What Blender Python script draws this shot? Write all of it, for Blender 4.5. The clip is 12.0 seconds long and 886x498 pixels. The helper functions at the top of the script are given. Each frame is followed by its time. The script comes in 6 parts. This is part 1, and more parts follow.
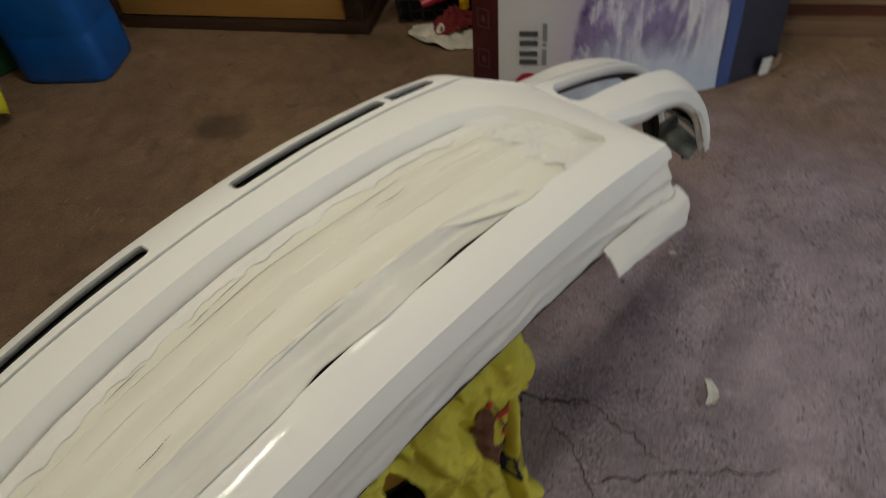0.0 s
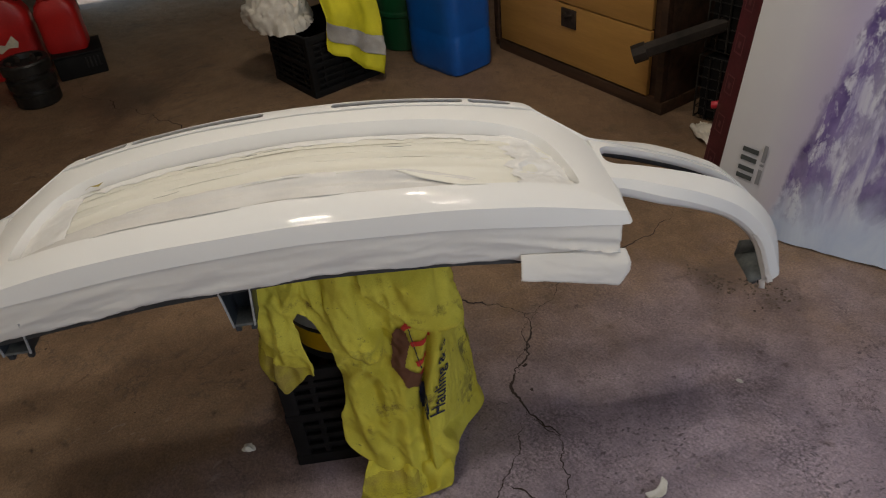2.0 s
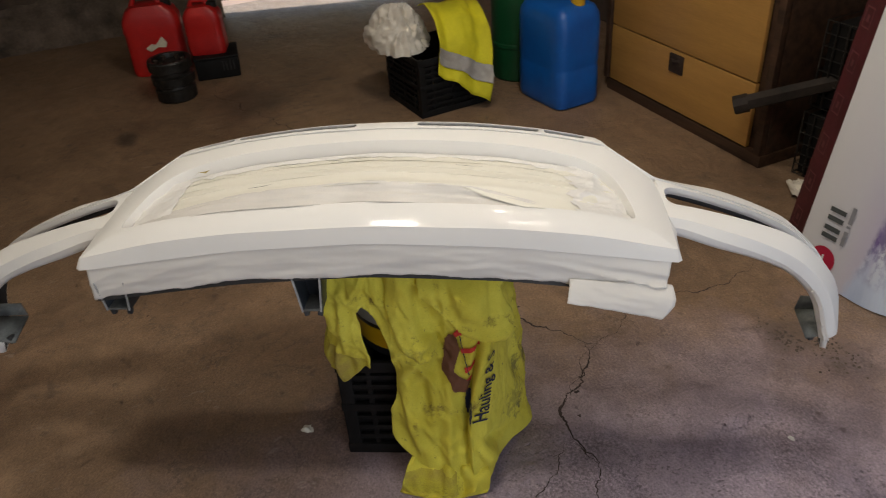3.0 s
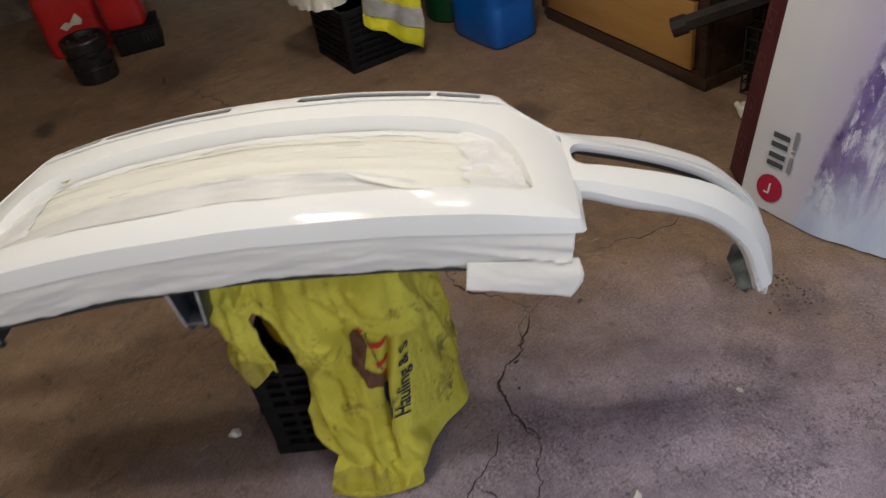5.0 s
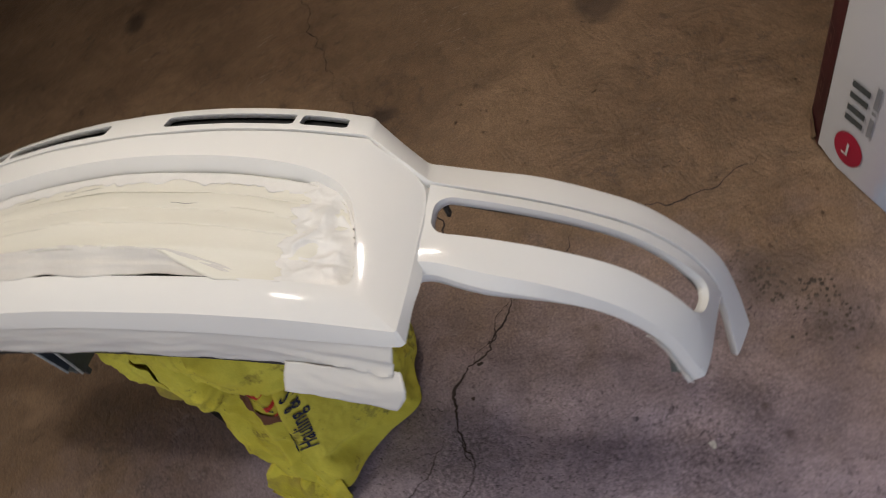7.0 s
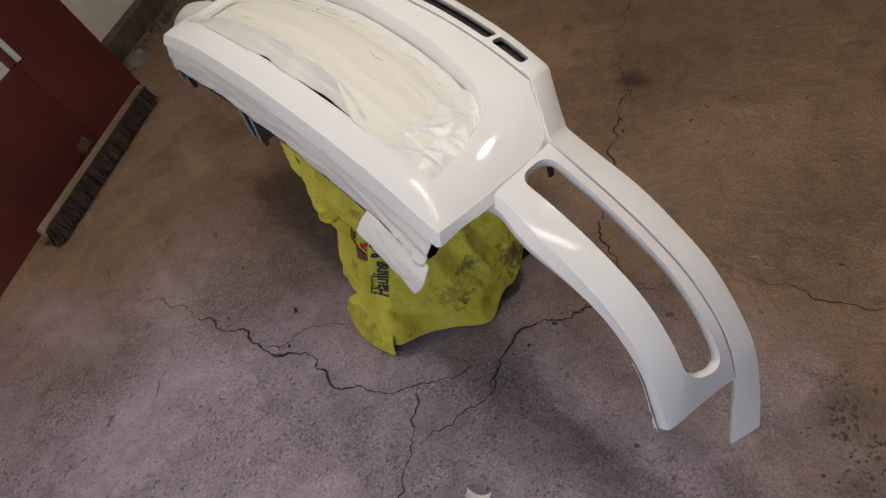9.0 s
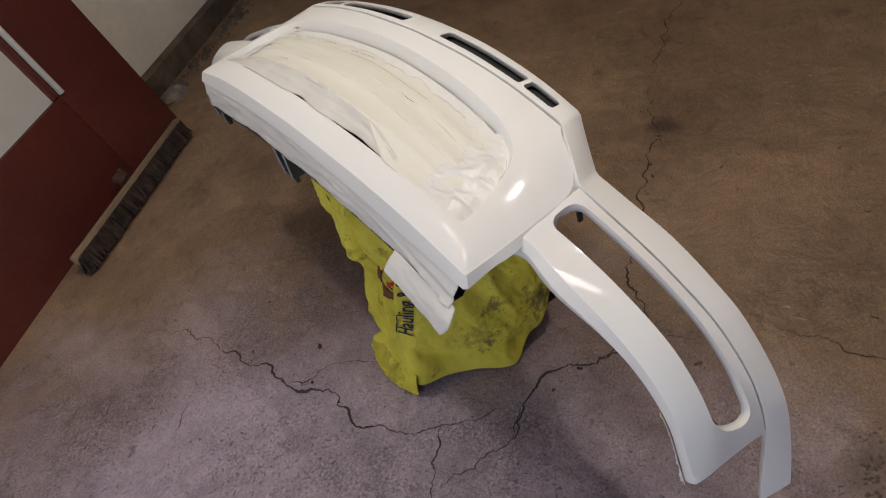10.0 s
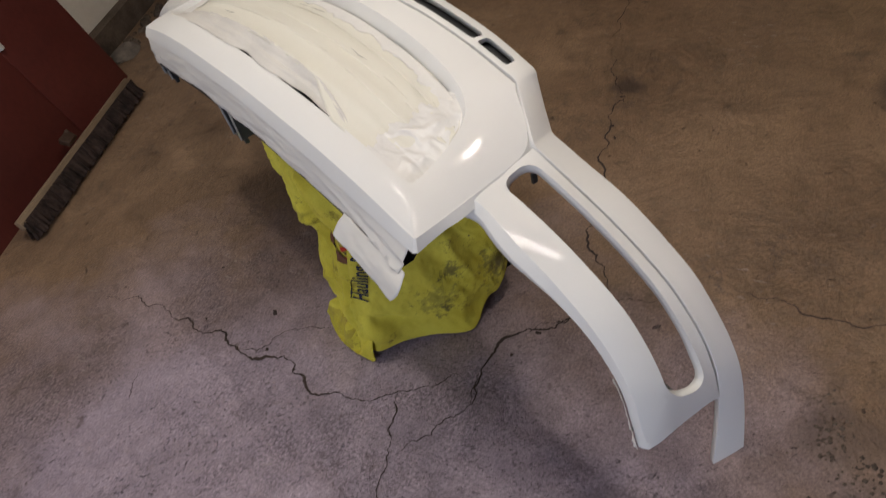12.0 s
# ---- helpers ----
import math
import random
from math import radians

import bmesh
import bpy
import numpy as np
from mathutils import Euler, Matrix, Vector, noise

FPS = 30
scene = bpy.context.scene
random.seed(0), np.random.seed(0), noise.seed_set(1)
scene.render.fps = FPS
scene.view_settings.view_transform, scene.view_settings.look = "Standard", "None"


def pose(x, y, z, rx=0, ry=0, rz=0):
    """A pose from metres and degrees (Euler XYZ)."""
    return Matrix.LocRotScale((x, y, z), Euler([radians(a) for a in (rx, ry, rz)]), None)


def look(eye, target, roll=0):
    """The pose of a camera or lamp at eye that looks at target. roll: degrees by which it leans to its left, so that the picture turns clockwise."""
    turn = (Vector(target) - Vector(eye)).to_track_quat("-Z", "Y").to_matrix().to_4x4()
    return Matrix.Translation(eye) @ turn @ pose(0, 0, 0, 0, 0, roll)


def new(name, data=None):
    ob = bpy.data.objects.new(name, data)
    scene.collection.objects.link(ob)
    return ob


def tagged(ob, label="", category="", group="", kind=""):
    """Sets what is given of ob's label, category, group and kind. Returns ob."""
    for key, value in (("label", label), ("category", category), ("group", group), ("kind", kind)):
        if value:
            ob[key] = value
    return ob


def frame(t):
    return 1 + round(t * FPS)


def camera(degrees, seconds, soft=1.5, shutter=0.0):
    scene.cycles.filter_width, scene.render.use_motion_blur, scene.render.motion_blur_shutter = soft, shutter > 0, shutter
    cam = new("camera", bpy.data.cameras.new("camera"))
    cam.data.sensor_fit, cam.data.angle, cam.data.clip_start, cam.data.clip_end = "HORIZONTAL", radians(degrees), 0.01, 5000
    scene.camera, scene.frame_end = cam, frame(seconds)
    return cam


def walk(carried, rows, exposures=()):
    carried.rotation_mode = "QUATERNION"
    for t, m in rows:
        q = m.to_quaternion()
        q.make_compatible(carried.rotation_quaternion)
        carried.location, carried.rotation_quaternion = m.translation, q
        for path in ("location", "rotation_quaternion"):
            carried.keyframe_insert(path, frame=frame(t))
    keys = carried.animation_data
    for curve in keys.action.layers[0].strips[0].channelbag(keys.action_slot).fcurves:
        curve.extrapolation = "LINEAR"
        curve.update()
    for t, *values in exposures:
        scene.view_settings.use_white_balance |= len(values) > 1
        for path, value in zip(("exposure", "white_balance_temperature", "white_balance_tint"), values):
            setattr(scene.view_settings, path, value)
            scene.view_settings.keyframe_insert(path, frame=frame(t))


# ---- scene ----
from mathutils.bvhtree import BVHTree

# ---------------------------------------------------------------- camera
cam = camera(61.2, 12.0, soft=1.0, shutter=0.5)
PATH = [
    (0, (-0.104, 0.077, 1.311), (-0.577, 1.374, -0.137), -9.6),
    (0.5, (0.094, 0.229, 1.316), (-0.662, 1.467, -0.061), -9.1),
    (1, (0.348, 0.293, 1.313), (-0.737, 1.227, -0.084), -8.7),
    (1.5, (0.5, 0.224, 1.32), (-0.817, 1.053, 0.064), -7.1),
    (2, (0.639, 0.134, 1.319), (-0.724, 0.996, 0.137), -6.1),
    (2.5, (0.717, 0.146, 1.351), (-0.745, 0.91, 0.22), -5.0),
    (4.3, (0.814, 0.213, 1.335), (-0.755, 0.683, 0.188), -7.2),
    (4.5, (0.805, 0.248, 1.339), (-0.742, 0.725, 0.166), -9.3),
    (5, (0.706, 0.384, 1.324), (-0.743, 0.995, 0.088), -10.7),
    (5.5, (0.643, 0.542, 1.331), (-0.794, 1.128, 0.069), -13.1),
    (6, (0.667, 0.834, 1.334), (-0.763, 1.28, 0.009), -15.5),
    (6.5, (0.623, 1.013, 1.327), (-0.81, 1.093, -0.065), -24.4),
    (7, (0.521, 1.121, 1.347), (-0.822, 0.967, -0.127), -30.4),
    (7.5, (0.556, 1.292, 1.367), (-0.799, 0.831, -0.03), -22.6),
    (9.5, (0.607, 1.419, 1.371), (-0.554, 0.546, -0.004), -19.8),
    (10, (0.603, 1.413, 1.375), (-0.612, 0.519, 0.061), -18.1),
    (10.5, (0.602, 1.401, 1.373), (-0.629, 0.513, 0.071), -17.1),
    (11, (0.584, 1.388, 1.35), (-0.669, 0.574, 0.021), -15.9),
    (11.5, (0.563, 1.404, 1.357), (-0.679, 0.619, 0.001), -15.2),
    (12, (0.567, 1.423, 1.339), (-0.611, 0.612, -0.059), -17.1),
]
EXPOSURES = [(0, -0.29, 6850, 3), (0.5, -0.25, 6800, 5), (1.0, -0.31, 6800, 6), (1.5, -0.30, 6750, 7), (2.0, -0.15, 6650, 9), (2.5, 0.06, 6750, 9), (4.3, 0.36, 6600, 10),
             (5.0, 0.33, 6350, 9), (5.5, 0.20, 6300, 10), (6.5, 0.11, 6400, 10), (7.5, 0.08, 6500, 12), (9.5, 0.15, 6450, 12), (12, 0.15, 6450, 12)]
walk(cam, [(t, look(eye, target, roll)) for t, eye, target, roll in PATH], EXPOSURES)

# ---------------------------------------------------------------- world and lights
world = bpy.data.worlds.new("sky")
scene.world = world
world.use_nodes = True
wn = world.node_tree
sky = wn.nodes.new("ShaderNodeTexSky")
sky.sky_type, sky.sun_disc = "NISHITA", False
sky.sun_elevation, sky.sun_rotation = radians(48), radians(300)
wn.links.new(sky.outputs[0], wn.nodes["Background"].inputs[0])
wn.nodes["Background"].inputs[1].default_value = 0.145


def lamp(name, kind, m, power, colour, **sizes):
    data = bpy.data.lights.new(name, kind)
    data.energy, data.color = power, colour
    for key, value in sizes.items():
        if key == "size":
            data.size = value
        if key == "size_y":
            data.shape, data.size_y = "RECTANGLE", value
        if key == "radius":
            data.shadow_soft_size = value
        if key == "angle":
            data.angle = value
    ob = new(name, data)
    ob.matrix_world = m
    return ob


PANELS, BULB = ((-0.20, 1.08, 2.40, 5.0), (-0.28, 0.28, 2.40, 9.5)), (-0.85, 1.22, 2.34)
lamp("sun", "SUN", look((0, 0, 0), (1.0, -0.55, -1.2)), 3.0, (1.0, 0.93, 0.84), angle=radians(0.5))
for px, py, pz, power in PANELS:
    lamp("panel_glow", "AREA", pose(px, py, pz, 0, 0, 75), power, (1.0, 0.935, 0.84), size=0.26, size_y=0.16)
lamp("bulb_glow", "POINT", pose(*BULB), 29, (1.0, 0.935, 0.84), radius=0.06)
lamp("door_daylight", "AREA", look((2.58, 0.72, 1.10), (0, 0.45, 0.5)), 20, (0.88, 0.90, 1.0), size=1.9, size_y=2.05)

# ---------------------------------------------------------------- helpers of this place


def mat(name, colour, rough=0.5, metal=0.0, spread=0.15, scale=6.0, fine=60.0, bump=0.1, second=None, spots=0.0,
        spot_colour=(0.02, 0.015, 0.01), coat=0.0, stretch=(1, 1, 1), grain=0.35, spot_scale=14.0, depth=0.004, spec=0.5, coat_rough=0.05):
    """A node material with broad and fine variation, stains and relief."""
    m = bpy.data.materials.new(name)
    m.use_nodes = True
    t = m.node_tree
    n, l = t.nodes, t.links
    b = n["Principled BSDF"]
    co = n.new("ShaderNodeTexCoord")
    mp = n.new("ShaderNodeMapping")
    mp.inputs["Scale"].default_value = stretch
    l.new(co.outputs["Object"], mp.inputs[0])

    def noisy(sc, detail=5.0, rough_=0.6):
        x = n.new("ShaderNodeTexNoise")
        x.inputs["Scale"].default_value, x.inputs["Detail"].default_value = sc, detail
        x.inputs["Roughness"].default_value = rough_
        l.new(mp.outputs[0], x.inputs["Vector"])
        return x.outputs[0]

    def ramp(src, lo, hi, a=(0, 0, 0, 1), z=(1, 1, 1, 1)):
        x = n.new("ShaderNodeValToRGB")
        x.color_ramp.elements[0].position, x.color_ramp.elements[1].position = lo, hi
        x.color_ramp.elements[0].color, x.color_ramp.elements[1].color = a, z
        l.new(src, x.inputs[0])
        return x.outputs[0]

    def mix(kind, fac, a, c):
        x = n.new("ShaderNodeMix")
        x.data_type, x.blend_type = "RGBA", kind
        for sock, v in ((x.inputs[0], fac), (x.inputs[6], a), (x.inputs[7], c)):
            if isinstance(v, (int, float)):
                sock.default_value = v
            elif isinstance(v, tuple):
                sock.default_value = (*v[:3], 1)
            else:
                l.new(v, sock)
        return x.outputs[2]

    broad, small = noisy(scale), noisy(fine, 6.0, 0.7)
    second = second or tuple(min(1, c * (1 - 2 * spread)) for c in colour)
    out = mix("MIX", ramp(broad, 0.35, 0.68), colour, second)
    lo, hi = 1 - grain * spread * 2, 1 + grain * spread * 2
    out = mix("MULTIPLY", 1.0, out, ramp(small, 0.3, 0.7, (lo, lo, lo, 1), (hi, hi, hi, 1)))
    if spots:
        out = mix("MIX", ramp(noisy(spot_scale, 8.0, 0.75), 0.72 - 0.25 * spots, 0.80 - 0.2 * spots), out, spot_colour)
    l.new(out, b.inputs["Base Color"])
    r = n.new("ShaderNodeMapRange")
    r.inputs[3].default_value, r.inputs[4].default_value = max(0.02, rough - 0.12), min(1, rough + 0.12)
    l.new(broad, r.inputs[0])
    l.new(r.outputs[0], b.inputs["Roughness"])
    b.inputs["Metallic"].default_value = metal
    b.inputs["Specular IOR Level"].default_value = spec
    if coat:
        b.inputs["Coat Weight"].default_value, b.inputs["Coat Roughness"].default_value = coat, coat_rough
    if bump:
        k = n.new("ShaderNodeBump")
        k.inputs["Strength"].default_value, k.inputs["Distance"].default_value = bump, depth
        l.new(small, k.inputs["Height"])
        l.new(k.outputs[0], b.inputs["Normal"])
    return m


def mesh_of(name, verts, faces, sharp=32.0):
    me = bpy.data.meshes.new(name)
    me.from_pydata([tuple(map(float, v)) for v in verts], [], faces)
    me.validate()
    bm = bmesh.new()
    bm.from_mesh(me)
    bmesh.ops.recalc_face_normals(bm, faces=bm.faces)
    bm.to_mesh(me)
    bm.free()
    if sharp:
        me.shade_smooth()
        me.set_sharp_from_angle(angle=radians(sharp))
    return me


def thing(name, label, category, m=None, group="", kind=""):
    ob = new(name)
    ob.empty_display_size = 0.05
    if m is not None:
        ob.matrix_world = m
    return tagged(ob, label, category, group, kind)


def part(name, me, material, parent=None, label="", m=None):
    """Links a mesh or bmesh as one object under a thing or a part."""
    if isinstance(me, bmesh.types.BMesh):
        data = bpy.data.meshes.new(name)
        me.to_mesh(data)
        me.free()
        data.shade_smooth()
        data.set_sharp_from_angle(angle=radians(32))
        me = data
    ob = new(name, me)
    if material is not None and not me.materials:
        me.materials.append(material)
    if parent is not None:
        ob.parent = parent
    if m is not None:
        ob.matrix_basis = m
    return tagged(ob, label)


def block(sx, sy, sz, at=(0, 0, 0), bevel=0.004, turn=(0, 0, 0), segments=2, taper=None):
    """A box with rounded edges; at is the middle of its base."""
    bm = bmesh.new()
    bmesh.ops.create_cube(bm, size=1.0)
    for v in bm.verts:
        k = 1.0
        if taper and v.co.z > 0:
            k = taper
        v.co = Vector((v.co.x * sx * k, v.co.y * sy * k, (v.co.z + 0.5) * sz))
    if bevel:
        bmesh.ops.bevel(bm, geom=list(bm.edges), offset=bevel, segments=segments, affect="EDGES", profile=0.6)
    bmesh.ops.transform(bm, matrix=pose(*at, *turn), verts=bm.verts)
    return bm


def lathe(rings, n=40, at=(0, 0, 0), turn=(0, 0, 0), cap=True):
    """A turned body from rings of (radius, z)."""
    verts, faces = [], []
    for r, z in rings:
        verts += [(r * math.cos(2 * math.pi * i / n), r * math.sin(2 * math.pi * i / n), z) for i in range(n)]
    for j in range(len(rings) - 1):
        for i in range(n):
            k = (i + 1) % n
            faces.append((j * n + i, j * n + k, (j + 1) * n + k, (j + 1) * n + i))
    if cap:
        faces.append(tuple(range(n - 1, -1, -1)))
        faces.append(tuple((len(rings) - 1) * n + i for i in range(n)))
    mt = pose(*at, *turn)
    return mesh_of("turned", [mt @ Vector(v) for v in verts], faces)


def tube(points, radius, n=10, cap=True):
    """A round bar along a line of points."""
    pts = [Vector(p) for p in points]
    verts, faces = [], []
    for i, p in enumerate(pts):
        d = (pts[min(i + 1, len(pts) - 1)] - pts[max(i - 1, 0)]).normalized()
        a = d.orthogonal().normalized() if i == 0 else (a - d * a.dot(d)).normalized()
        b = d.cross(a)
        r = radius[i] if isinstance(radius, (list, tuple)) else radius
        verts += [p + (a * math.cos(2 * math.pi * k / n) + b * math.sin(2 * math.pi * k / n)) * r for k in range(n)]
    for i in range(len(pts) - 1):
        for k in range(n):
            q = (k + 1) % n
            faces.append((i * n + k, i * n + q, (i + 1) * n + q, (i + 1) * n + k))
    if cap:
        faces.append(tuple(range(n - 1, -1, -1)))
        faces.append(tuple((len(pts) - 1) * n + k for k in range(n)))
    return mesh_of("bar", verts, faces)


def spline(points):
    """A smooth curve through points, as a function of 0 to 1."""
    p = np.array(points, float)
    n = len(p)
    tan = np.gradient(p, axis=0)

    def at(s):
        x = min(max(s, 0.0), 1.0) * (n - 1)
        i = min(int(x), n - 2)
        f = x - i
        h0, h1 = 2 * f**3 - 3 * f**2 + 1, f**3 - 2 * f**2 + f
        h2, h3 = -2 * f**3 + 3 * f**2, f**3 - f**2
        return h0 * p[i] + h1 * tan[i] + h2 * p[i + 1] + h3 * tan[i + 1]
    return at


def fractal(x, y, z, s, octaves=4):
    return noise.fractal(Vector((x * s, y * s, z * s)), 1.0, 2.0, octaves)


# ---------------------------------------------------------------- materials
paint = mat("white_paint", (0.80, 0.797, 0.78), 0.6, spread=0.008, scale=3, fine=350, bump=0.0, coat=0.27, spec=0.08, coat_rough=0.045)
mount_blue = mat("blue_grey_plastic", (0.012, 0.016, 0.022), 0.4, spread=0.3, scale=20, fine=150, bump=0.1, second=(0.035, 0.042, 0.05))
back_plastic = mat("raw_black_plastic", (0.035, 0.036, 0.038), 0.5, spread=0.2, scale=12, fine=200, bump=0.1)
sprayed_edge = mat("oversprayed_plastic_edge", (0.46, 0.47, 0.47), 0.6, spread=0.3, scale=30, fine=200, bump=0.1, second=(0.24, 0.25, 0.26))
sprayed_grey = mat("dusty_grey_plastic", (0.17, 0.185, 0.18), 0.6, spread=0.3, scale=18, fine=150, bump=0.15, second=(0.07, 0.075, 0.075))
tape_cream = mat("masking_tape_cream", (0.755, 0.738, 0.655), 0.6, spread=0.02, scale=6, fine=260, bump=0.05, second=(0.78, 0.765, 0.69), stretch=(0.5, 2, 1))
tape_white = mat("masking_paper_white", (0.74, 0.725, 0.69), 0.55, spread=0.01, scale=5, fine=240, bump=0.04, second=(0.71, 0.69, 0.655))
tape_grey = mat("grey_masking_paper", (0.69, 0.67, 0.635), 0.6, spread=0.03, scale=9, fine=240, bump=0.05, second=(0.60, 0.585, 0.56))
tape_sprayed = mat("sprayed_masking_film", (0.80, 0.79, 0.77), 0.33, spread=0.03, scale=24, fine=120, bump=0.1)
hi_vis = mat("hi_vis_cotton", (0.66, 0.60, 0.075), 0.9, spread=0.16, scale=3.5, fine=420, bump=0.3, second=(0.44, 0.36, 0.022), spots=0.60, spot_colour=(0.15, 0.105, 0.02), spot_scale=12, depth=0.002)


def soil(m, places, colour):
    """Grime smeared on cloth round a few places: centre, reach, strength."""
    t = m.node_tree
    n, l = t.nodes, t.links
    b = n["Principled BSDF"]
    co = n.new("ShaderNodeTexCoord").outputs["Object"]
    grime = n.new("ShaderNodeTexNoise")
    grime.inputs["Scale"].default_value, grime.inputs["Detail"].default_value, grime.inputs["Roughness"].default_value = 62.0, 7.0, 0.72
    l.new(co, grime.inputs["Vector"])
    for centre, reach, strength in places:
        gap = n.new("ShaderNodeVectorMath")
        gap.operation = "DISTANCE"
        l.new(co, gap.inputs[0])
        gap.inputs[1].default_value = centre
        near = n.new("ShaderNodeMapRange")
        near.inputs[1].default_value, near.inputs[2].default_value, near.inputs[3].default_value, near.inputs[4].default_value = reach * 0.2, reach, 0.17, -0.10
        l.new(gap.outputs["Value"], near.inputs[0])
        both = n.new("ShaderNodeMath")
        l.new(grime.outputs[0], both.inputs[0])
        l.new(near.outputs[0], both.inputs[1])
        cut = n.new("ShaderNodeMapRange")
        cut.inputs[1].default_value, cut.inputs[2].default_value, cut.inputs[4].default_value = 0.54, 0.66, strength
        l.new(both.outputs[0], cut.inputs[0])
        blend = n.new("ShaderNodeMix")
        blend.data_type = "RGBA"
        blend.inputs[7].default_value = (*colour, 1)
        l.new(b.inputs["Base Color"].links[0].from_socket, blend.inputs[6])
        l.new(cut.outputs[0], blend.inputs[0])
        l.new(blend.outputs[2], b.inputs["Base Color"])


soil(hi_vis, (((0.250, 0.200, 0.170), 0.050, 0.75), ((0.255, 0.165, 0.085), 0.040, 0.75), ((0.248, 0.150, 0.120), 0.085, 0.45), ((0.275, 0.31, 0.12), 0.090, 0.6), ((0.06, 0.0, 0.36), 0.06, 0.35)), (0.10, 0.085, 0.03))
dirty_cuff = mat("dirty_cotton_cuff", (0.33, 0.26, 0.05), 0.92, spread=0.25, scale=14, fine=300, bump=0.4, second=(0.50, 0.44, 0.03), spots=0.4, spot_colour=(0.12, 0.09, 0.03), depth=0.002)
vest_yellow = mat("hi_vis_vest", (0.72, 0.66, 0.02), 0.75, spread=0.12, scale=8, fine=300, bump=0.25, spots=0.3, spot_colour=(0.34, 0.30, 0.03), depth=0.002)
vest_band = mat("reflective_band", (0.42, 0.40, 0.37), 0.45, spread=0.1, scale=20, fine=300)
print_brown = mat("print_brown", (0.14, 0.055, 0.025), 0.85, fine=300, spread=0.1)
print_red = mat("print_red", (0.55, 0.035, 0.02), 0.85, fine=300, spread=0.1)
print_navy = mat("print_navy", (0.015, 0.02, 0.045), 0.85, fine=300, spread=0.1)
crate_black = mat("black_crate_plastic", (0.010, 0.0095, 0.0095), 0.6, spec=0.2, spread=0.25, scale=10, fine=120, bump=0.1, spots=0.2, spot_colour=(0.035, 0.03, 0.025))
bucket_black = mat("bucket_black", (0.02, 0.02, 0.022), 0.35, spread=0.2, fine=120)
bucket_yellow = mat("bucket_yellow", (0.70, 0.42, 0.01), 0.4, spread=0.08, fine=120)
bucket_grey = mat("bucket_grey", (0.40, 0.40, 0.39), 0.4, spread=0.15, fine=120)
jug_blue = mat("blue_jug_plastic", (0.004, 0.105, 0.42), 0.38, spread=0.12, scale=7, fine=160, bump=0.06, second=(0.003, 0.075, 0.32))
jug_green = mat("green_plastic", (0.004, 0.07, 0.022), 0.45, spread=0.15, fine=120)
cap_yellow = mat("yellow_cap", (0.75, 0.42, 0.01), 0.4, fine=100)
can_red = mat("red_can_plastic", (0.50, 0.014, 0.012), 0.4, spread=0.14, scale=6, fine=120, bump=0.06, second=(0.36, 0.01, 0.01))
label_white = mat("worn_white_label", (0.68, 0.64, 0.50), 0.7, spread=0.15, scale=20, fine=120)
iron_black = mat("oily_black_iron", (0.03, 0.028, 0.026), 0.4, metal=0.35, spread=0.35, scale=20, fine=90, bump=0.3)
cabinet_wood = mat("varnished_plywood", (0.46, 0.25, 0.07), 0.42, spread=0.12, scale=3, fine=40, bump=0.04, stretch=(0.6, 6, 6), second=(0.38, 0.20, 0.055))
dark_wood = mat("dark_wood", (0.07, 0.034, 0.018), 0.6, spread=0.3, scale=5, fine=60, bump=0.15, stretch=(0.5, 6, 6))
old_board = mat("old_board", (0.28, 0.17, 0.10), 0.8, spread=0.25, scale=5, fine=40, bump=0.3, stretch=(0.4, 6, 6), spots=0.35, spot_colour=(0.06, 0.03, 0.02))
red_board = mat("red_stained_board", (0.16, 0.05, 0.025), 0.75, spread=0.3, scale=5, fine=40, bump=0.3, stretch=(0.4, 6, 6), spots=0.3, spot_colour=(0.35, 0.28, 0.2))
wall_paint = mat("grimy_white_wall", (0.86, 0.82, 0.74), 0.8, spread=0.07, scale=1.6, fine=30, bump=0.15, spots=0.22, spot_colour=(0.34, 0.28, 0.2), spot_scale=5)
wall_dark = mat("dark_timber_wall", (0.11, 0.075, 0.055), 0.85, spread=0.3, scale=3, fine=30, bump=0.3, stretch=(1, 1, 0.3))
rubble = mat("rough_concrete_base", (0.16, 0.12, 0.09), 0.9, spread=0.3, scale=8, fine=60, bump=0.8, depth=0.01, spots=0.4, spot_colour=(0.05, 0.04, 0.03))
door_red = mat("oxblood_door_paint", (0.120, 0.026, 0.020), 0.45, spread=0.22, scale=2.2, fine=40, bump=0.06, second=(0.086, 0.018, 0.014), stretch=(1, 1, 1))
panel_white = mat("door_panel_white", (0.60, 0.60, 0.56), 0.4, spread=0.04, scale=3, fine=80)
broom_wood = mat("bare_broom_wood", (0.30, 0.21, 0.13), 0.7, spread=0.2, scale=9, fine=60, bump=0.15, stretch=(0.5, 5, 5))
bristle = mat("dusty_brown_bristle", (0.060, 0.036, 0.030), 0.95, spread=0.4, scale=30, fine=200)
carton_maroon = mat("maroon_carton", (0.085, 0.012, 0.017), 0.5, spread=0.2, scale=9, fine=120, bump=0.1)
carton_grey = mat("maroon_carton_print", (0.16, 0.05, 0.055), 0.5, fine=120)
carton_edge = mat("brown_corrugated_card", (0.30, 0.20, 0.12), 0.85, spread=0.2, scale=20, fine=100, bump=0.3)
carton_navy = mat("navy_carton", (0.022, 0.025, 0.05), 0.38, spread=0.3, scale=5, fine=90, bump=0.08, spots=0.3, spot_colour=(0.16, 0.16, 0.2), spot_scale=4)
carton_blue = mat("blue_carton_edge", (0.045, 0.085, 0.26), 0.45, spread=0.15, scale=6, fine=100)
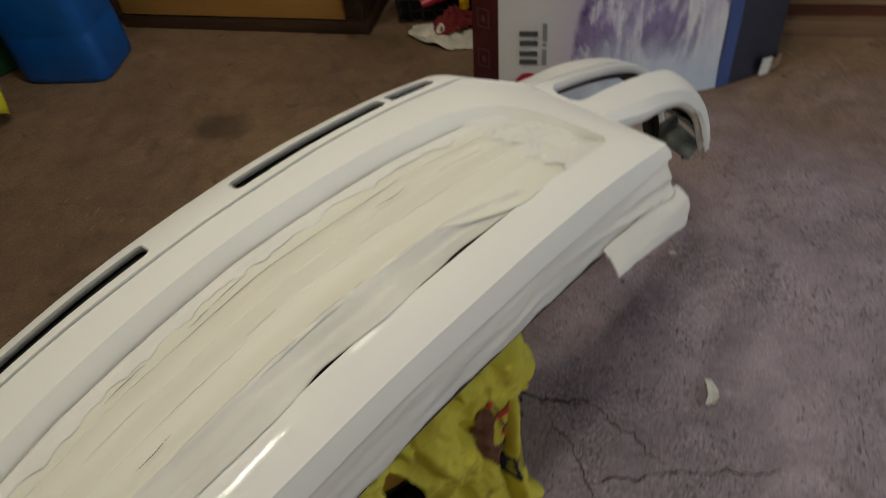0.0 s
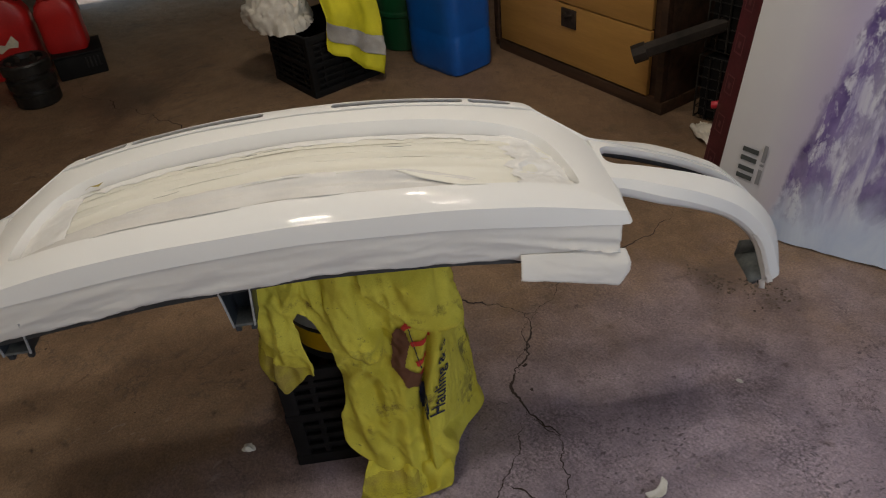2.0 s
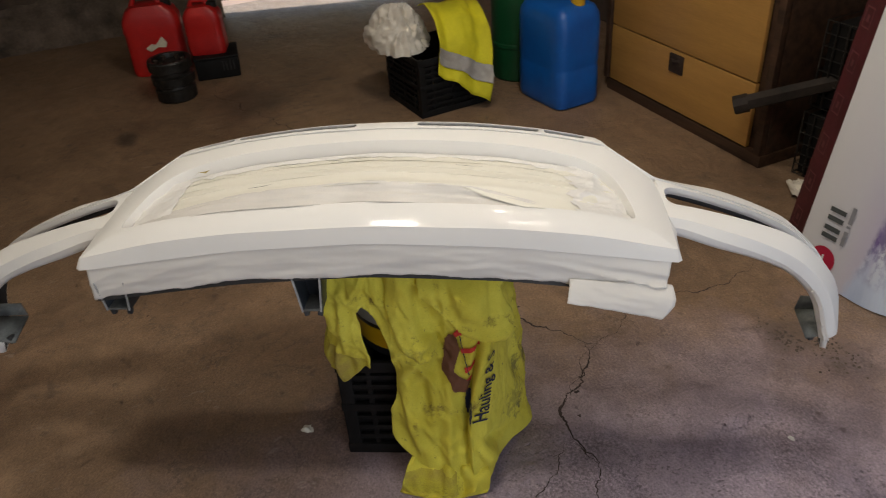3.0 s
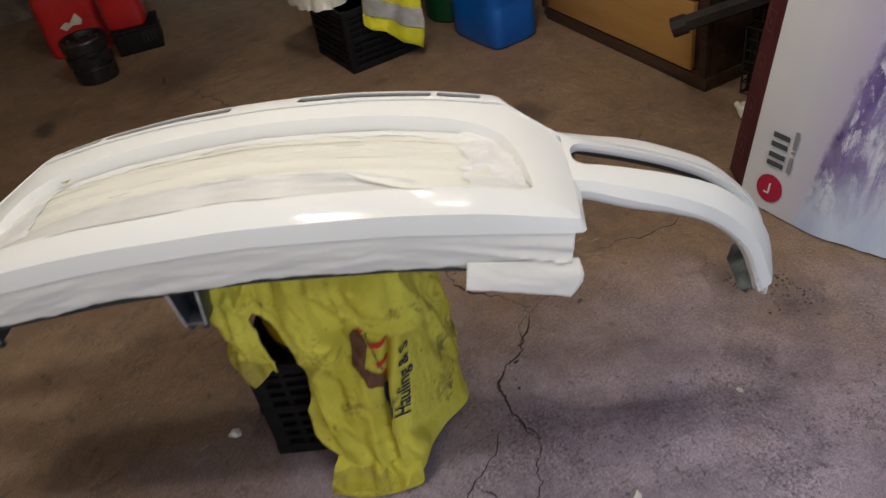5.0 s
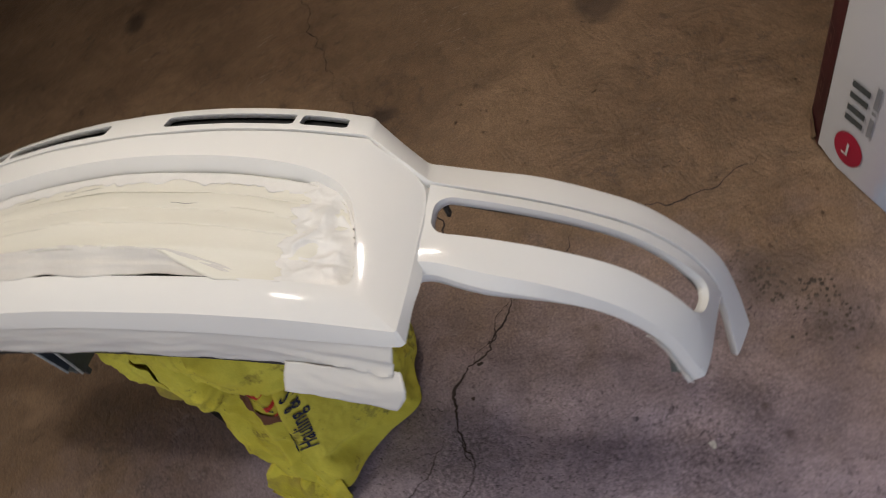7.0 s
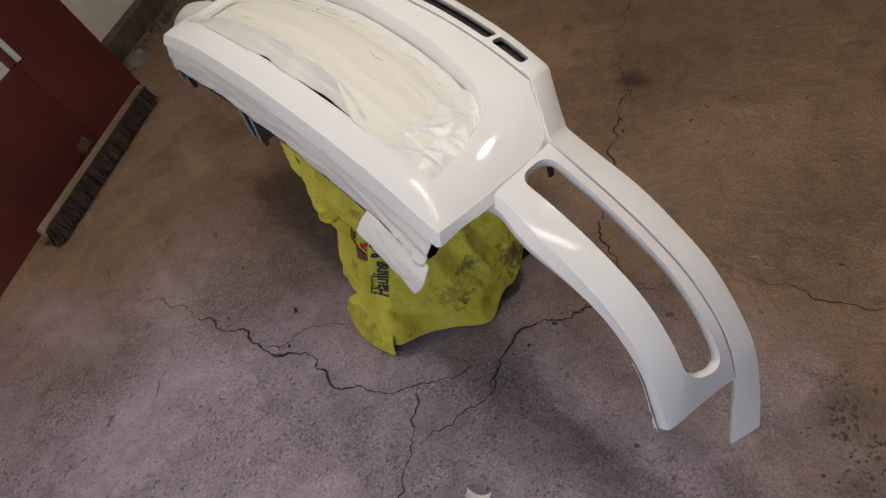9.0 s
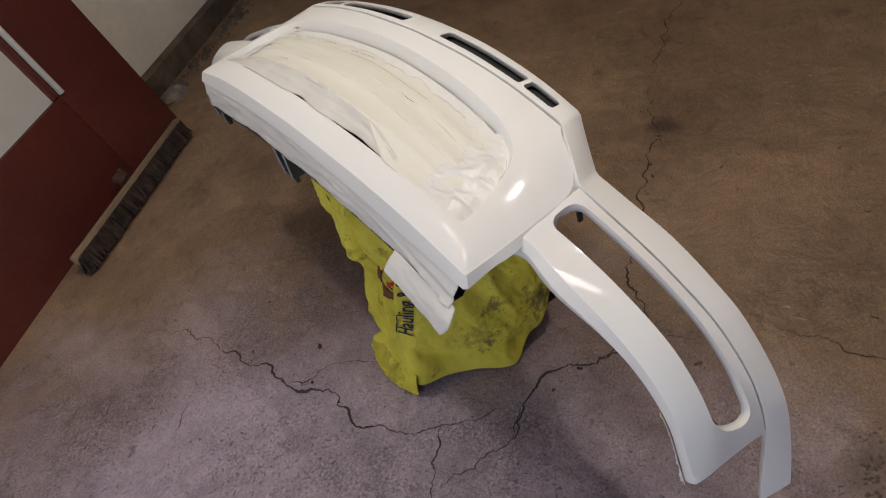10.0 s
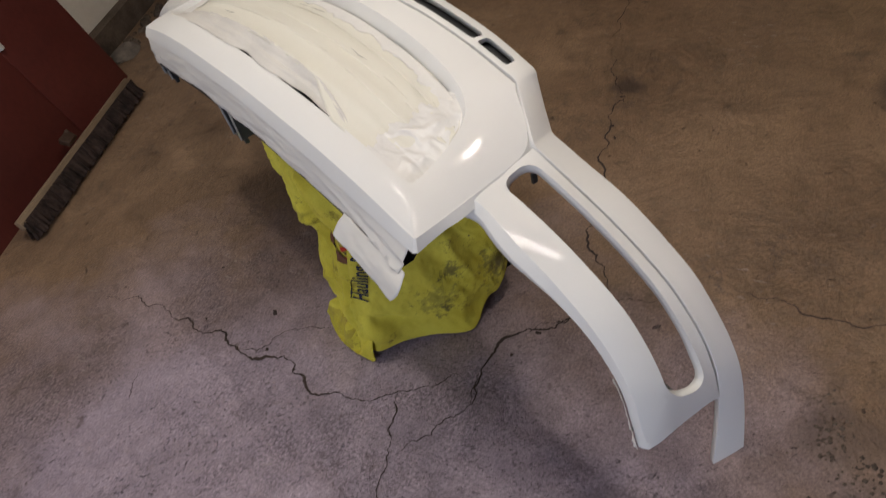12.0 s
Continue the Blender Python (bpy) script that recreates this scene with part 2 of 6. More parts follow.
ink_grey = mat("print_dark_grey", (0.075, 0.085, 0.085), 0.5, fine=200)
ink_light = mat("print_light_grey", (0.30, 0.30, 0.32), 0.5, fine=200)
ink_red = mat("print_crimson", (0.42, 0.012, 0.045), 0.45, spread=0.08, fine=200)
ink_white = mat("print_white", (0.75, 0.75, 0.75), 0.5, fine=200)
paper_white = mat("paper_scrap", (0.78, 0.76, 0.72), 0.8, fine=200)
bag_white = mat("white_plastic_bag", (0.72, 0.67, 0.58), 0.35, spread=0.08, scale=20, fine=120, bump=0.25)
rag_red = mat("red_rag", (0.20, 0.014, 0.016), 0.9, fine=200, bump=0.3)
plastic_red = mat("red_grip", (0.60, 0.02, 0.045), 0.4, fine=100)
rusty = mat("rusty_steel", (0.05, 0.031, 0.022), 0.7, metal=0.2, spread=0.35, scale=14, fine=80, bump=0.3)
bar_dark = mat("dark_grimy_steel", (0.026, 0.017, 0.012), 0.75, metal=0.1, spread=0.35, scale=14, fine=80, bump=0.3)
crack_dark = mat("crack_shadow", (0.075, 0.053, 0.046), 1.0, spread=0.3, scale=30, fine=120)
leaf_dry = mat("dry_leaf", (0.50, 0.40, 0.10), 0.8, fine=120)
lamp_white = mat("lamp_housing", (0.75, 0.75, 0.73), 0.4, fine=80)
ceiling_board = mat("ceiling_board", (0.42, 0.36, 0.29), 0.85, spread=0.12, scale=2, fine=30, bump=0.2)


OILY = (0.04, 0.028, 0.024)
STAINS = ((-2.80, 0.70, 0.30, 0.25, 0.5, OILY),
          (-2.65, 0.11, 0.12, 0.07, 0.7, OILY), (-1.32, 1.66, 0.12, 0.09, 0.6, OILY), (-0.13, 1.63, 0.12, 0.09, 0.3, OILY),
          (-0.27, 1.56, 0.10, 0.12, 0.5, (0.07, 0.044, 0.032)), (-1.29, 0.95, 0.05, 0.07, 0.7, OILY))


def floor_material():
    m = bpy.data.materials.new("stained_concrete")
    m.use_nodes = True
    t = m.node_tree
    n, l = t.nodes, t.links
    b = n["Principled BSDF"]
    co = n.new("ShaderNodeTexCoord").outputs["Object"]

    def noisy(sc, detail=6.0, rough_=0.62, dist=0.0):
        x = n.new("ShaderNodeTexNoise")
        x.inputs["Scale"].default_value, x.inputs["Detail"].default_value = sc, detail
        x.inputs["Roughness"].default_value, x.inputs["Distortion"].default_value = rough_, dist
        l.new(co, x.inputs["Vector"])
        return x.outputs[0]

    def ramp(src, lo, hi, a, z):
        x = n.new("ShaderNodeValToRGB")
        x.color_ramp.elements[0].position, x.color_ramp.elements[1].position = lo, hi
        x.color_ramp.elements[0].color, x.color_ramp.elements[1].color = (*a, 1), (*z, 1)
        l.new(src, x.inputs[0])
        return x.outputs[0]

    def mix(kind, fac, a, c):
        x = n.new("ShaderNodeMix")
        x.data_type, x.blend_type = "RGBA", kind
        for sock, v in ((x.inputs[0], fac), (x.inputs[6], a), (x.inputs[7], c)):
            if isinstance(v, (int, float)):
                sock.default_value = v
            elif isinstance(v, tuple):
                sock.default_value = (*v, 1)
            else:
                l.new(v, sock)
        return x.outputs[2]

    def maths(op, a, c):
        x = n.new("ShaderNodeMath")
        x.operation = op
        for sock, v in zip(x.inputs, (a, c)):
            if isinstance(v, (int, float)):
                sock.default_value = v
            else:
                l.new(v, sock)
        return x.outputs[0]

    sep = n.new("ShaderNodeSeparateXYZ")
    l.new(co, sep.inputs[0])
    # door daylight painted into the floor colour as a mauve, ragged patch
    dx = maths("MULTIPLY", maths("SUBTRACT", sep.outputs[0], 0.50), 0.78)
    dy = maths("MULTIPLY", maths("SUBTRACT", sep.outputs[1], 0.66), 0.68)
    far = maths("SQRT", maths("ADD", maths("MULTIPLY", dx, dx), maths("MULTIPLY", dy, dy)), 0.0)
    ragged = maths("ADD", far, maths("MULTIPLY", maths("SUBTRACT", noisy(2.4, 4.0), 0.5), 0.7))
    daylit = ramp(ragged, 0.50, 0.98, (1, 1, 1), (0, 0, 0))
    brown = mix("MIX", ramp(noisy(1.7), 0.35, 0.7, (0, 0, 0), (1, 1, 1)), (0.318, 0.206, 0.124), (0.172, 0.107, 0.064))
    mauve = mix("MIX", ramp(noisy(3.1, 7.0), 0.35, 0.7, (0, 0, 0), (1, 1, 1)), (0.440, 0.359, 0.426), (0.284, 0.228, 0.278))
    out = mix("MIX", daylit, brown, mauve)
    out = mix("MULTIPLY", 1.0, out, ramp(noisy(14.0, 9.0, 0.72, 0.5), 0.34, 0.68, (0.77, 0.77, 0.77), (1.17, 1.17, 1.17)))
    out = mix("MULTIPLY", 1.0, out, ramp(noisy(170.0, 4.0, 0.8), 0.36, 0.64, (0.72, 0.72, 0.72), (1.24, 1.24, 1.24)))
    oil = ramp(noisy(4.3, 8.0, 0.7, 0.6), 0.60, 0.72, (0, 0, 0), (1, 1, 1))
    out = mix("MIX", maths("MULTIPLY", oil, 0.55), out, (0.045, 0.032, 0.027))
    pits = ramp(noisy(24.0, 9.0, 0.8, 0.4), 0.625, 0.68, (0, 0, 0), (1, 1, 1))
    out = mix("MIX", maths("MULTIPLY", pits, 0.5), out, (0.03, 0.022, 0.02))
    pale = ramp(noisy(9.0, 9.0, 0.8, 0.8), 0.66, 0.74, (0, 0, 0), (1, 1, 1))
    out = mix("MIX", maths("MULTIPLY", pale, 0.35), out, (0.36, 0.31, 0.28))
    # thin ragged edges where the surface has flaked
    flake = ramp(maths("ABSOLUTE", maths("SUBTRACT", noisy(5.0, 9.0, 0.66, 0.3), 0.5), 0.0), 0.0, 0.011, (1, 1, 1), (0, 0, 0))
    flake = maths("MULTIPLY", flake, ramp(noisy(1.9, 4.0, 0.6, 0.2), 0.50, 0.60, (0, 0, 0), (1, 1, 1)))
    out = mix("MIX", maths("MULTIPLY", flake, 0.65), out, (0.06, 0.043, 0.04))
    # gritty worn zones, light and dark grains side by side
    worn = ramp(noisy(2.3, 5.0, 0.7, 0.4), 0.46, 0.60, (0, 0, 0), (1, 1, 1))
    worn = maths("MULTIPLY", worn, maths("ADD", maths("MULTIPLY", daylit, 0.75), 0.25))
    grit = noisy(130.0, 3.0, 0.7)
    out = mix("MULTIPLY", worn, out, ramp(grit, 0.40, 0.60, (0.58, 0.58, 0.58), (1.30, 1.30, 1.30)))
    # clustered dark flecks, short scuffs and pale chalky smears
    def stretched(sc, turn, stretch, detail=3.0):
        mp = n.new("ShaderNodeMapping")
        mp.inputs["Rotation"].default_value, mp.inputs["Scale"].default_value = (0, 0, radians(turn)), stretch
        l.new(co, mp.inputs[0])
        x = n.new("ShaderNodeTexNoise")
        x.inputs["Scale"].default_value, x.inputs["Detail"].default_value, x.inputs["Distortion"].default_value = sc, detail, 0.6
        l.new(mp.outputs[0], x.inputs["Vector"])
        return x.outputs[0]
    clusters = ramp(noisy(3.6, 5.0, 0.65), 0.42, 0.64, (0.15, 0.15, 0.15), (1, 1, 1))
    flecks = ramp(stretched(120.0, 25, (1, 0.8, 1), 7.0), 0.60, 0.65, (0, 0, 0), (1, 1, 1))
    flecks = maths("MULTIPLY", maths("MULTIPLY", flecks, clusters), maths("ADD", maths("MULTIPLY", daylit, 0.8), 0.2))
    out = mix("MIX", maths("MULTIPLY", flecks, 0.72), out, (0.050, 0.04, 0.038))
    chalk = maths("MULTIPLY", ramp(stretched(60.0, -35, (1, 0.4, 1)), 0.63, 0.70, (0, 0, 0), (1, 1, 1)), ramp(noisy(2.7, 3.0, 0.6), 0.50, 0.66, (0, 0, 0), (1, 1, 1)))
    out = mix("MIX", maths("MULTIPLY", chalk, 0.5), out, (0.46, 0.40, 0.37))
    blot = ramp(noisy(11.0, 4.0, 0.55, 0.3), 0.66, 0.72, (0, 0, 0), (1, 1, 1))
    out = mix("MIX", maths("MULTIPLY", blot, 0.55), out, (0.075, 0.045, 0.032))
    # old spills: centre, half widths, strength
    edge = maths("MULTIPLY", maths("SUBTRACT", noisy(5.5, 6.0, 0.65, 0.3), 0.5), 1.3)
    for x, y, w, h, k, tone in STAINS:
        off = n.new("ShaderNodeVectorMath")
        off.operation = "SUBTRACT"
        l.new(co, off.inputs[0])
        off.inputs[1].default_value = (x, y, 0)
        fit = n.new("ShaderNodeVectorMath")
        fit.operation = "MULTIPLY"
        l.new(off.outputs[0], fit.inputs[0])
        fit.inputs[1].default_value = (1 / w, 1 / h, 0)
        size = n.new("ShaderNodeVectorMath")
        size.operation = "LENGTH"
        l.new(fit.outputs[0], size.inputs[0])
        f = ramp(maths("ADD", size.outputs["Value"], edge), 0.45, 1.15 if w > 0.12 else 0.9, (1, 1, 1), (0, 0, 0))
        out = mix("MIX", maths("MULTIPLY", f, k), out, tone)
    l.new(out, b.inputs["Base Color"])
    r = n.new("ShaderNodeMapRange")
    r.inputs[3].default_value, r.inputs[4].default_value = 0.38, 0.66
    l.new(noisy(6.0, 7.0, 0.7), r.inputs[0])
    l.new(r.outputs[0], b.inputs["Roughness"])
    k = n.new("ShaderNodeBump")
    k.inputs["Strength"].default_value, k.inputs["Distance"].default_value = 1.0, 0.009
    l.new(maths("SUBTRACT", maths("ADD", maths("MULTIPLY", maths("MULTIPLY", noisy(42.0, 6.0, 0.6), 0.45), maths("ADD", maths("MULTIPLY", daylit, 0.7), 0.3)), maths("MULTIPLY", noisy(7.0, 9.0, 0.68, 0.4), 1.6)), maths("ADD", maths("MULTIPLY", pits, 0.5), maths("ADD", maths("MULTIPLY", flecks, 0.5), maths("MULTIPLY", maths("MULTIPLY", grit, worn), 0.5)))), k.inputs["Height"])
    l.new(k.outputs[0], b.inputs["Normal"])
    return m


def mountain_material():
    """The carton's printed picture: pale card, then snowy violet peaks over a pale blue foot."""
    m = bpy.data.materials.new("printed_carton")
    m.use_nodes = True
    t = m.node_tree
    n, l = t.nodes, t.links
    b = n["Principled BSDF"]
    uv = n.new("ShaderNodeTexCoord").outputs["UV"]
    sep = n.new("ShaderNodeSeparateXYZ")
    l.new(uv, sep.inputs[0])

    def maths(op, a, c=0.0):
        x = n.new("ShaderNodeMath")
        x.operation = op
        for sock, v in zip(x.inputs, (a, c)):
            if isinstance(v, (int, float)):
                sock.default_value = v
            else:
                l.new(v, sock)
        return x.outputs[0]

    def noisy(sc, detail, rough_, dist, stretch):
        mp = n.new("ShaderNodeMapping")
        mp.inputs["Scale"].default_value = stretch
        mp.inputs["Rotation"].default_value = (0, 0, radians(-38))
        l.new(uv, mp.inputs[0])
        x = n.new("ShaderNodeTexNoise")
        x.inputs["Scale"].default_value, x.inputs["Detail"].default_value = sc, detail
        x.inputs["Roughness"].default_value, x.inputs["Distortion"].default_value = rough_, dist
        l.new(mp.outputs[0], x.inputs["Vector"])
        return x.outputs[0]

    def ramp(src, *stops):
        x = n.new("ShaderNodeValToRGB")
        while len(x.color_ramp.elements) < len(stops):
            x.color_ramp.elements.new(0.5)
        for e, (p, c) in zip(x.color_ramp.elements, stops):
            e.position, e.color = p, (*c, 1)
        l.new(src, x.inputs[0])
        return x.outputs[0]

    def mix(fac, a, c, kind="MIX"):
        x = n.new("ShaderNodeMix")
        x.data_type, x.blend_type = "RGBA", kind
        for sock, v in ((x.inputs[0], fac), (x.inputs[6], a), (x.inputs[7], c)):
            if isinstance(v, (int, float)):
                sock.default_value = v
            elif isinstance(v, tuple):
                sock.default_value = (*v, 1)
            else:
                l.new(v, sock)
        return x.outputs[2]

    card = ramp(sep.outputs[0], (0.0, (0.62, 0.61, 0.60)), (0.20, (0.60, 0.59, 0.62)), (0.40, (0.50, 0.45, 0.60)))
    snow = ramp(noisy(7.0, 6.0, 0.6, 0.4, (2.4, 0.55, 1)), (0.38, (0.33, 0.29, 0.48)), (0.47, (0.58, 0.56, 0.66)), (0.62, (0.72, 0.72, 0.75)))
    violet = ramp(noisy(11.0, 5.0, 0.6, 0.2, (1, 1, 1)), (0.32, (0.075, 0.045, 0.17)), (0.68, (0.25, 0.18, 0.40)))
    patches = ramp(noisy(3.4, 6.0, 0.58, 0.5, (1.1, 0.8, 1)), (0.53, (0, 0, 0)), (0.57, (0.85, 0.85, 0.85)))
    rock = ramp(noisy(15.0, 9.0, 0.74, 0.3, (1.0, 0.8, 1)), (0.46, (1, 1, 1)), (0.54, (0, 0, 0)))
    slant = maths("SUBTRACT", sep.outputs[0], maths("MULTIPLY", maths("SUBTRACT", sep.outputs[1], 0.10), 0.30))
    ridge = ramp(slant, (0.38, (1, 1, 1)), (0.58, (0.10, 0.10, 0.10)))
    crag = mix(maths("MAXIMUM", patches, maths("MULTIPLY", rock, ridge)), snow, violet)
    low = ramp(noisy(4.0, 5.0, 0.6, 0.5, (1.0, 0.7, 1)), (0.3, (0.42, 0.50, 0.68)), (0.7, (0.68, 0.74, 0.82)))
    wob = maths("MULTIPLY", maths("SUBTRACT", noisy(7.0, 6.0, 0.7, 0.0, (1, 1, 1)), 0.5), 0.16)
    foot = ramp(maths("ADD", sep.outputs[1], wob), (0.05, (0, 0, 0)), (0.17, (1, 1, 1)))
    hill = mix(foot, low, crag)
    edge = ramp(maths("ADD", slant, wob), (0.30, (0, 0, 0)), (0.335, (1, 1, 1)))
    out = mix(edge, card, hill)
    l.new(out, b.inputs["Base Color"])
    b.inputs["Roughness"].default_value = 0.42
    k = n.new("ShaderNodeBump")
    k.inputs["Strength"].default_value, k.inputs["Distance"].default_value = 0.12, 0.004
    l.new(noisy(5.0, 4.0, 0.5, 0.0, (1, 1, 1)), k.inputs["Height"])
    l.new(k.outputs[0], b.inputs["Normal"])
    return m


concrete = floor_material()
carton_print = mountain_material()

# ---------------------------------------------------------------- the garage
def slab(name, corners, z0, z1, material, label, category="", bevel=0.0):
    """An upright prism over a plan outline."""
    n = len(corners)
    verts = [(x, y, z0) for x, y in corners] + [(x, y, z1) for x, y in corners]
    faces = [tuple(range(n - 1, -1, -1)), tuple(range(n, 2 * n))]
    faces += [(i, (i + 1) % n, n + (i + 1) % n, n + i) for i in range(n)]
    ob = part(name, mesh_of(name, verts, faces, 20), material)
    return tagged(ob, label, category, kind="structure")


SW, SE = (-4.62, -2.028), (2.62, -0.322)      # the south wall's line at the floor
sx, sy = -0.229 * 0.12, 0.973 * 0.12
floor = slab("floor", [(-4.62, -2.03), (2.62, -0.33), (2.62, 2.78), (-4.62, 2.78)], -0.12, 0.0, concrete,
             "cracked brown concrete garage floor with oil stains and a mauve daylight tint painted in", "floor")
slab("wall_south", [SW, SE, (SE[0] - sx, SE[1] - sy), (SW[0] - sx, SW[1] - sy)], 0.0, 2.5, wall_paint,
     "grimy off-white painted garage wall", "wall")
kx, ky = -0.229 * 0.05, 0.973 * 0.05
slab("baseboard", [SW, SE, (SE[0] + kx, SE[1] + ky), (SW[0] + kx, SW[1] + ky)], 0.0, 0.10, rubble,
     "dark crumbling concrete kerb along the white wall", "baseboard")
slab("wall_north", [(-4.62, 2.78), (2.62, 2.78), (2.62, 2.90), (-4.62, 2.90)], 0.0, 2.5, wall_dark, "dark bare timber wall", "wall")
slab("wall_west", [(-4.62, -2.15), (-4.50, -2.15), (-4.50, 0.92), (-4.62, 0.92)], 0.0, 2.5, wall_dark, "dark timber wall over a rough base", "wall")
slab("wall_west_pier", [(-4.62, 2.45), (-4.50, 2.45), (-4.50, 2.78), (-4.62, 2.78)], 0.0, 2.5, wall_dark, "dark timber wall beside the back door", "wall")
slab("wall_west_lintel", [(-4.62, 0.92), (-4.50, 0.92), (-4.50, 2.45), (-4.62, 2.45)], 2.05, 2.5, wall_dark, "dark timber wall above the back door", "wall")
door_1 = slab("door_1", [(-4.525, 0.88), (-4.49, 0.87), (-3.99, 2.30), (-4.03, 2.315)], 0.075, 2.045, dark_wood,
              "dark back door standing ajar with sunlit floor under it", "door")
slab("wall_east", [(2.62, -0.45), (2.74, -0.45), (2.74, -0.27), (2.62, -0.27)], 0.0, 2.5, wall_dark, "timber wall beside the open garage door", "wall")
slab("wall_east_pier", [(2.62, 2.30), (2.74, 2.30), (2.74, 2.90), (2.62, 2.90)], 0.0, 2.5, wall_dark, "timber wall beside the open garage door", "wall")
slab("wall_east_lintel", [(2.62, -0.27), (2.74, -0.27), (2.74, 2.30), (2.62, 2.30)], 2.15, 2.5, wall_dark, "timber wall above the open garage door", "wall")
slab("ceiling", [(-4.62, -2.15), (2.74, -0.45), (2.74, 2.90), (-4.62, 2.90)], 2.5, 2.58, ceiling_board, "bare board garage ceiling", "ceiling")
slab("threshold", [(-7.5, 0.60), (-4.625, 0.60), (-4.625, 2.70), (-7.5, 2.70)], -0.129, -0.004, mat("pale_clay_step", (0.62, 0.44, 0.36), 0.85, spread=0.1, scale=3, fine=40, bump=0.3),
     "pale pinkish sunlit slab outside the back door", "step")
ground_mat = mat("dry_yard_ground", (0.24, 0.20, 0.15), 0.9, spread=0.2, scale=0.6, fine=14, bump=0.4)
slab("ground", [(-400, -400), (400, -400), (400, 400), (-400, 400)], -0.5, -0.13, ground_mat, "dry bare yard ground outside", "ground")


def rough_base():
    """The lumpy concrete footing under the west wall."""
    verts, faces, n, k = [], [], 90, 9
    for i in range(n):
        y = -2.1 + 3.0 * i / (n - 1)
        for j in range(k):
            f = j / (k - 1)
            out = 0.17 * (1 - f) ** 0.6 + 0.05 * fractal(y, f, 3.1, 4.5)
            z = 0.24 * f + 0.03 * fractal(y, f, 7.7, 6.0) * f
            verts.append((-4.51 + max(0.012, out), y, z))
    for i in range(n - 1):
        for j in range(k - 1):
            a = i * k + j
            faces.append((a, a + k, a + k + 1, a + 1))
    return tagged(part("trim_footing", mesh_of("footing", verts, faces, 50), rubble), "lumpy rough concrete footing under the dark wall", "footing", kind="structure")


rough_base()


def kerb_rubble():
    """Broken mortar and grit along the foot of the white wall."""
    rng = random.Random(12)
    verts, faces = [], []
    for i in range(260):
        f = rng.random() ** 0.8
        x = -1.25 - 2.6 * f
        y = -1.234 + 0.2356 * (x + 1.387) + 0.055 + abs(rng.gauss(0, 0.045))
        r = rng.choice((0.004, 0.006, 0.009, 0.014, 0.022)) * rng.uniform(0.6, 1.3)
        a = len(verts)
        for k in range(6):
            t = k * math.pi / 3 + rng.random() * 0.6
            verts.append((x + r * rng.uniform(0.7, 1.2) * math.cos(t), y + r * rng.uniform(0.7, 1.2) * math.sin(t), 0.0005))
        for k in range(6):
            vx, vy, _ = verts[a + k]
            verts.append((x + (vx - x) * 0.7, y + (vy - y) * 0.7, r * rng.uniform(0.5, 0.9)))
        faces += [(a + k, a + (k + 1) % 6, a + 6 + (k + 1) % 6, a + 6 + k) for k in range(6)]
        faces.append(tuple(a + 6 + k for k in range(6)))
    ob = part("mortar_rubble", mesh_of("rubble", verts, faces, 30), rubble)
    return tagged(ob, "loose grey mortar crumbs along the wall foot", "rubble", kind="stuff")


kerb_rubble()


mortar_pale = mat("pale_mortar", (0.23, 0.195, 0.165), 0.9, spread=0.25, scale=14, fine=90, bump=0.6, depth=0.004)


def mortar_lump():
    """A flat broken lump of pale mortar on the floor by the wall foot."""
    verts, faces = [], []
    for k, (size, z) in enumerate(((0.055, 0.0), (0.052, 0.012), (0.036, 0.026), (0.014, 0.030))):
        for q in range(14):
            t = 2 * math.pi * q / 14
            rr = size * (1 + 0.35 * fractal(math.cos(t), math.sin(t), 3 + 0.2 * k, 1.6))
            verts.append((1.35 * rr * math.cos(t), rr * math.sin(t), z * (1 + 0.3 * fractal(math.cos(t), math.sin(t), 9, 2.5))))
    for k in range(3):
        faces += [(k * 14 + q, k * 14 + (q + 1) % 14, (k + 1) * 14 + (q + 1) % 14, (k + 1) * 14 + q) for q in range(14)]
    faces.append(tuple(42 + q for q in range(14)))
    ob = part("mortar_lump", mesh_of("lump", verts, faces, 25), mortar_pale, m=pose(-1.345, -1.128, 0.0005, 0, 0, 20))
    return tagged(ob, "broken lump of pale mortar on the floor by the wall", "rubble")


mortar_lump()


def crumbs():
    """Brown dirt dropped on the floor beside the far wing."""
    rng = random.Random(77)
    verts, faces = [], []
    for i in range(190):
        cx, cy, s = rng.choice(((-0.26, 1.58, 0.06), (-0.20, 1.60, 0.05), (-0.13, 1.63, 0.035), (-0.27, 1.55, 0.025)))
        x, y = rng.gauss(cx, s), rng.gauss(cy, s * 0.7)
        r = rng.choice((0.0012, 0.0018, 0.0025, 0.003, 0.0045)) * rng.uniform(0.7, 1.3)
        a = len(verts)
        for z, k in ((0.0004, 1.0), (r * 0.55, 0.65)):
            for q in range(5):
                t = q * 2 * math.pi / 5 + rng.random() * 0.7
                verts.append((x + r * k * rng.uniform(0.7, 1.3) * math.cos(t), y + r * k * rng.uniform(0.7, 1.3) * math.sin(t), z))
        faces += [(a + q, a + (q + 1) % 5, a + 5 + (q + 1) % 5, a + 5 + q) for q in range(5)]
        faces.append(tuple(a + 5 + q for q in range(5)))
    ob = part("dirt_crumbs", mesh_of("crumbs", verts, faces, 30), rubble)
    return tagged(ob, "brown dirt crumbs scattered on the concrete", "dirt", kind="stuff")


crumbs()


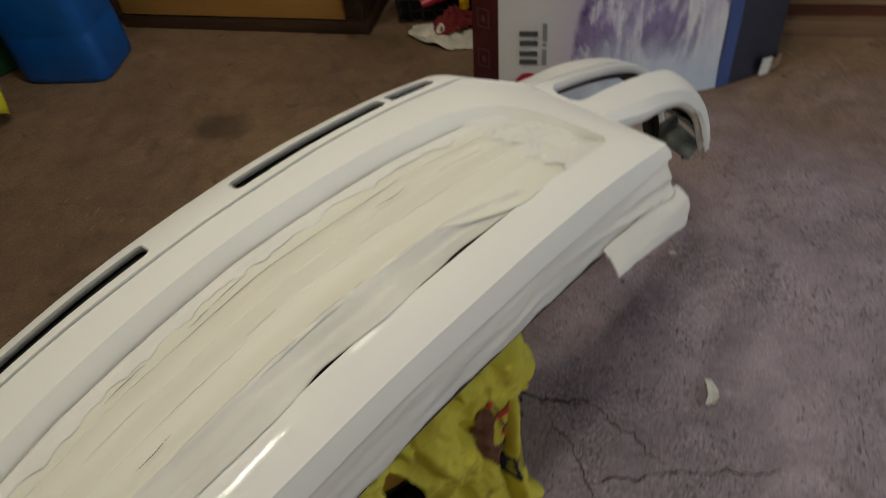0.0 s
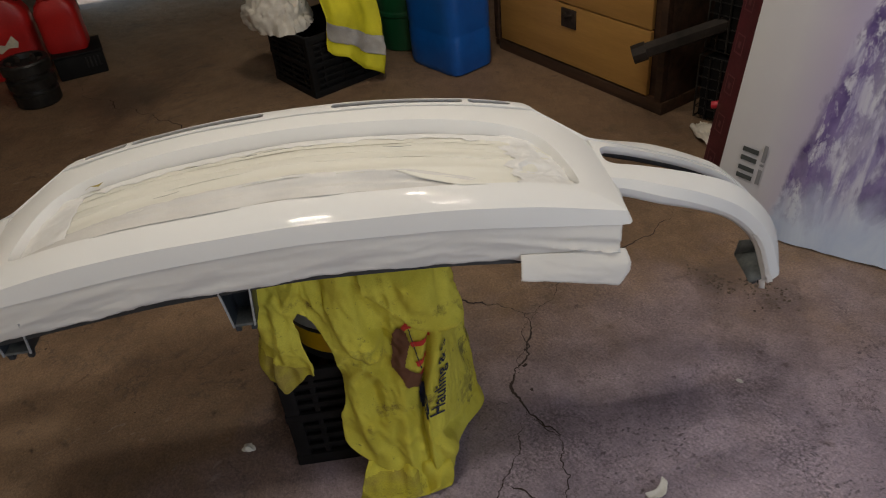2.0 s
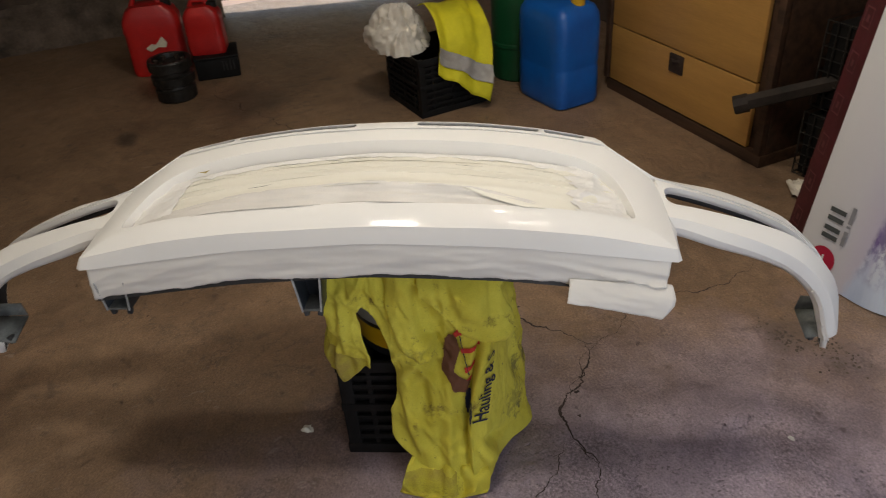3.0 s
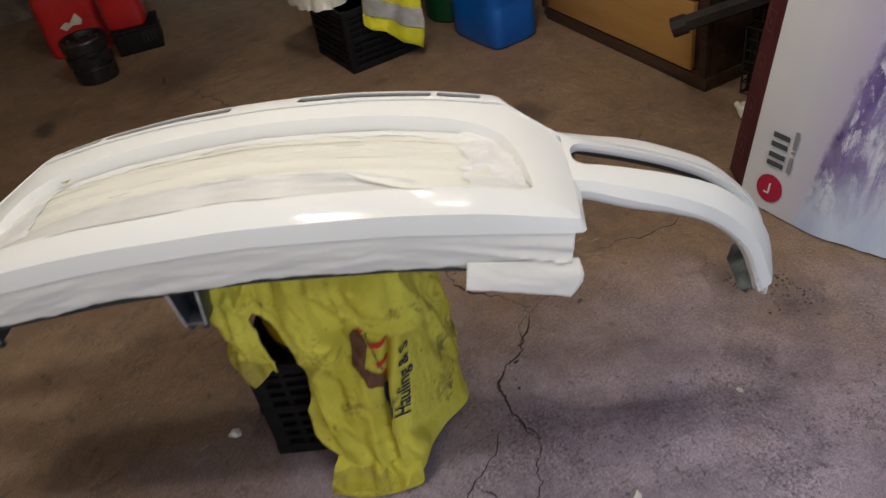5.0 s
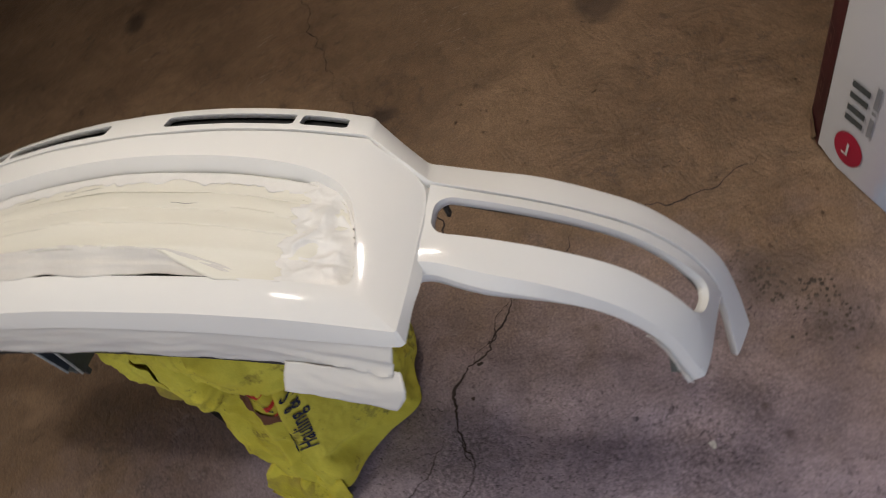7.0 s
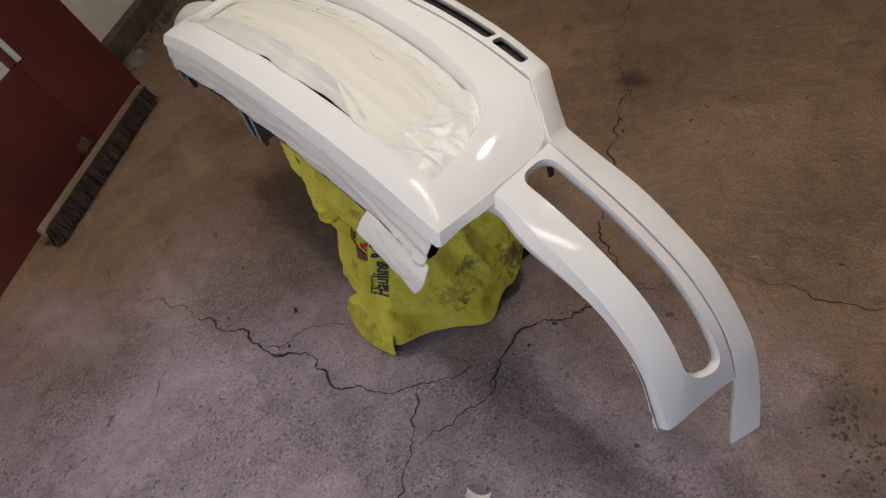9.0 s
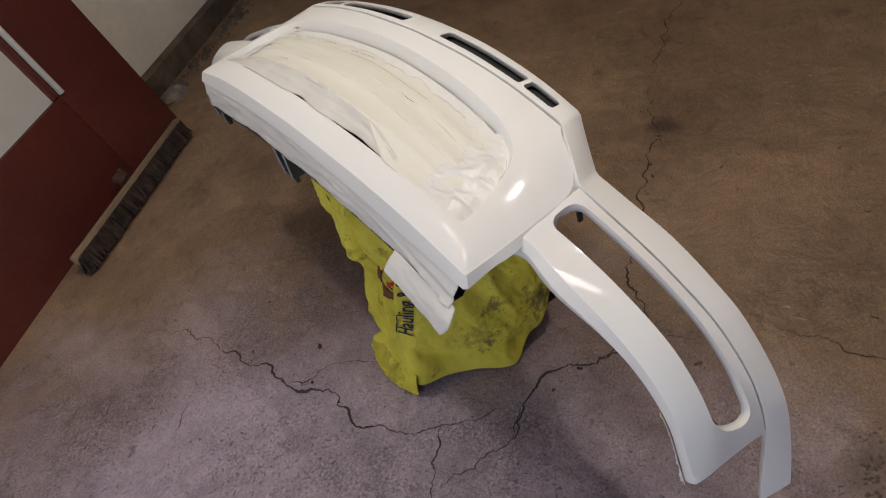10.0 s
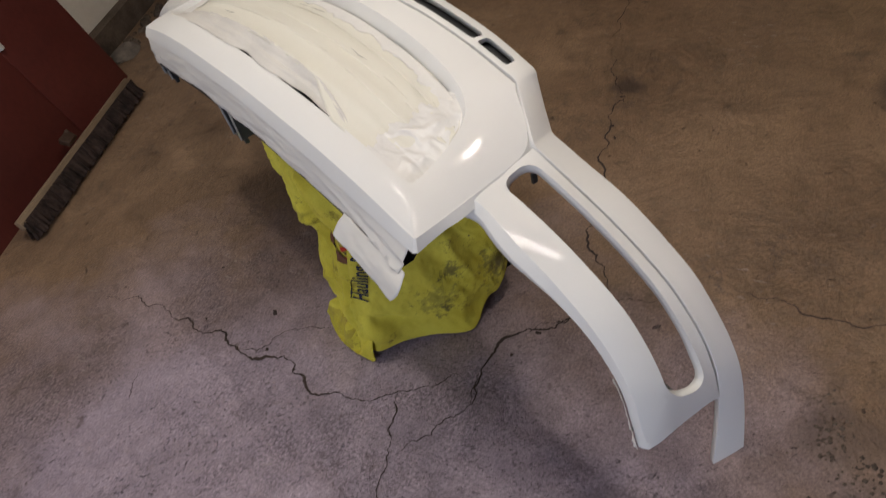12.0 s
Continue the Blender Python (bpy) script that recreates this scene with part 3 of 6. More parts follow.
def crack(points, width, seed):
    """A ragged open crack in the floor along a few turning points."""
    rng = random.Random(seed)
    line = [Vector((x, y)) for x, y in points]
    for level in range(4):
        out = [line[0]]
        for a, b in zip(line, line[1:]):
            d = b - a
            out += [(a + b) / 2 + Vector((-d.y, d.x)) * rng.uniform(-0.2, 0.2), b]
        line = out
    verts, faces = [], []
    for i, p in enumerate(line):
        d = (line[min(i + 1, len(line) - 1)] - line[max(i - 1, 0)]).normalized()
        side = Vector((-d.y, d.x))
        f = i / (len(line) - 1)
        w = 0.72 * width * (0.25 + 1.9 * abs(fractal(p.x, p.y, seed, 7.0)) ** 1.3 + 0.5 * rng.random()) * min(1, 6 * f + 0.1, 6 * (1 - f) + 0.1)
        for k in (-1, 0, 1):
            verts.append((p.x + side.x * w * k * 0.5, p.y + side.y * w * k * 0.5, 0.0012 if k else 0.0016))
    for i in range(len(line) - 1):
        for k in (0, 1):
            a = i * 3 + k
            faces.append((a, a + 1, a + 4, a + 3))
    ob = part("floor_crack", mesh_of("crack", verts, faces, 0), crack_dark, floor, "dark ragged crack in the concrete")
    return ob


crack([(-3.15, 0.637), (-2.844, 0.618), (-2.688, 0.64), (-2.52, 0.735), (-2.335, 0.79), (-2.127, 0.827), (-1.87, 0.84), (-1.65, 0.836), (-1.516, 0.833)], 0.0045, 1)
crack([(-1.516, 0.833), (-1.39, 0.885), (-1.302, 0.913), (-1.234, 0.958), (-1.151, 0.93), (-1.061, 0.942), (-0.95, 0.95), (-0.735, 0.989), (-0.646, 1.003), (-0.58, 1.059), (-0.529, 1.077), (-0.471, 1.135)], 0.0055, 10)
crack([(-0.529, 1.077), (-0.41, 1.014), (-0.37, 0.966), (-0.343, 0.914), (-0.285, 0.885), (-0.237, 0.858)], 0.0085, 2)
crack([(-0.237, 0.858), (-0.168, 0.783), (-0.138, 0.711), (-0.105, 0.668), (-0.097, 0.591), (-0.088, 0.503), (-0.122, 0.440), (-0.159, 0.396), (-0.143, 0.271), (-0.157, 0.226), (-0.188, 0.184), (-0.201, 0.064), (-0.228, -0.12), (-0.211, -0.238)], 0.0060, 3)
crack([(-0.138, 0.711), (-0.083, 0.731), (-0.017, 0.750), (0.033, 0.765), (0.107, 0.785), (0.20, 0.80)], 0.0050, 4)
crack([(-0.237, 0.858), (-0.18, 0.883), (-0.146, 0.879), (-0.104, 0.842), (-0.034, 0.79), (-0.002, 0.77)], 0.0045, 5)
crack([(-0.285, 0.885), (-0.233, 0.873), (-0.157, 0.876), (-0.146, 0.879)], 0.0040, 11)
crack([(-0.343, 0.914), (-0.40, 1.013), (-0.47, 1.06), (-0.50, 1.16), (-0.62, 1.32)], 0.0032, 6)
crack([(-0.262, 0.476), (-0.235, 0.390), (-0.221, 0.355), (-0.153, 0.317), (-0.138, 0.273)], 0.0032, 7)
crack([(-0.59, 1.333), (-0.554, 1.395), (-0.552, 1.462), (-0.529, 1.528), (-0.52, 1.60), (-0.60, 1.75)], 0.0032, 8)
crack([(-3.15, 0.637), (-3.5, 0.75), (-4.2, 0.6)], 0.005, 9)
crack([(-0.028, 0.036), (0.02, 0.054), (0.05, 0.068)], 0.0030, 12)


def chips():
    """Broken-out bits beside the cracks."""
    rng = random.Random(31)
    spots = [(-1.24, 0.945, 0.012), (-1.22, 0.955, 0.008), (-1.10, 0.95, 0.014), (-1.05, 0.97, 0.009), (-0.36, 0.965, 0.014), (-0.40, 1.0, 0.008), (-0.29, 0.925, 0.010),
             (-0.13, 0.44, 0.008), (-0.165, 0.34, 0.010), (-0.15, 0.26, 0.007), (-0.21, 0.12, 0.008), (-0.27, 0.30, 0.016), (-1.36, 0.865, 0.007), (-0.73, 1.01, 0.008)]
    for _ in range(22):
        spots.append((rng.uniform(-2.2, 0.6), rng.uniform(-0.4, 1.7), rng.choice((0.003, 0.004, 0.005, 0.007))))
    for x, y, r in spots:
        r *= 0.55
        verts, n = [(x, y, 0.0017)], 11
        long, way = rng.uniform(0.8, 1.7), rng.uniform(0, 3.14)
        for k in range(n):
            a = 2 * math.pi * k / n
            q = r * rng.uniform(0.45, 1.25)
            u, v = q * long * math.cos(a), q * math.sin(a) / long
            verts.append((x + u * math.cos(way) - v * math.sin(way), y + u * math.sin(way) + v * math.cos(way), 0.0013))
        part("floor_chip", mesh_of("chip", verts, [(0, 1 + k, 1 + (k + 1) % n) for k in range(n)], 0), crack_dark, floor)


chips()

# ---------------------------------------------------------------- ceiling light
for px, py, pz, power in PANELS:
    panel_light = thing("ceiling_light", "small white panel light fixed under the board ceiling", "light", pose(px, py, 2.5, 0, 0, 75), group="panel lights on the ceiling")
    part("housing", block(0.30, 0.19, 0.055, (0, 0, -0.056), 0.008), lamp_white, panel_light)
    for k in (-1, 1):
        part("end_cap", block(0.02, 0.17, 0.030, (k * 0.135, 0, -0.087), 0.006), lamp_white, panel_light)
bulb_light = thing("ceiling_light", "bare bulb hanging in a socket from the ceiling", "light", pose(BULB[0], BULB[1], 2.5))
part("rose", lathe([(0.045, -0.02), (0.05, -0.015), (0.05, -0.002)], 24), lamp_white, bulb_light)
part("socket", lathe([(0.02, -0.085), (0.024, -0.08), (0.024, -0.021)], 20), bucket_black, bulb_light, "black socket")

# ---------------------------------------------------------------- leaning door, broom
lean = math.degrees(math.atan2(0.164, 0.552))
door = thing("spare_door", "oxblood red wooden door with a white inset panel leaning on the wall", "door",
             pose(-1.198, -0.988, 0.0, 0, 0, 15.1) @ pose(0, 0, 0, lean, 0, 0))
DW, DH = 1.95, 0.74
part("end_stile", block(0.372, 0.035, DH, (0.186, -0.0175, 0.0), 0.003), door_red, door)
part("bottom_rail", block(DW - 0.676, 0.035, 0.372, (0.374 + (DW - 0.676) / 2, -0.0180, 0.0), 0.003), door_red, door)
part("end_stile", block(0.30, 0.035, DH, (DW - 0.15, -0.0175, 0.0), 0.003), door_red, door)
part("inset_panel", block(DW - 0.676, 0.014, DH - 0.376, (0.374 + (DW - 0.676) / 2, -0.022, 0.374), 0.0), panel_white, door, "white painted inset panel")
part("moulding", block(0.014, 0.02, DH - 0.378, (0.364, 0.0105, 0.376), 0.003), panel_white, door, "white moulding strip")
part("moulding", block(0.026, 0.02, DH - 0.378, (0.389, -0.007, 0.376), 0.003), door_red, door)
part("latch", block(0.035, 0.018, 0.10, (0.66, -0.004, 0.44), 0.004, (0, 25, 0)), iron_black, door, "black iron latch")

broom = thing("push_broom", "wide stickless push broom head with dusty brown bristles", "broom", pose(-0.718, -0.742, 0.0, 0, 0, 13.5))
part("head", block(0.76, 0.020, 0.036, (0, -0.014, 0.046), 0.005, (22, 0, 0)), broom_wood, broom)


def tufts():
    rng = random.Random(5)
    verts, faces = [], []
    for i in range(170):
        for j in range(7):
            x, y = -0.375 + 0.75 * i / 169 + rng.uniform(-0.004, 0.004), -0.014 + 0.016 * j / 6
            top = 0.050 + 0.026 * j / 6
            lx, ly = x + rng.uniform(-0.014, 0.014), -0.006 + 0.026 * j / 6 + rng.uniform(-0.010, 0.012)
            a = len(verts)
            for k in range(3):
                t = 2 * math.pi * k / 3 + rng.random()
                verts.append((x + 0.003 * math.cos(t), y + 0.003 * math.sin(t), top))
            for k in range(3):
                t = 2 * math.pi * k / 3 + rng.random()
                verts.append((lx + 0.0045 * math.cos(t), ly + 0.0045 * math.sin(t), rng.uniform(0.001, 0.012) + 0.012 * j / 6))
            faces += [(a + k, a + (k + 1) % 3, a + 3 + (k + 1) % 3, a + 3 + k) for k in range(3)] + [(a + 3, a + 4, a + 5)]
    return mesh_of("tufts", verts, faces, 0)


tagged(part("bristles", tufts(), bristle, broom, "dusty dark brown bristles"), kind="stuff")
part("bracket", block(0.045, 0.04, 0.022, (0.0, -0.05, 0.088), 0.006, (-25, 0, 0)), dark_wood, broom)
part("bracket_rib", tube([(-0.02, -0.03, 0.088), (-0.03, -0.062, 0.112)], 0.008), dark_wood, broom)

# ---------------------------------------------------------------- tall television carton
def carton():
    rng = random.Random(3)
    H = 1.22
    front = [Vector(p) for p in ((-0.495, 1.815), (-0.247, 1.822), (0.097, 1.945), (0.257, 2.045))]
    root = thing("tv_carton", "tall white television carton with violet mountain print, worn corners", "carton", pose(0, 0, 0))
    # the front sheet, with a print layout in its uv map
    pts, us, run = [], [], 0.0
    for a, b in zip(front[:2], front[1:3]):
        for i in range(14):
            pts.append(a.lerp(b, i / 14))
    pts.append(front[2])
    for i, p in enumerate(pts):
        run += (p - pts[i - 1]).length if i else 0
        us.append(run)
    total, nz = us[-1], 40
    verts, faces, uvs = [], [], []
    for i, p in enumerate(pts):
        for j in range(nz + 1):
            z = H * j / nz
            if j == 0:
                z = 0.004 + (0.006 * abs(fractal(p.x, 0, 0, 14)))
                if us[i] < 0.06:
                    z += 0.018 * (1 - us[i] / 0.06)
            dent = 0.006 * fractal(p.x, z, 2.0, 3.2) * min(1.0, max(0.0, (us[i] - 0.17) / 0.15))
            verts.append((p.x + dent * 0.3, p.y - dent, z))
            uvs.append((us[i] / total, z / H))
    k = nz + 1
    for i in range(len(pts) - 1):
        for j in range(nz):
            faces.append((i * k + j, (i + 1) * k + j, (i + 1) * k + j + 1, i * k + j + 1))
    me = bpy.data.meshes.new("front")
    me.from_pydata(verts, [], faces)
    layer = me.uv_layers.new(name="print")
    for loop in me.loops:
        layer.data[loop.index].uv = uvs[loop.vertex_index]
    me.shade_smooth()
    ob = part("front_sheet", me, carton_print, root, "white card with violet and white mountain picture")

    def sheet(name, a, b, material, label, z0=0.004, bow=0.0):
        n = 8
        v, f = [], []
        for i in range(n + 1):
            p = Vector(a).lerp(Vector(b), i / n)
            for j in range(13):
                z = z0 + (H - z0) * j / 12
                d = 0.004 * fractal(p.x, z, 5.0, 4.0)
                v.append((p.x + d, p.y + d, z))
        for i in range(n):
            for j in range(12):
                f.append((i * 13 + j, (i + 1) * 13 + j, (i + 1) * 13 + j + 1, i * 13 + j + 1))
        return part(name, mesh_of(name, v, f, 40), material, root, label)

    sheet("side_sheet", (-0.573, 1.852), (-0.495, 1.815), carton_maroon, "dark maroon printed side", 0.012)
    mid = front[2].lerp(front[3], 0.22)
    sheet("corner_strip", front[2], mid, carton_blue, "blue printed strip")
    sheet("dark_sheet", mid, front[3], carton_navy, "navy black glossy print")
    sheet("back_sheet", front[3], (0.20, 2.13), carton_edge, "bare brown card")
    sheet("back_sheet", (0.20, 2.13), (-0.30, 1.98), carton_edge, "bare brown card")
    sheet("back_sheet", (-0.30, 1.98), (-0.573, 1.852), carton_edge, "bare brown card")
    # round crimson badge and bars where the maker's lettering stands
    def flat(name, outline, x, z, material, label="", lift=0.003, parent=root):
        v = [(x + dx, 1.8150 + 0.028 * (x + dx + 0.495) - lift, z + dz) for dx, dz in outline]
        return part(name, mesh_of(name, v, [tuple(range(len(v)))], 0), material, parent, label)
    ring = [(0.040 * math.cos(a), 0.040 * math.sin(a)) for a in np.linspace(0, 2 * math.pi, 40, endpoint=False)]
    badge = flat("badge", ring, -0.410, 0.075, ink_red, "round crimson printed badge")
    def bar(x0, z0, x1, z1, material, lift=0.0045):
        flat("print_bar", [(0, 0), (x1 - x0, 0), (x1 - x0, z1 - z0), (0, z1 - z0)], x0, z0, material, lift=lift)
    bar(-0.412, 0.062, -0.406, 0.092, ink_white, 0.0055)
    bar(-0.424, 0.060, -0.406, 0.065, ink_white, 0.0055)
    bar(-0.437, 0.142, -0.388, 0.156, ink_grey)
    bar(-0.437, 0.166, -0.388, 0.180, ink_grey)
    bar(-0.437, 0.196, -0.388, 0.210, ink_grey)
    bar(-0.437, 0.222, -0.388, 0.236, ink_grey)
    for z0, z1 in ((0.140, 0.185), (0.195, 0.202), (0.208, 0.258)):
        bar(-0.376, z0, -0.364, z1, ink_light)
    # pale icons down the maroon side
    for i in range(9):
        z = 0.12 + 0.115 * i
        for dx, dz, w, h in ((0.02, 0, 0.04, 0.004), (0.02, 0.05, 0.04, 0.004), (0.02, 0.0, 0.004, 0.05), (0.056, 0.0, 0.004, 0.05), (0.034, 0.016, 0.012, 0.018)):
            a, b = Vector((-0.573, 1.852)), Vector((-0.495, 1.815))
            d = (b - a).normalized()
            nrm = Vector((d.y, -d.x)) * 0.006
            p, q = a + d * dx + nrm, a + d * (dx + w) + nrm
            part("print_bar", mesh_of("bar", [(p.x, p.y, z + dz), (q.x, q.y, z + dz), (q.x, q.y, z + dz + h), (p.x, p.y, z + dz + h)], [(0, 1, 2, 3)], 0), carton_grey, root)
    # torn flap and paper slip at the dark foot
    part("paper_slip", block(0.03, 0.002, 0.055, (0.225, 2.008, 0.012), 0, (8, 0, 30)), paper_white, root, "white paper slip")
    v = [(0.226, 2.012, 0.004), (0.272, 2.048, 0.02), (0.268, 2.042, 0.062), (0.232, 2.012, 0.035)]
    part("torn_flap", mesh_of("flap", v, [(0, 1, 2, 3)], 0), carton_edge, root, "torn brown card")
    v = [(-0.573, 1.85, 0.0), (-0.53, 1.825, 0.0), (-0.505, 1.815, 0.035), (-0.575, 1.846, 0.05)]
    part("torn_flap", mesh_of("flap", v, [(0, 1, 2, 3)], 0), carton_edge, root, "frayed brown card corner")
    # the whole carton leans back
    for ob in root.children:
        for v in ob.data.vertices:
            v.co.y += 0.1206 * v.co.z
            v.co.x += 0.032 * v.co.z


carton()

# ---------------------------------------------------------------- old boards beside the carton
boards = thing("board_stack", "stack of old stained boards lying on the floor", "boards", pose(0.95, 2.33, 0))
part("board", block(1.34, 0.20, 0.052, (0, 0, 0), 0.004), old_board, boards)
part("board", block(1.34, 0.17, 0.045, (0.01, 0.012, 0.053), 0.004), red_board, boards)
part("board", block(1.34, 0.19, 0.06, (0, 0.004, 0.099), 0.004), old_board, boards)
part("board", block(1.34, 0.16, 0.06, (0.02, 0.02, 0.160), 0.004), red_board, boards)

# ---------------------------------------------------------------- cabinet and the dark corner
cab = thing("cabinet", "low varnished plywood cabinet with dark wood edges", "cabinet", pose(-1.48, 2.445, 0, 0, 0, -1.0))
part("plinth", block(0.96, 0.50, 0.048, (0, 0, 0), 0.003), dark_wood, cab, "dark wood plinth")
part("body", block(0.95, 0.47, 0.82, (0, 0.012, 0.049), 0.003), dark_wood, cab)
low = part("door", block(0.865, 0.018, 0.245, (-0.03, -0.240, 0.055), 0.003), cabinet_wood, cab, "varnished plywood front")
up = part("door", block(0.865, 0.018, 0.54, (-0.03, -0.240, 0.306), 0.003), cabinet_wood, cab, "varnished plywood front")
part("corner_post", block(0.03, 0.03, 0.82, (0.46, -0.238, 0.049), 0.003), dark_wood, cab)
part("corner_post", block(0.03, 0.03, 0.82, (-0.49, -0.238, 0.049), 0.003), dark_wood, cab)
pull = part("pull_plate", block(0.082, 0.008, 0.075, (-0.02, -0.252, 0.212), 0.002), rusty, low, "tarnished steel pull plate")
part("pull_lip", tube([(-0.042, -0.256, 0.268), (-0.02, -0.266, 0.262), (0.003, -0.256, 0.266)], 0.006), rusty, low)
part("top", block(0.99, 0.52, 0.03, (0, 0, 0.871), 0.004), dark_wood, cab)

bar = thing("iron_bar", "dark rusty iron bar jutting past the cabinet corner", "bar", pose(0, 0, 0))
part("shaft", tube([(-1.055, 2.085, 0.258), (-0.97, 2.17, 0.30), (-0.78, 2.42, 0.39), (-0.66, 2.62, 0.46)], 0.028, 6), bar_dark, bar)
part("collar", tube([(-1.062, 2.078, 0.254), (-1.030, 2.110, 0.270)], 0.033, 8), bar_dark, bar)
part("foot", tube([(-0.67, 2.60, 0.45), (-0.66, 2.62, 0.0)], 0.02, 6), rusty, bar)


def wire_basket(m, w, d, h, nx, nz, label):
    root = thing("wire_basket", label, "basket", m, group="black wire baskets in the corner")
    for z in np.linspace(0.006, h, nz):
        part("wire_hoop", tube([(-w / 2, -d / 2, z), (w / 2, -d / 2, z), (w / 2, d / 2, z), (-w / 2, d / 2, z), (-w / 2, -d / 2, z)], 0.002, 5), iron_black, root)
    for x in np.linspace(-w / 2, w / 2, nx):
        part("upright_wire", tube([(x, d / 2, h), (x, d / 2, 0.006), (x, -d / 2, 0.006), (x, -d / 2, h)], 0.004, 5), iron_black, root)
    # a solid black block fills the space between the wires
    part("fill_block", block(w - 0.02, d - 0.02, h - 0.02, (0, 0, 0.009), 0.004), crate_black, root, "solid black block filling the basket")
    return root


wire_basket(pose(-0.765, 2.43, 0, 0, 0, 6), 0.34, 0.30, 0.24, 9, 7, "black wire basket on the floor beside the cabinet")
wire_basket(pose(-0.76, 2.44, 0.252, 0, 0, 2), 0.33, 0.30, 0.30, 9, 8, "black wire basket stacked on another")


def crumpled(name, sx_, sy_, h, seed, n=26, edge=0.18):
    """A crumpled sheet lying in a heap."""
    verts, faces = [], []
    for i in range(n):
        for j in range(n):
            u, v = 2 * i / (n - 1) - 1, 2 * j / (n - 1) - 1
            r = math.hypot(u, v)
            k = 1 + edge * fractal(u, v, seed, 1.7)
            a = u * math.sqrt(1 - v * v / 2) * k
            b = v * math.sqrt(1 - u * u / 2) * k
            top = max(0.0, 1 - r * r * 0.5)
            z = h * top * (0.55 + 0.75 * fractal(a, b, seed + 3, 2.2) + 0.35 * abs(fractal(a, b, seed, 5)))
            verts.append((a * sx_ / 2, b * sy_ / 2, max(0.003 + 0.004 * abs(fractal(a, b, seed, 9)), z)))
    for i in range(n - 1):
        for j in range(n - 1):
            q = i * n + j
            faces.append((q, q + n, q + n + 1, q + 1))
    return mesh_of(name, verts, faces, 60)


tagged(part("rag", crumpled("rag", 0.30, 0.14, 0.05, 4), bag_white, m=pose(-0.72, 2.18, 0, 0, 0, -12)), "crumpled dirty white rag on the floor", "rag")
tagged(part("rag", crumpled("rag", 0.17, 0.11, 0.075, 9), rag_red, m=pose(-0.70, 2.215, 0.02, 0, 0, 25)), "dark red rag lying on a white one", "rag")
tool = thing("hand_tool", "hand tool with a bright red grip", "tool", pose(-0.73, 2.27, 0.095, 0, 0, 28))
part("grip", tube([(-0.10, 0, 0.0), (-0.04, 0, 0.012), (0.06, 0, 0.02)], [0.013, 0.016, 0.014]), plastic_red, tool)
part("shank", tube([(0.06, 0, 0.02), (0.2, 0.02, 0.03)], 0.007), rusty, tool, "steel shank")
part("collar", tube([(0.035, -0.03, -0.03), (0.035, -0.03, 0.0)], 0.017), cap_yellow, tool, "yellow plastic collar")

# ---------------------------------------------------------------- blue jug, green drum
jug = thing("water_jug", "large blue plastic water jug with a yellow cap", "jug", pose(-2.0, 1.955, 0, 0, 0, 5))


def jug_body():
    verts, faces, n = [], [], 48
    rings = ((0.0, 0.90), (0.008, 0.97), (0.03, 1.0), (0.16, 1.0), (0.17, 0.985), (0.185, 0.985), (0.195, 1.0), (0.36, 1.0), (0.40, 0.97), (0.43, 0.86), (0.445, 0.62), (0.452, 0.3))
    for z, k in rings:
        for i in range(n):
            a = 2 * math.pi * i / n
            c, s = math.cos(a), math.sin(a)
            p = 1 / (abs(c) ** 7 + abs(s) ** 7) ** (1 / 7)
            verts.append((0.164 * k * p * c, 0.116 * k * p * s, z))
    for j in range(len(rings) - 1):
        for i in range(n):
            q = (i + 1) % n
            faces.append((j * n + i, j * n + q, (j + 1) * n + q, (j + 1) * n + i))
    faces += [tuple(range(n - 1, -1, -1)), tuple((len(rings) - 1) * n + i for i in range(n))]
    return mesh_of("jug_body", verts, faces, 40)


part("body", jug_body(), jug_blue, jug)
part("handle", tube([(-0.06, 0, 0.448), (-0.045, 0, 0.49), (0.03, 0, 0.495), (0.05, 0, 0.45)], 0.014), jug_blue, jug)
part("cap", lathe([(0.028, 0.43), (0.03, 0.435), (0.03, 0.468), (0.024, 0.474)], 24, (0.100, 0.02, 0)), cap_yellow, jug, "yellow screw cap")

drum = thing("plastic_drum", "dark green plastic drum beside the blue jug", "drum", pose(-2.36, 1.96, 0))
part("body", lathe([(0.12, 0), (0.13, 0.01), (0.13, 0.16), (0.136, 0.165), (0.136, 0.18), (0.13, 0.185), (0.13, 0.42), (0.11, 0.44)], 36), jug_green, drum)
part("lid", lathe([(0.115, 0.44), (0.12, 0.442), (0.12, 0.465), (0.10, 0.47)], 36), jug_green, drum)


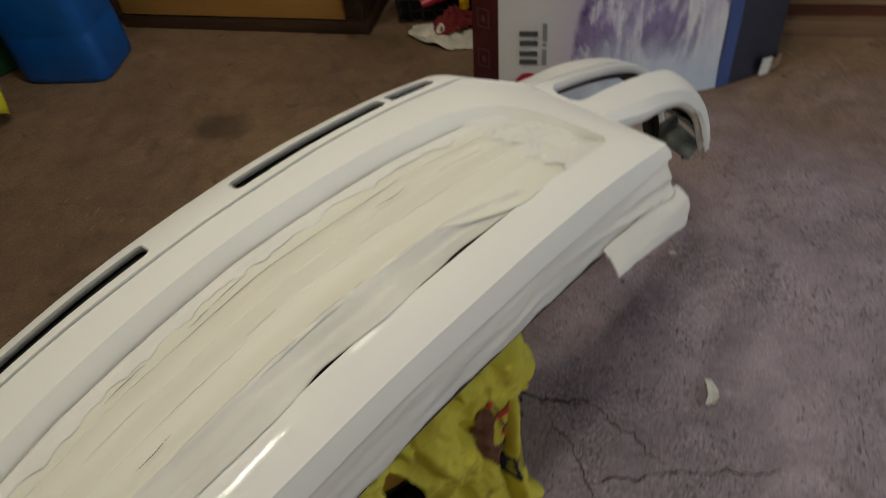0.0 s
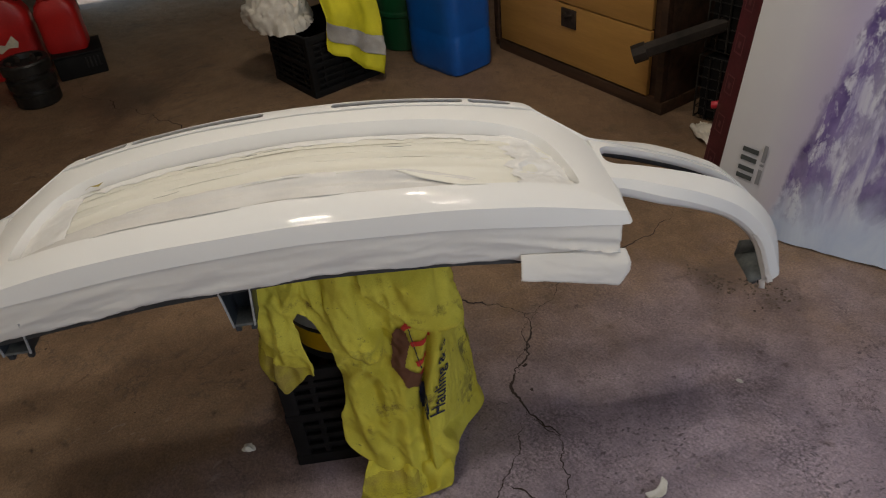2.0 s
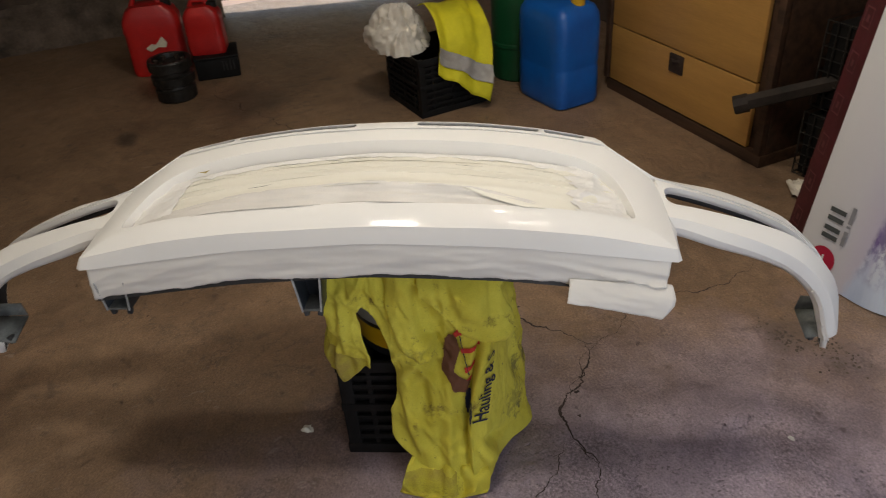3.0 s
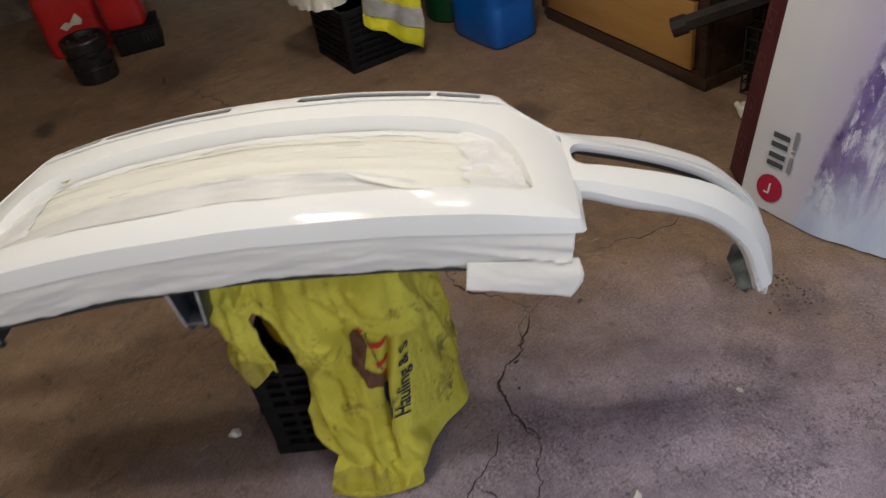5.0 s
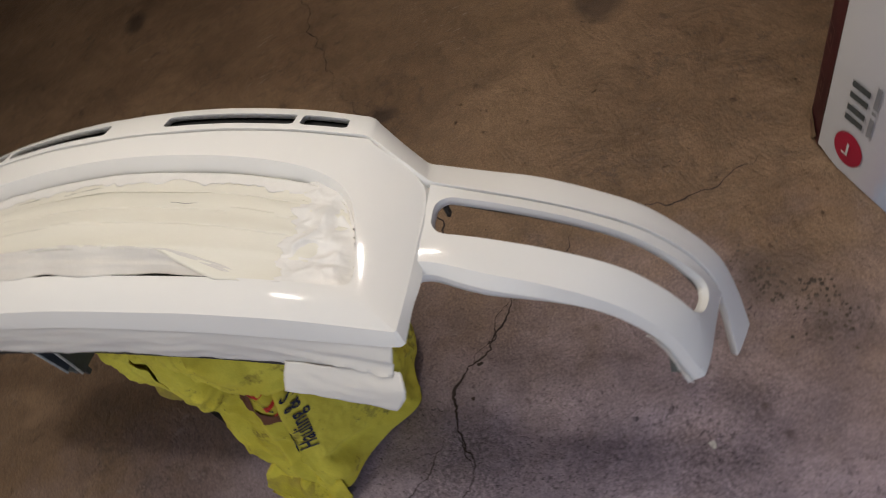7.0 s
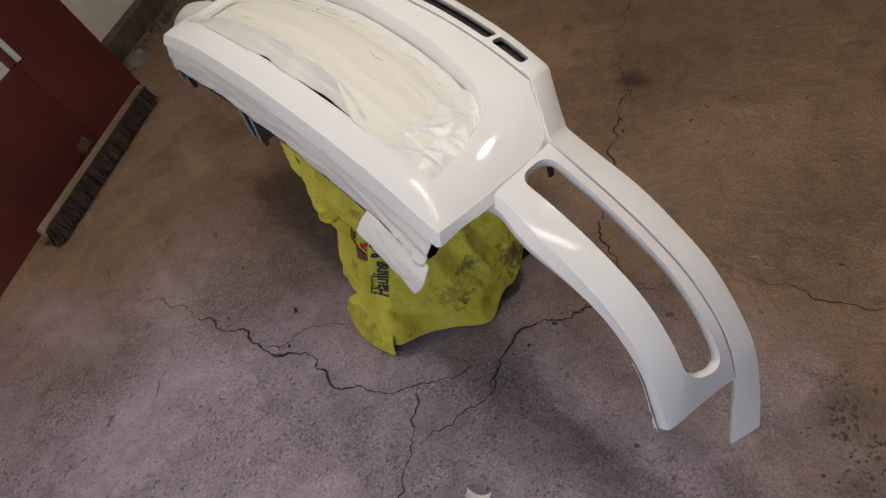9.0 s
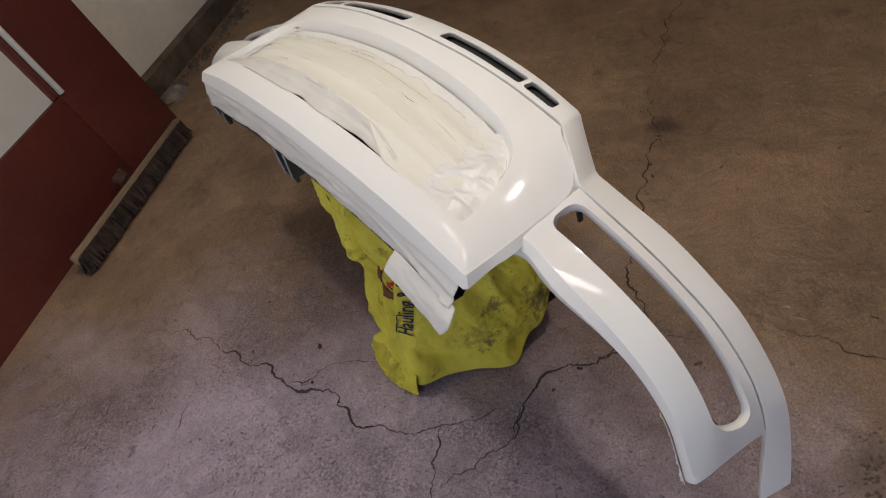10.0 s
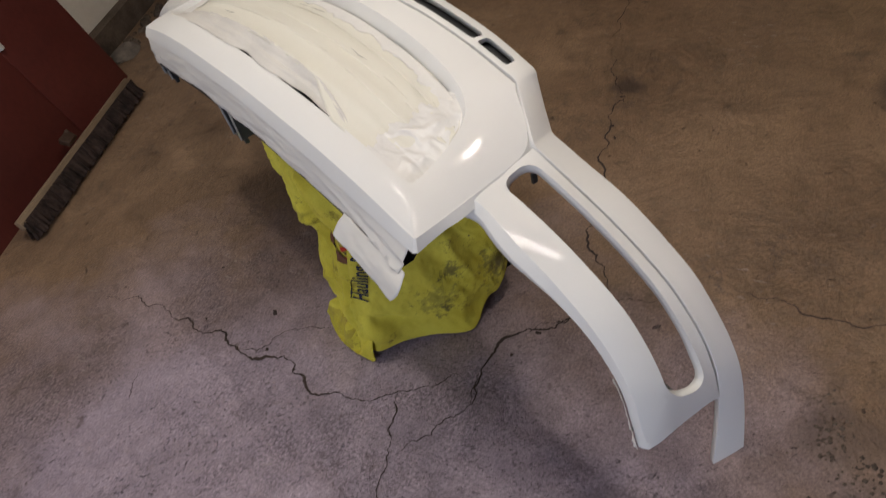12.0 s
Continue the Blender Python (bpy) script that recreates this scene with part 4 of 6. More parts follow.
# ---------------------------------------------------------------- crates
def milk_crate(m, label, w=0.34, h=0.28, group="black plastic crates"):
    """A slatted black crate: rims, corner posts, slats, floor grid."""
    root = thing("plastic_crate", label, "crate", m, group=group)
    t = 0.012
    for z in (0.0, 0.48 * h, h - 0.03):
        hh = 0.022 if 0 < z < h - 0.03 else 0.03
        for k in (-1, 1):
            part("rim", block(w, t, hh, (0, k * (w / 2 - t / 2), z), 0.003), crate_black, root)
            part("rim", block(t, w - 2 * t - 0.002, hh, (k * (w / 2 - t / 2), 0, z), 0.003), crate_black, root)
    for a in (-1, 1):
        for b in (-1, 1):
            part("corner_post", block(0.032, 0.032, h - 0.004, (a * (w / 2 - 0.0175), b * (w / 2 - 0.0175), 0.002), 0.006), crate_black, root)
    for z in (0.165 * h, 0.27 * h, 0.38 * h, 0.615 * h, 0.715 * h, 0.815 * h):
        for k in (-1, 1):
            part("slat", block(w - 0.05, 0.008, 0.012, (0, k * (w / 2 - 0.007), z), 0.002), crate_black, root)
            part("slat", block(0.008, w - 0.05, 0.012, (k * (w / 2 - 0.007), 0, z), 0.002), crate_black, root)
    for x in np.linspace(-w / 2 + 0.07, w / 2 - 0.07, 3):
        for k in (-1, 1):
            part("upright_slat", block(0.012, 0.01, h - 0.05, (x, k * (w / 2 - 0.009), 0.025), 0.002), crate_black, root)
            part("upright_slat", block(0.01, 0.012, h - 0.05, (k * (w / 2 - 0.009), x, 0.025), 0.002), crate_black, root)
    for k in (-1, 1):
        part("wall_panel", block(w - 0.04, 0.003, h - 0.03, (0, k * (w / 2 - 0.0165), 0.012), 0), crate_black, root)
        part("wall_panel", block(0.003, w - 0.05, h - 0.03, (k * (w / 2 - 0.0165), 0, 0.012), 0), crate_black, root)
    for x in np.linspace(-w / 2 + 0.03, w / 2 - 0.03, 8):
        part("floor_bar", block(0.014, w - 0.03, 0.008, (x, 0, 0.004), 0.0), crate_black, root)
    return root


milk_crate(pose(-2.29, 1.48, 0, 0, 0, 4), "black slatted plastic crate holding a vest and a bag", h=0.262)


def bag_mesh():
    """A slack, half-filled bag: a soft lump with a few creases."""
    verts, faces, n, k = [], [], 96, 44
    for j in range(k):
        a = math.pi / 2 * j / (k - 1)
        for i in range(n):
            t = 2 * math.pi * i / n
            x, y, z = math.cos(a) * math.cos(t), math.cos(a) * math.sin(t), math.sin(a)
            r = 1 + 0.26 * fractal(x, y, z + 4, 1.2, 2) - 0.26 * abs(fractal(x, y, z, 2.4, 3)) - 0.10 * abs(fractal(x, y, z + 7, 6.0, 2))
            verts.append((0.16 * r * x, 0.145 * r * y, 0.25 * r * z * (0.8 + 0.3 * x)))
    for j in range(k - 1):
        for i in range(n):
            q = (i + 1) % n
            faces.append((j * n + i, j * n + q, (j + 1) * n + q, (j + 1) * n + i))
    return mesh_of("bag", verts, faces, 60)


bag = part("plastic_bag", bag_mesh(), bag_white, m=pose(-2.36, 1.335, 0.263, 0, 0, 20))
tagged(bag, "crumpled white plastic bag on the black crate", "bag")


def vest():
    """A folded work vest hung over the crate's corner."""
    root = thing("work_vest", "yellow work vest with grey reflective band over the crate", "vest", pose(-2.12, 1.56, 0.262, 0, 0, 0))
    along = spline([(-0.24, 0.02, 0.16), (-0.13, 0.0, 0.175), (-0.02, -0.01, 0.12), (0.035, -0.02, 0.03), (0.05, -0.03, -0.06), (0.06, -0.045, -0.145)])

    def strip(s0, s1, lift, name, material, label=""):
        verts, faces, n, k = [], [], 22, 22
        for i in range(n):
            p = along(s0 + (s1 - s0) * i / (n - 1))
            for j in range(k):
                v = j / (k - 1) - 0.5
                s = s0 + (s1 - s0) * i / (n - 1)
                w = 0.28 - 0.06 * s
                f = 0.02 * fractal(s, v, 4.0, 4.0) + 0.012 * math.sin(v * 11 + s * 3)
                verts.append((p[0] + f + lift + 0.03 * v * s, p[1] + v * w, p[2] + f * 0.6 + lift - v * 0.17 * s))
        for i in range(n - 1):
            for j in range(k - 1):
                q = i * k + j
                faces.append((q, q + k, q + k + 1, q + 1))
        ob = part(name, mesh_of(name, verts, faces, 60), material, root, label)
        th = ob.modifiers.new("thick", "SOLIDIFY")
        th.thickness = 0.003
        return ob
    strip(0.0, 1.0, 0.0, "cloth", vest_yellow)
    strip(0.70, 0.86, 0.005, "reflective_band", vest_band, "grey reflective band")


vest()


# ---------------------------------------------------------------- fuel cans and the ringed casting
def fuel_can(m, w, d, h, label):
    root = thing("fuel_can", label, "fuel can", m, group="red fuel cans")
    verts, faces, n = [], [], 44
    rings = ((0, 0.93), (0.01, 0.99), (0.03, 1.0), (0.30 * h, 1.0), (0.32 * h, 0.985), (0.62 * h, 0.985), (0.64 * h, 1.0), (0.80 * h, 0.97), (0.92 * h, 0.82), (h, 0.55))
    for z, k in rings:
        for i in range(n):
            a = 2 * math.pi * i / n
            c, s = math.cos(a), math.sin(a)
            p = 1 / (abs(c) ** 6 + abs(s) ** 6) ** (1 / 6)
            verts.append((w / 2 * k * p * c, d / 2 * (0.6 + 0.4 * k) * p * s, z))
    for j in range(len(rings) - 1):
        for i in range(n):
            q = (i + 1) % n
            faces.append((j * n + i, j * n + q, (j + 1) * n + q, (j + 1) * n + i))
    faces += [tuple(range(n - 1, -1, -1)), tuple((len(rings) - 1) * n + i for i in range(n))]
    part("body", mesh_of("can", verts, faces, 40), can_red, root)
    part("handle", tube([(-0.28 * w, 0, h * 0.97), (-0.2 * w, 0, h * 1.1), (0.12 * w, 0, h * 1.1), (0.2 * w, 0, h * 0.98)], 0.014), can_red, root)
    part("cap", lathe([(0.026, h * 0.93), (0.028, h * 0.94), (0.028, h * 1.04), (0.02, h * 1.06)], 20, (0.3 * w, 0, 0)), iron_black, root, "black screw cap")
    return root


can = fuel_can(pose(-3.52, 0.40, 0, 0, 0, 78), 0.30, 0.17, 0.36, "red plastic fuel can with a torn white label")
v = [(-0.055, -0.0885, 0.15), (-0.02, -0.0885, 0.172), (0.0, -0.0885, 0.165), (0.04, -0.0885, 0.205), (0.06, -0.0885, 0.17), (0.05, -0.0885, 0.145), (0.01, -0.0885, 0.15), (-0.03, -0.0885, 0.13)]
part("label", mesh_of("label", v, [tuple(range(8))], 0), label_white, can, "torn white label")
tray = thing("black_tray", "low black plastic box under the smaller red can", "box", pose(-3.29, 0.655, 0, 0, 0, 80))
part("body", block(0.22, 0.21, 0.105, (0, 0, 0), 0.008), crate_black, tray)
part("lip", block(0.23, 0.22, 0.012, (0, 0, 0.106), 0.004), crate_black, tray)
for i in range(4):
    part("vent_slot", block(0.008, 0.004, 0.05, (0.03 + 0.018 * i, -0.106, 0.04), 0), iron_black, tray)
fuel_can(pose(-3.31, 0.635, 0.1185, 0, 0, 72), 0.19, 0.15, 0.24, "smaller dark red plastic fuel can on a black box")
cast = thing("ringed_casting", "oily black ringed metal casting on the floor", "casting", pose(-3.045, 0.40, 0))
part("body", lathe([(0.088, 0), (0.096, 0.008), (0.098, 0.06), (0.09, 0.066), (0.088, 0.08), (0.102, 0.086), (0.104, 0.125), (0.09, 0.132), (0.09, 0.148), (0.104, 0.154), (0.105, 0.195), (0.10, 0.203), (0.085, 0.203), (0.08, 0.18), (0.05, 0.178)], 40), iron_black, cast)
for i in range(6):
    a = i * math.pi / 3 + 0.3
    part("bolt", lathe([(0.012, 0.176), (0.012, 0.196), (0.008, 0.2)], 6, (0.064 * math.cos(a), 0.064 * math.sin(a), 0)), rusty, cast)

# ---------------------------------------------------------------- the stand: crate, bucket, shirt
STAND = pose(-0.3145, 0.4622, 0, 0, 0, 60.8)
milk_crate(STAND @ pose(0.045, 0.255, 0), "black slatted plastic crate under the shirt and bucket")
bucket = thing("bucket", "black bucket with yellow and grey bands on the crate", "bucket", STAND @ pose(0.045, 0.225, 0.281))
part("body", lathe([(0.130, 0), (0.134, 0.004), (0.137, 0.026)], 40), bucket_black, bucket)
part("yellow_band", lathe([(0.1375, 0.027), (0.1415, 0.078)], 40), bucket_yellow, bucket, "yellow band")
part("black_band", lathe([(0.1415, 0.079), (0.1422, 0.089)], 40), bucket_black, bucket)
part("grey_band", lathe([(0.1422, 0.090), (0.152, 0.235)], 40), bucket_grey, bucket, "pale grey band")
part("rim", lathe([(0.154, 0.236), (0.158, 0.238), (0.158, 0.262), (0.15, 0.266)], 40), bucket_black, bucket)


ARMHOLE = [(-0.030, 0.330), (-0.040, 0.379), (-0.043, 0.432), (-0.046, 0.452), (-0.034, 0.466), (-0.015, 0.440), (-0.002, 0.405), (0.010, 0.371),
           (0.014, 0.323), (0.017, 0.292), (0.014, 0.229), (0.000, 0.204), (-0.004, 0.150), (-0.008, 0.06), (-0.30, 0.05), (-0.30, 0.22), (-0.055, 0.22)]
TUCK = [(0.199, 0.400), (0.188, 0.349), (0.177, 0.307), (0.168, 0.265), (0.160, 0.209), (0.158, 0.150), (0.162, 0.05)]
FLAP = [(0.070, 0.60), (0.087, 0.506), (0.111, 0.483), (0.135, 0.456), (0.154, 0.434), (0.179, 0.413), (0.203, 0.398), (0.222, 0.390), (0.233, 0.388), (0.246, 0.400), (0.236, 0.423), (0.226, 0.457), (0.219, 0.501), (0.215, 0.60)]
ROLL = [(0.040, 0.56), (0.044, 0.480), (0.051, 0.420), (0.060, 0.388), (0.080, 0.374)]


def within(x, y, outline):
    odd = False
    for (ax, ay), (bx, by) in zip(outline, outline[1:] + outline[:1]):
        if (ay > y) != (by > y) and x < (bx - ax) * (y - ay) / (by - ay) + ax:
            odd = not odd
    return odd


def off_line(x, y, line):
    """Signed distance from a line of points (left of its run is positive), and how far along it."""
    best = (9.0, 0.0, 0.0)
    for k, ((ax, ay), (bx, by)) in enumerate(zip(line, line[1:])):
        dx, dy = bx - ax, by - ay
        f = min(1.0, max(0.0, ((x - ax) * dx + (y - ay) * dy) / (dx * dx + dy * dy)))
        px, py = x - ax - dx * f, y - ay - dy * f
        d = math.hypot(px, py)
        if d < best[0]:
            best = (d, math.copysign(1.0, dx * py - dy * px), (k + f) / (len(line) - 1))
    return best


def soft(v):
    v = min(1.0, max(0.0, v))
    return v * v * (3 - 2 * v)


# ridges pressed into the front: two ends (side, height), height of the ridge, half width
CREASES = ((0.100, 0.490, 0.150, 0.437, 0.007, 0.010), (0.030, 0.360, -0.004, 0.300, 0.006, 0.010), (0.075, 0.350, 0.030, 0.290, 0.008, 0.011),
           (0.100, 0.360, 0.060, 0.270, 0.006, 0.012), (0.110, 0.372, 0.128, 0.345, -0.007, 0.007), (0.030, 0.260, 0.050, 0.110, 0.007, 0.016),
           (0.090, 0.290, 0.085, 0.090, 0.009, 0.016), (0.130, 0.230, 0.128, 0.060, 0.006, 0.012), (0.060, 0.180, 0.130, 0.070, 0.006, 0.010),
           (0.185, 0.120, 0.215, 0.050, 0.010, 0.012), (0.200, 0.130, 0.235, 0.075, -0.008, 0.010), (-0.005, 0.530, 0.010, 0.440, 0.007, 0.010),
           (-0.100, 0.540, -0.105, 0.380, 0.009, 0.014), (-0.070, 0.500, -0.085, 0.330, 0.006, 0.010), (-0.020, 0.545, -0.060, 0.480, 0.006, 0.008),
           (0.150, 0.540, 0.190, 0.450, 0.006, 0.014), (0.120, 0.560, 0.140, 0.470, 0.005, 0.010), (0.205, 0.540, 0.200, 0.440, -0.005, 0.008))


def drape():
    """The shirt: columns of (top, middle, hem) round the stand, with its folds, tuck and overhanging flap laid on."""
    cols = [
        ((-0.05, 0.33, 0.552), (-0.09, 0.345, 0.48), (-0.10, 0.35, 0.42)), ((-0.102, 0.22, 0.555), (-0.134, 0.21, 0.42), (-0.148, 0.20, 0.33)),
        ((-0.104, 0.12, 0.557), (-0.126, 0.11, 0.41), (-0.136, 0.105, 0.285)), ((-0.092, 0.07, 0.558), (-0.112, 0.072, 0.40), (-0.114, 0.080, 0.262)),
        ((-0.085, 0.055, 0.558), (-0.105, 0.056, 0.40), (-0.100, 0.064, 0.246)), ((-0.068, 0.05, 0.558), (-0.075, 0.045, 0.42), (-0.068, 0.055, 0.275)),
        ((-0.050, 0.048, 0.558), (-0.045, 0.042, 0.44), (-0.042, 0.050, 0.30)), ((-0.030, 0.045, 0.558), (-0.024, 0.047, 0.44), (-0.024, 0.040, 0.22)),
        ((-0.012, 0.042, 0.558), (-0.002, 0.042, 0.36), (-0.007, 0.024, 0.13)), ((0.03, 0.036, 0.560), (0.032, 0.034, 0.32), (0.036, 0.004, 0.080)),
        ((0.075, 0.034, 0.560), (0.080, 0.034, 0.31), (0.086, -0.008, 0.055)), ((0.12, 0.034, 0.560), (0.120, 0.034, 0.30), (0.126, -0.014, 0.040)),
        ((0.155, 0.036, 0.560), (0.152, 0.030, 0.28), (0.157, -0.016, 0.030)), ((0.182, 0.042, 0.560), (0.179, 0.024, 0.27), (0.182, -0.014, 0.030)),
        ((0.205, 0.058, 0.559), (0.202, 0.030, 0.27), (0.206, -0.002, 0.028)), ((0.222, 0.082, 0.558), (0.222, 0.064, 0.26), (0.222, 0.056, 0.024)),
        ((0.230, 0.12, 0.557), (0.241, 0.112, 0.25), (0.250, 0.117, 0.013)), ((0.232, 0.17, 0.556), (0.254, 0.168, 0.21), (0.300, 0.190, 0.006)),
        ((0.228, 0.23, 0.555), (0.258, 0.235, 0.27), (0.287, 0.258, 0.045)), ((0.215, 0.30, 0.553), (0.262, 0.300, 0.27), (0.283, 0.292, 0.048)),
        ((0.195, 0.34, 0.552), (0.258, 0.340, 0.30), (0.277, 0.335, 0.095)), ((0.16, 0.37, 0.552), (0.215, 0.385, 0.35), (0.240, 0.390, 0.18)),
        ((0.06, 0.38, 0.552), (0.06, 0.40, 0.38), (0.06, 0.425, 0.24)),
    ]
    top, knee, hem = (spline([c[k] for c in cols]) for k in range(3))
    n, k = 330, 150
    centre = Vector((0.05, 0.20, 0.556))
    base = np.zeros((n, k, 3))
    for i in range(n):
        q = i / (n - 1)
        a, m, b = top(q), knee(q), hem(q)
        for j in range(k):
            t = j / (k - 1)
            if t < 0.08:
                p = centre.lerp(Vector(a), 0.55 + 0.45 * t / 0.08)
                base[i, j] = (p.x, p.y, a[2] + 0.004)
                continue
            f = (t - 0.08) / 0.92
            # a smooth line through the three heights
            w0, w1, w2 = 2 * (f - 0.5) * (f - 1), 4 * f * (1 - f), 2 * f * (f - 0.5)
            smooth = a * w0 + m * w1 + b * w2
            straight = a + (m - a) * 2 * f if f < 0.5 else m + (b - m) * (2 * f - 1)
            base[i, j] = smooth * 0.75 + straight * 0.25 + (0, 0, 0.004 * (1 - f))
    along, down = np.gradient(base, axis=0), np.gradient(base, axis=1)
    nrm = np.cross(down, along)
    nrm /= np.linalg.norm(nrm, axis=2, keepdims=True) + 1e-9
    out = base.copy()
    for i in range(n):
        q = i / (n - 1)
        front = soft((q - 0.13) / 0.05) * soft((0.74 - q) / 0.05)
        for j in range(k):
            t = j / (k - 1)
            x, y, z = base[i, j]
            shown = soft((t - 0.08) * 14)
            around = math.atan2(y - 0.20, x - 0.05) * 0.2
            u, w = around + 0.5 * z, z * 0.4 - around * 0.5
            calm = 1.0 - 0.75 * soft((q - 0.56) / 0.04) * soft((0.80 - q) / 0.06)
            d = calm * (0.036 * (0.17 - abs(fractal(u, w, 1.5, 8, 2))) + 0.009 * (0.25 - abs(fractal(u * 0.7 - w, w + u, 6.5, 24, 2)))) + 0.0025 * (0.3 - abs(fractal(x * 1.2, y, z * 0.6, 46, 3)))
            d += 0.007 * math.sin(q * 88 + 2.2 * math.sin(z * 9 + q * 13)) * soft((0.40 - z) * 6) * (1.3 if q < 0.58 else 0.15)
            hang = 0.0
            if front > 0:
                e = 0.0
                for x0, z0, x1, z1, tall, wide in CREASES:
                    gap, side, f = off_line(x, z, ((x0, z0), (x1, z1)))
                    if gap < wide * 2.2:
                        e += 1.7 * tall * math.exp(-(gap / (0.85 * wide)) ** 2) * (0.35 + 0.65 * math.sin(math.pi * min(1.0, max(0.0, 0.12 + 0.8 * f))))
                gap, side, f = off_line(x, z, ROLL)
                if gap < 0.028:
                    e += 0.040 * math.sqrt(max(0.0, 1 - (gap / 0.028) ** 2)) * (0.5 + 0.5 * f)
                gap, side, f = off_line(x, z, [(0.088, 0.372), (0.100, 0.376), (0.108, 0.386)])
                if gap < 0.012:
                    e -= 0.016 * (1 - gap / 0.012)
                if z < 0.41:
                    gap, side, f = off_line(x, z, TUCK)
                    if gap < 0.035:
                        e -= 0.020 * math.exp(-(gap / 0.0055) ** 2) * soft((0.405 - z) * 20)
                        e += 0.009 * math.exp(-((gap - 0.014) / 0.011) ** 2) * (1.0 if side > 0 else 0.55)
                if z > 0.36 and 0.05 < x < 0.26:
                    gap, side, f = off_line(x, z, FLAP[1:13])
                    if within(x, z, FLAP):
                        hang = 0.014 * math.exp(-(gap / 0.012) ** 2) * soft((0.46 - z) / 0.05)
                        e += 0.030 * soft(gap / 0.005) * soft((0.60 - z) / 0.10) + 0.012 * math.exp(-((x - 0.222) / 0.018) ** 2 - ((z - 0.412) / 0.026) ** 2)
                d += e * front
            d *= shown * (0.25 + 0.75 * soft((1 - t) * 9))
            out[i, j] = base[i, j] + nrm[i, j] * max(d, -0.022)
            out[i, j, 2] -= hang * shown
    # clear of the bucket, the crate and the floor
    ring = out[..., :2] - (0.045, 0.225)
    dist = np.linalg.norm(ring, axis=-1)
    for i, j in zip(*np.nonzero((dist < 0.160) & (out[..., 2] < 0.551) & (out[..., 2] > 0.27))):
        out[i, j, :2] = np.array((0.045, 0.225)) + ring[i, j] / dist[i, j] * 0.160
    low = (out[..., 2] < 0.29) & (out[..., 0] > -0.128) & (out[..., 0] < 0.218) & (out[..., 1] > 0.081) & (out[..., 1] < 0.25)
    right = low & (out[..., 0] > 0.15)
    out[..., 0] = np.where(right, 0.219, out[..., 0])
    out[..., 1] = np.where(low & ~right, 0.080, out[..., 1])
    out[..., 2] = np.maximum(out[..., 2], 0.004)
    x = out.reshape(-1, 3)
    faces = []
    for i in range(n - 1):
        for j in range(k - 1):
            c = i * k + j
            mid = (x[c] + x[c + 1] + x[c + k] + x[c + k + 1]) / 4
            if mid[1] < 0.13 and i > 0.24 * n and within(mid[0], mid[2], ARMHOLE):
                continue
            faces.append((c, c + 1, c + k + 1, c + k))
    me = mesh_of("drape", x, faces, 80)
    # even out the cut edge of the armhole
    bm = bmesh.new()
    bm.from_mesh(me)
    bmesh.ops.delete(bm, geom=[v for v in bm.verts if not v.link_faces], context="VERTS")
    for _ in range(8):
        moves = {}
        for v in bm.verts:
            if v.is_boundary and v.co.x < 0.05 and v.co.y < 0.14 and v.co.z > 0.05:
                near = [e.other_vert(v).co for e in v.link_edges if e.is_boundary]
                if len(near) == 2:
                    moves[v] = v.co * 0.4 + (near[0] + near[1]) * 0.3
        for v, co in moves.items():
            v.co = co
    bm.to_mesh(me)
    bm.free()
    # grimy cuff
    me.materials.append(hi_vis)
    me.materials.append(dirty_cuff)
    for f in me.polygons:
        c = f.center
        if c.x < -0.036 and c.z < 0.332 - 0.25 * (c.x + 0.1) + 0.010 * fractal(c.x, c.y, c.z, 14, 2):
            f.material_index = 1
    return me


def foot_roll():
    """The grimy lower hem, bunched and turned out flat on the floor."""
    n, k = 90, 44
    verts, faces = [], []
    left = spline([(0.036, 0.010, 0.078), (0.028, -0.012, 0.070), (0.018, -0.026, 0.040), (0.010, -0.024, 0.010), (0.006, -0.028, 0.004)])
    right = spline([(0.196, 0.026, 0.060), (0.200, -0.002, 0.066), (0.206, -0.012, 0.046), (0.204, -0.020, 0.016), (0.198, -0.027, 0.005)])
    for i in range(n):
        f = i / (n - 1)
        for j in range(k):
            t = j / (k - 1)
            p = left(t) * (1 - f) + right(t) * f
            p = p + np.array((0.0, -0.018 * math.sin(math.pi * f) * t, -0.016 * math.sin(math.pi * f) * (1 - t)))
            lift = 0.020 * (0.35 - abs(fractal(p[0] * 1.2, t * 0.06, 3.3, 16, 2))) + 0.008 * fractal(p[0], t * 0.05, 8.1, 30, 2)
            gap, side, g = off_line(f, t, ((0.60, 0.0), (0.68, 0.55), (0.74, 1.0)))
            lift += 0.016 * math.exp(-((gap - 0.10) / 0.06) ** 2) * (1.2 if side > 0 else 0.6) - 0.016 * math.exp(-(gap / 0.035) ** 2)
            lift *= soft((1 - t) * 5)
            verts.append((p[0], p[1] - 0.6 * lift, max(0.004, p[2] + 0.7 * lift)))
    for i in range(n - 1):
        for j in range(k - 1):
            c = i * k + j
            faces.append((c, c + 1, c + k + 1, c + k))
    me = mesh_of("foot", verts, faces, 80)
    me.materials.append(hi_vis)
    me.materials.append(dirty_cuff)
    for f in me.polygons:
        c = f.center
        if 0.02 < c.x < 0.135 + 0.01 * fractal(c.x, c.y, c.z, 20, 2) and 0.012 < c.z < 0.06:
            f.material_index = 1
    return me


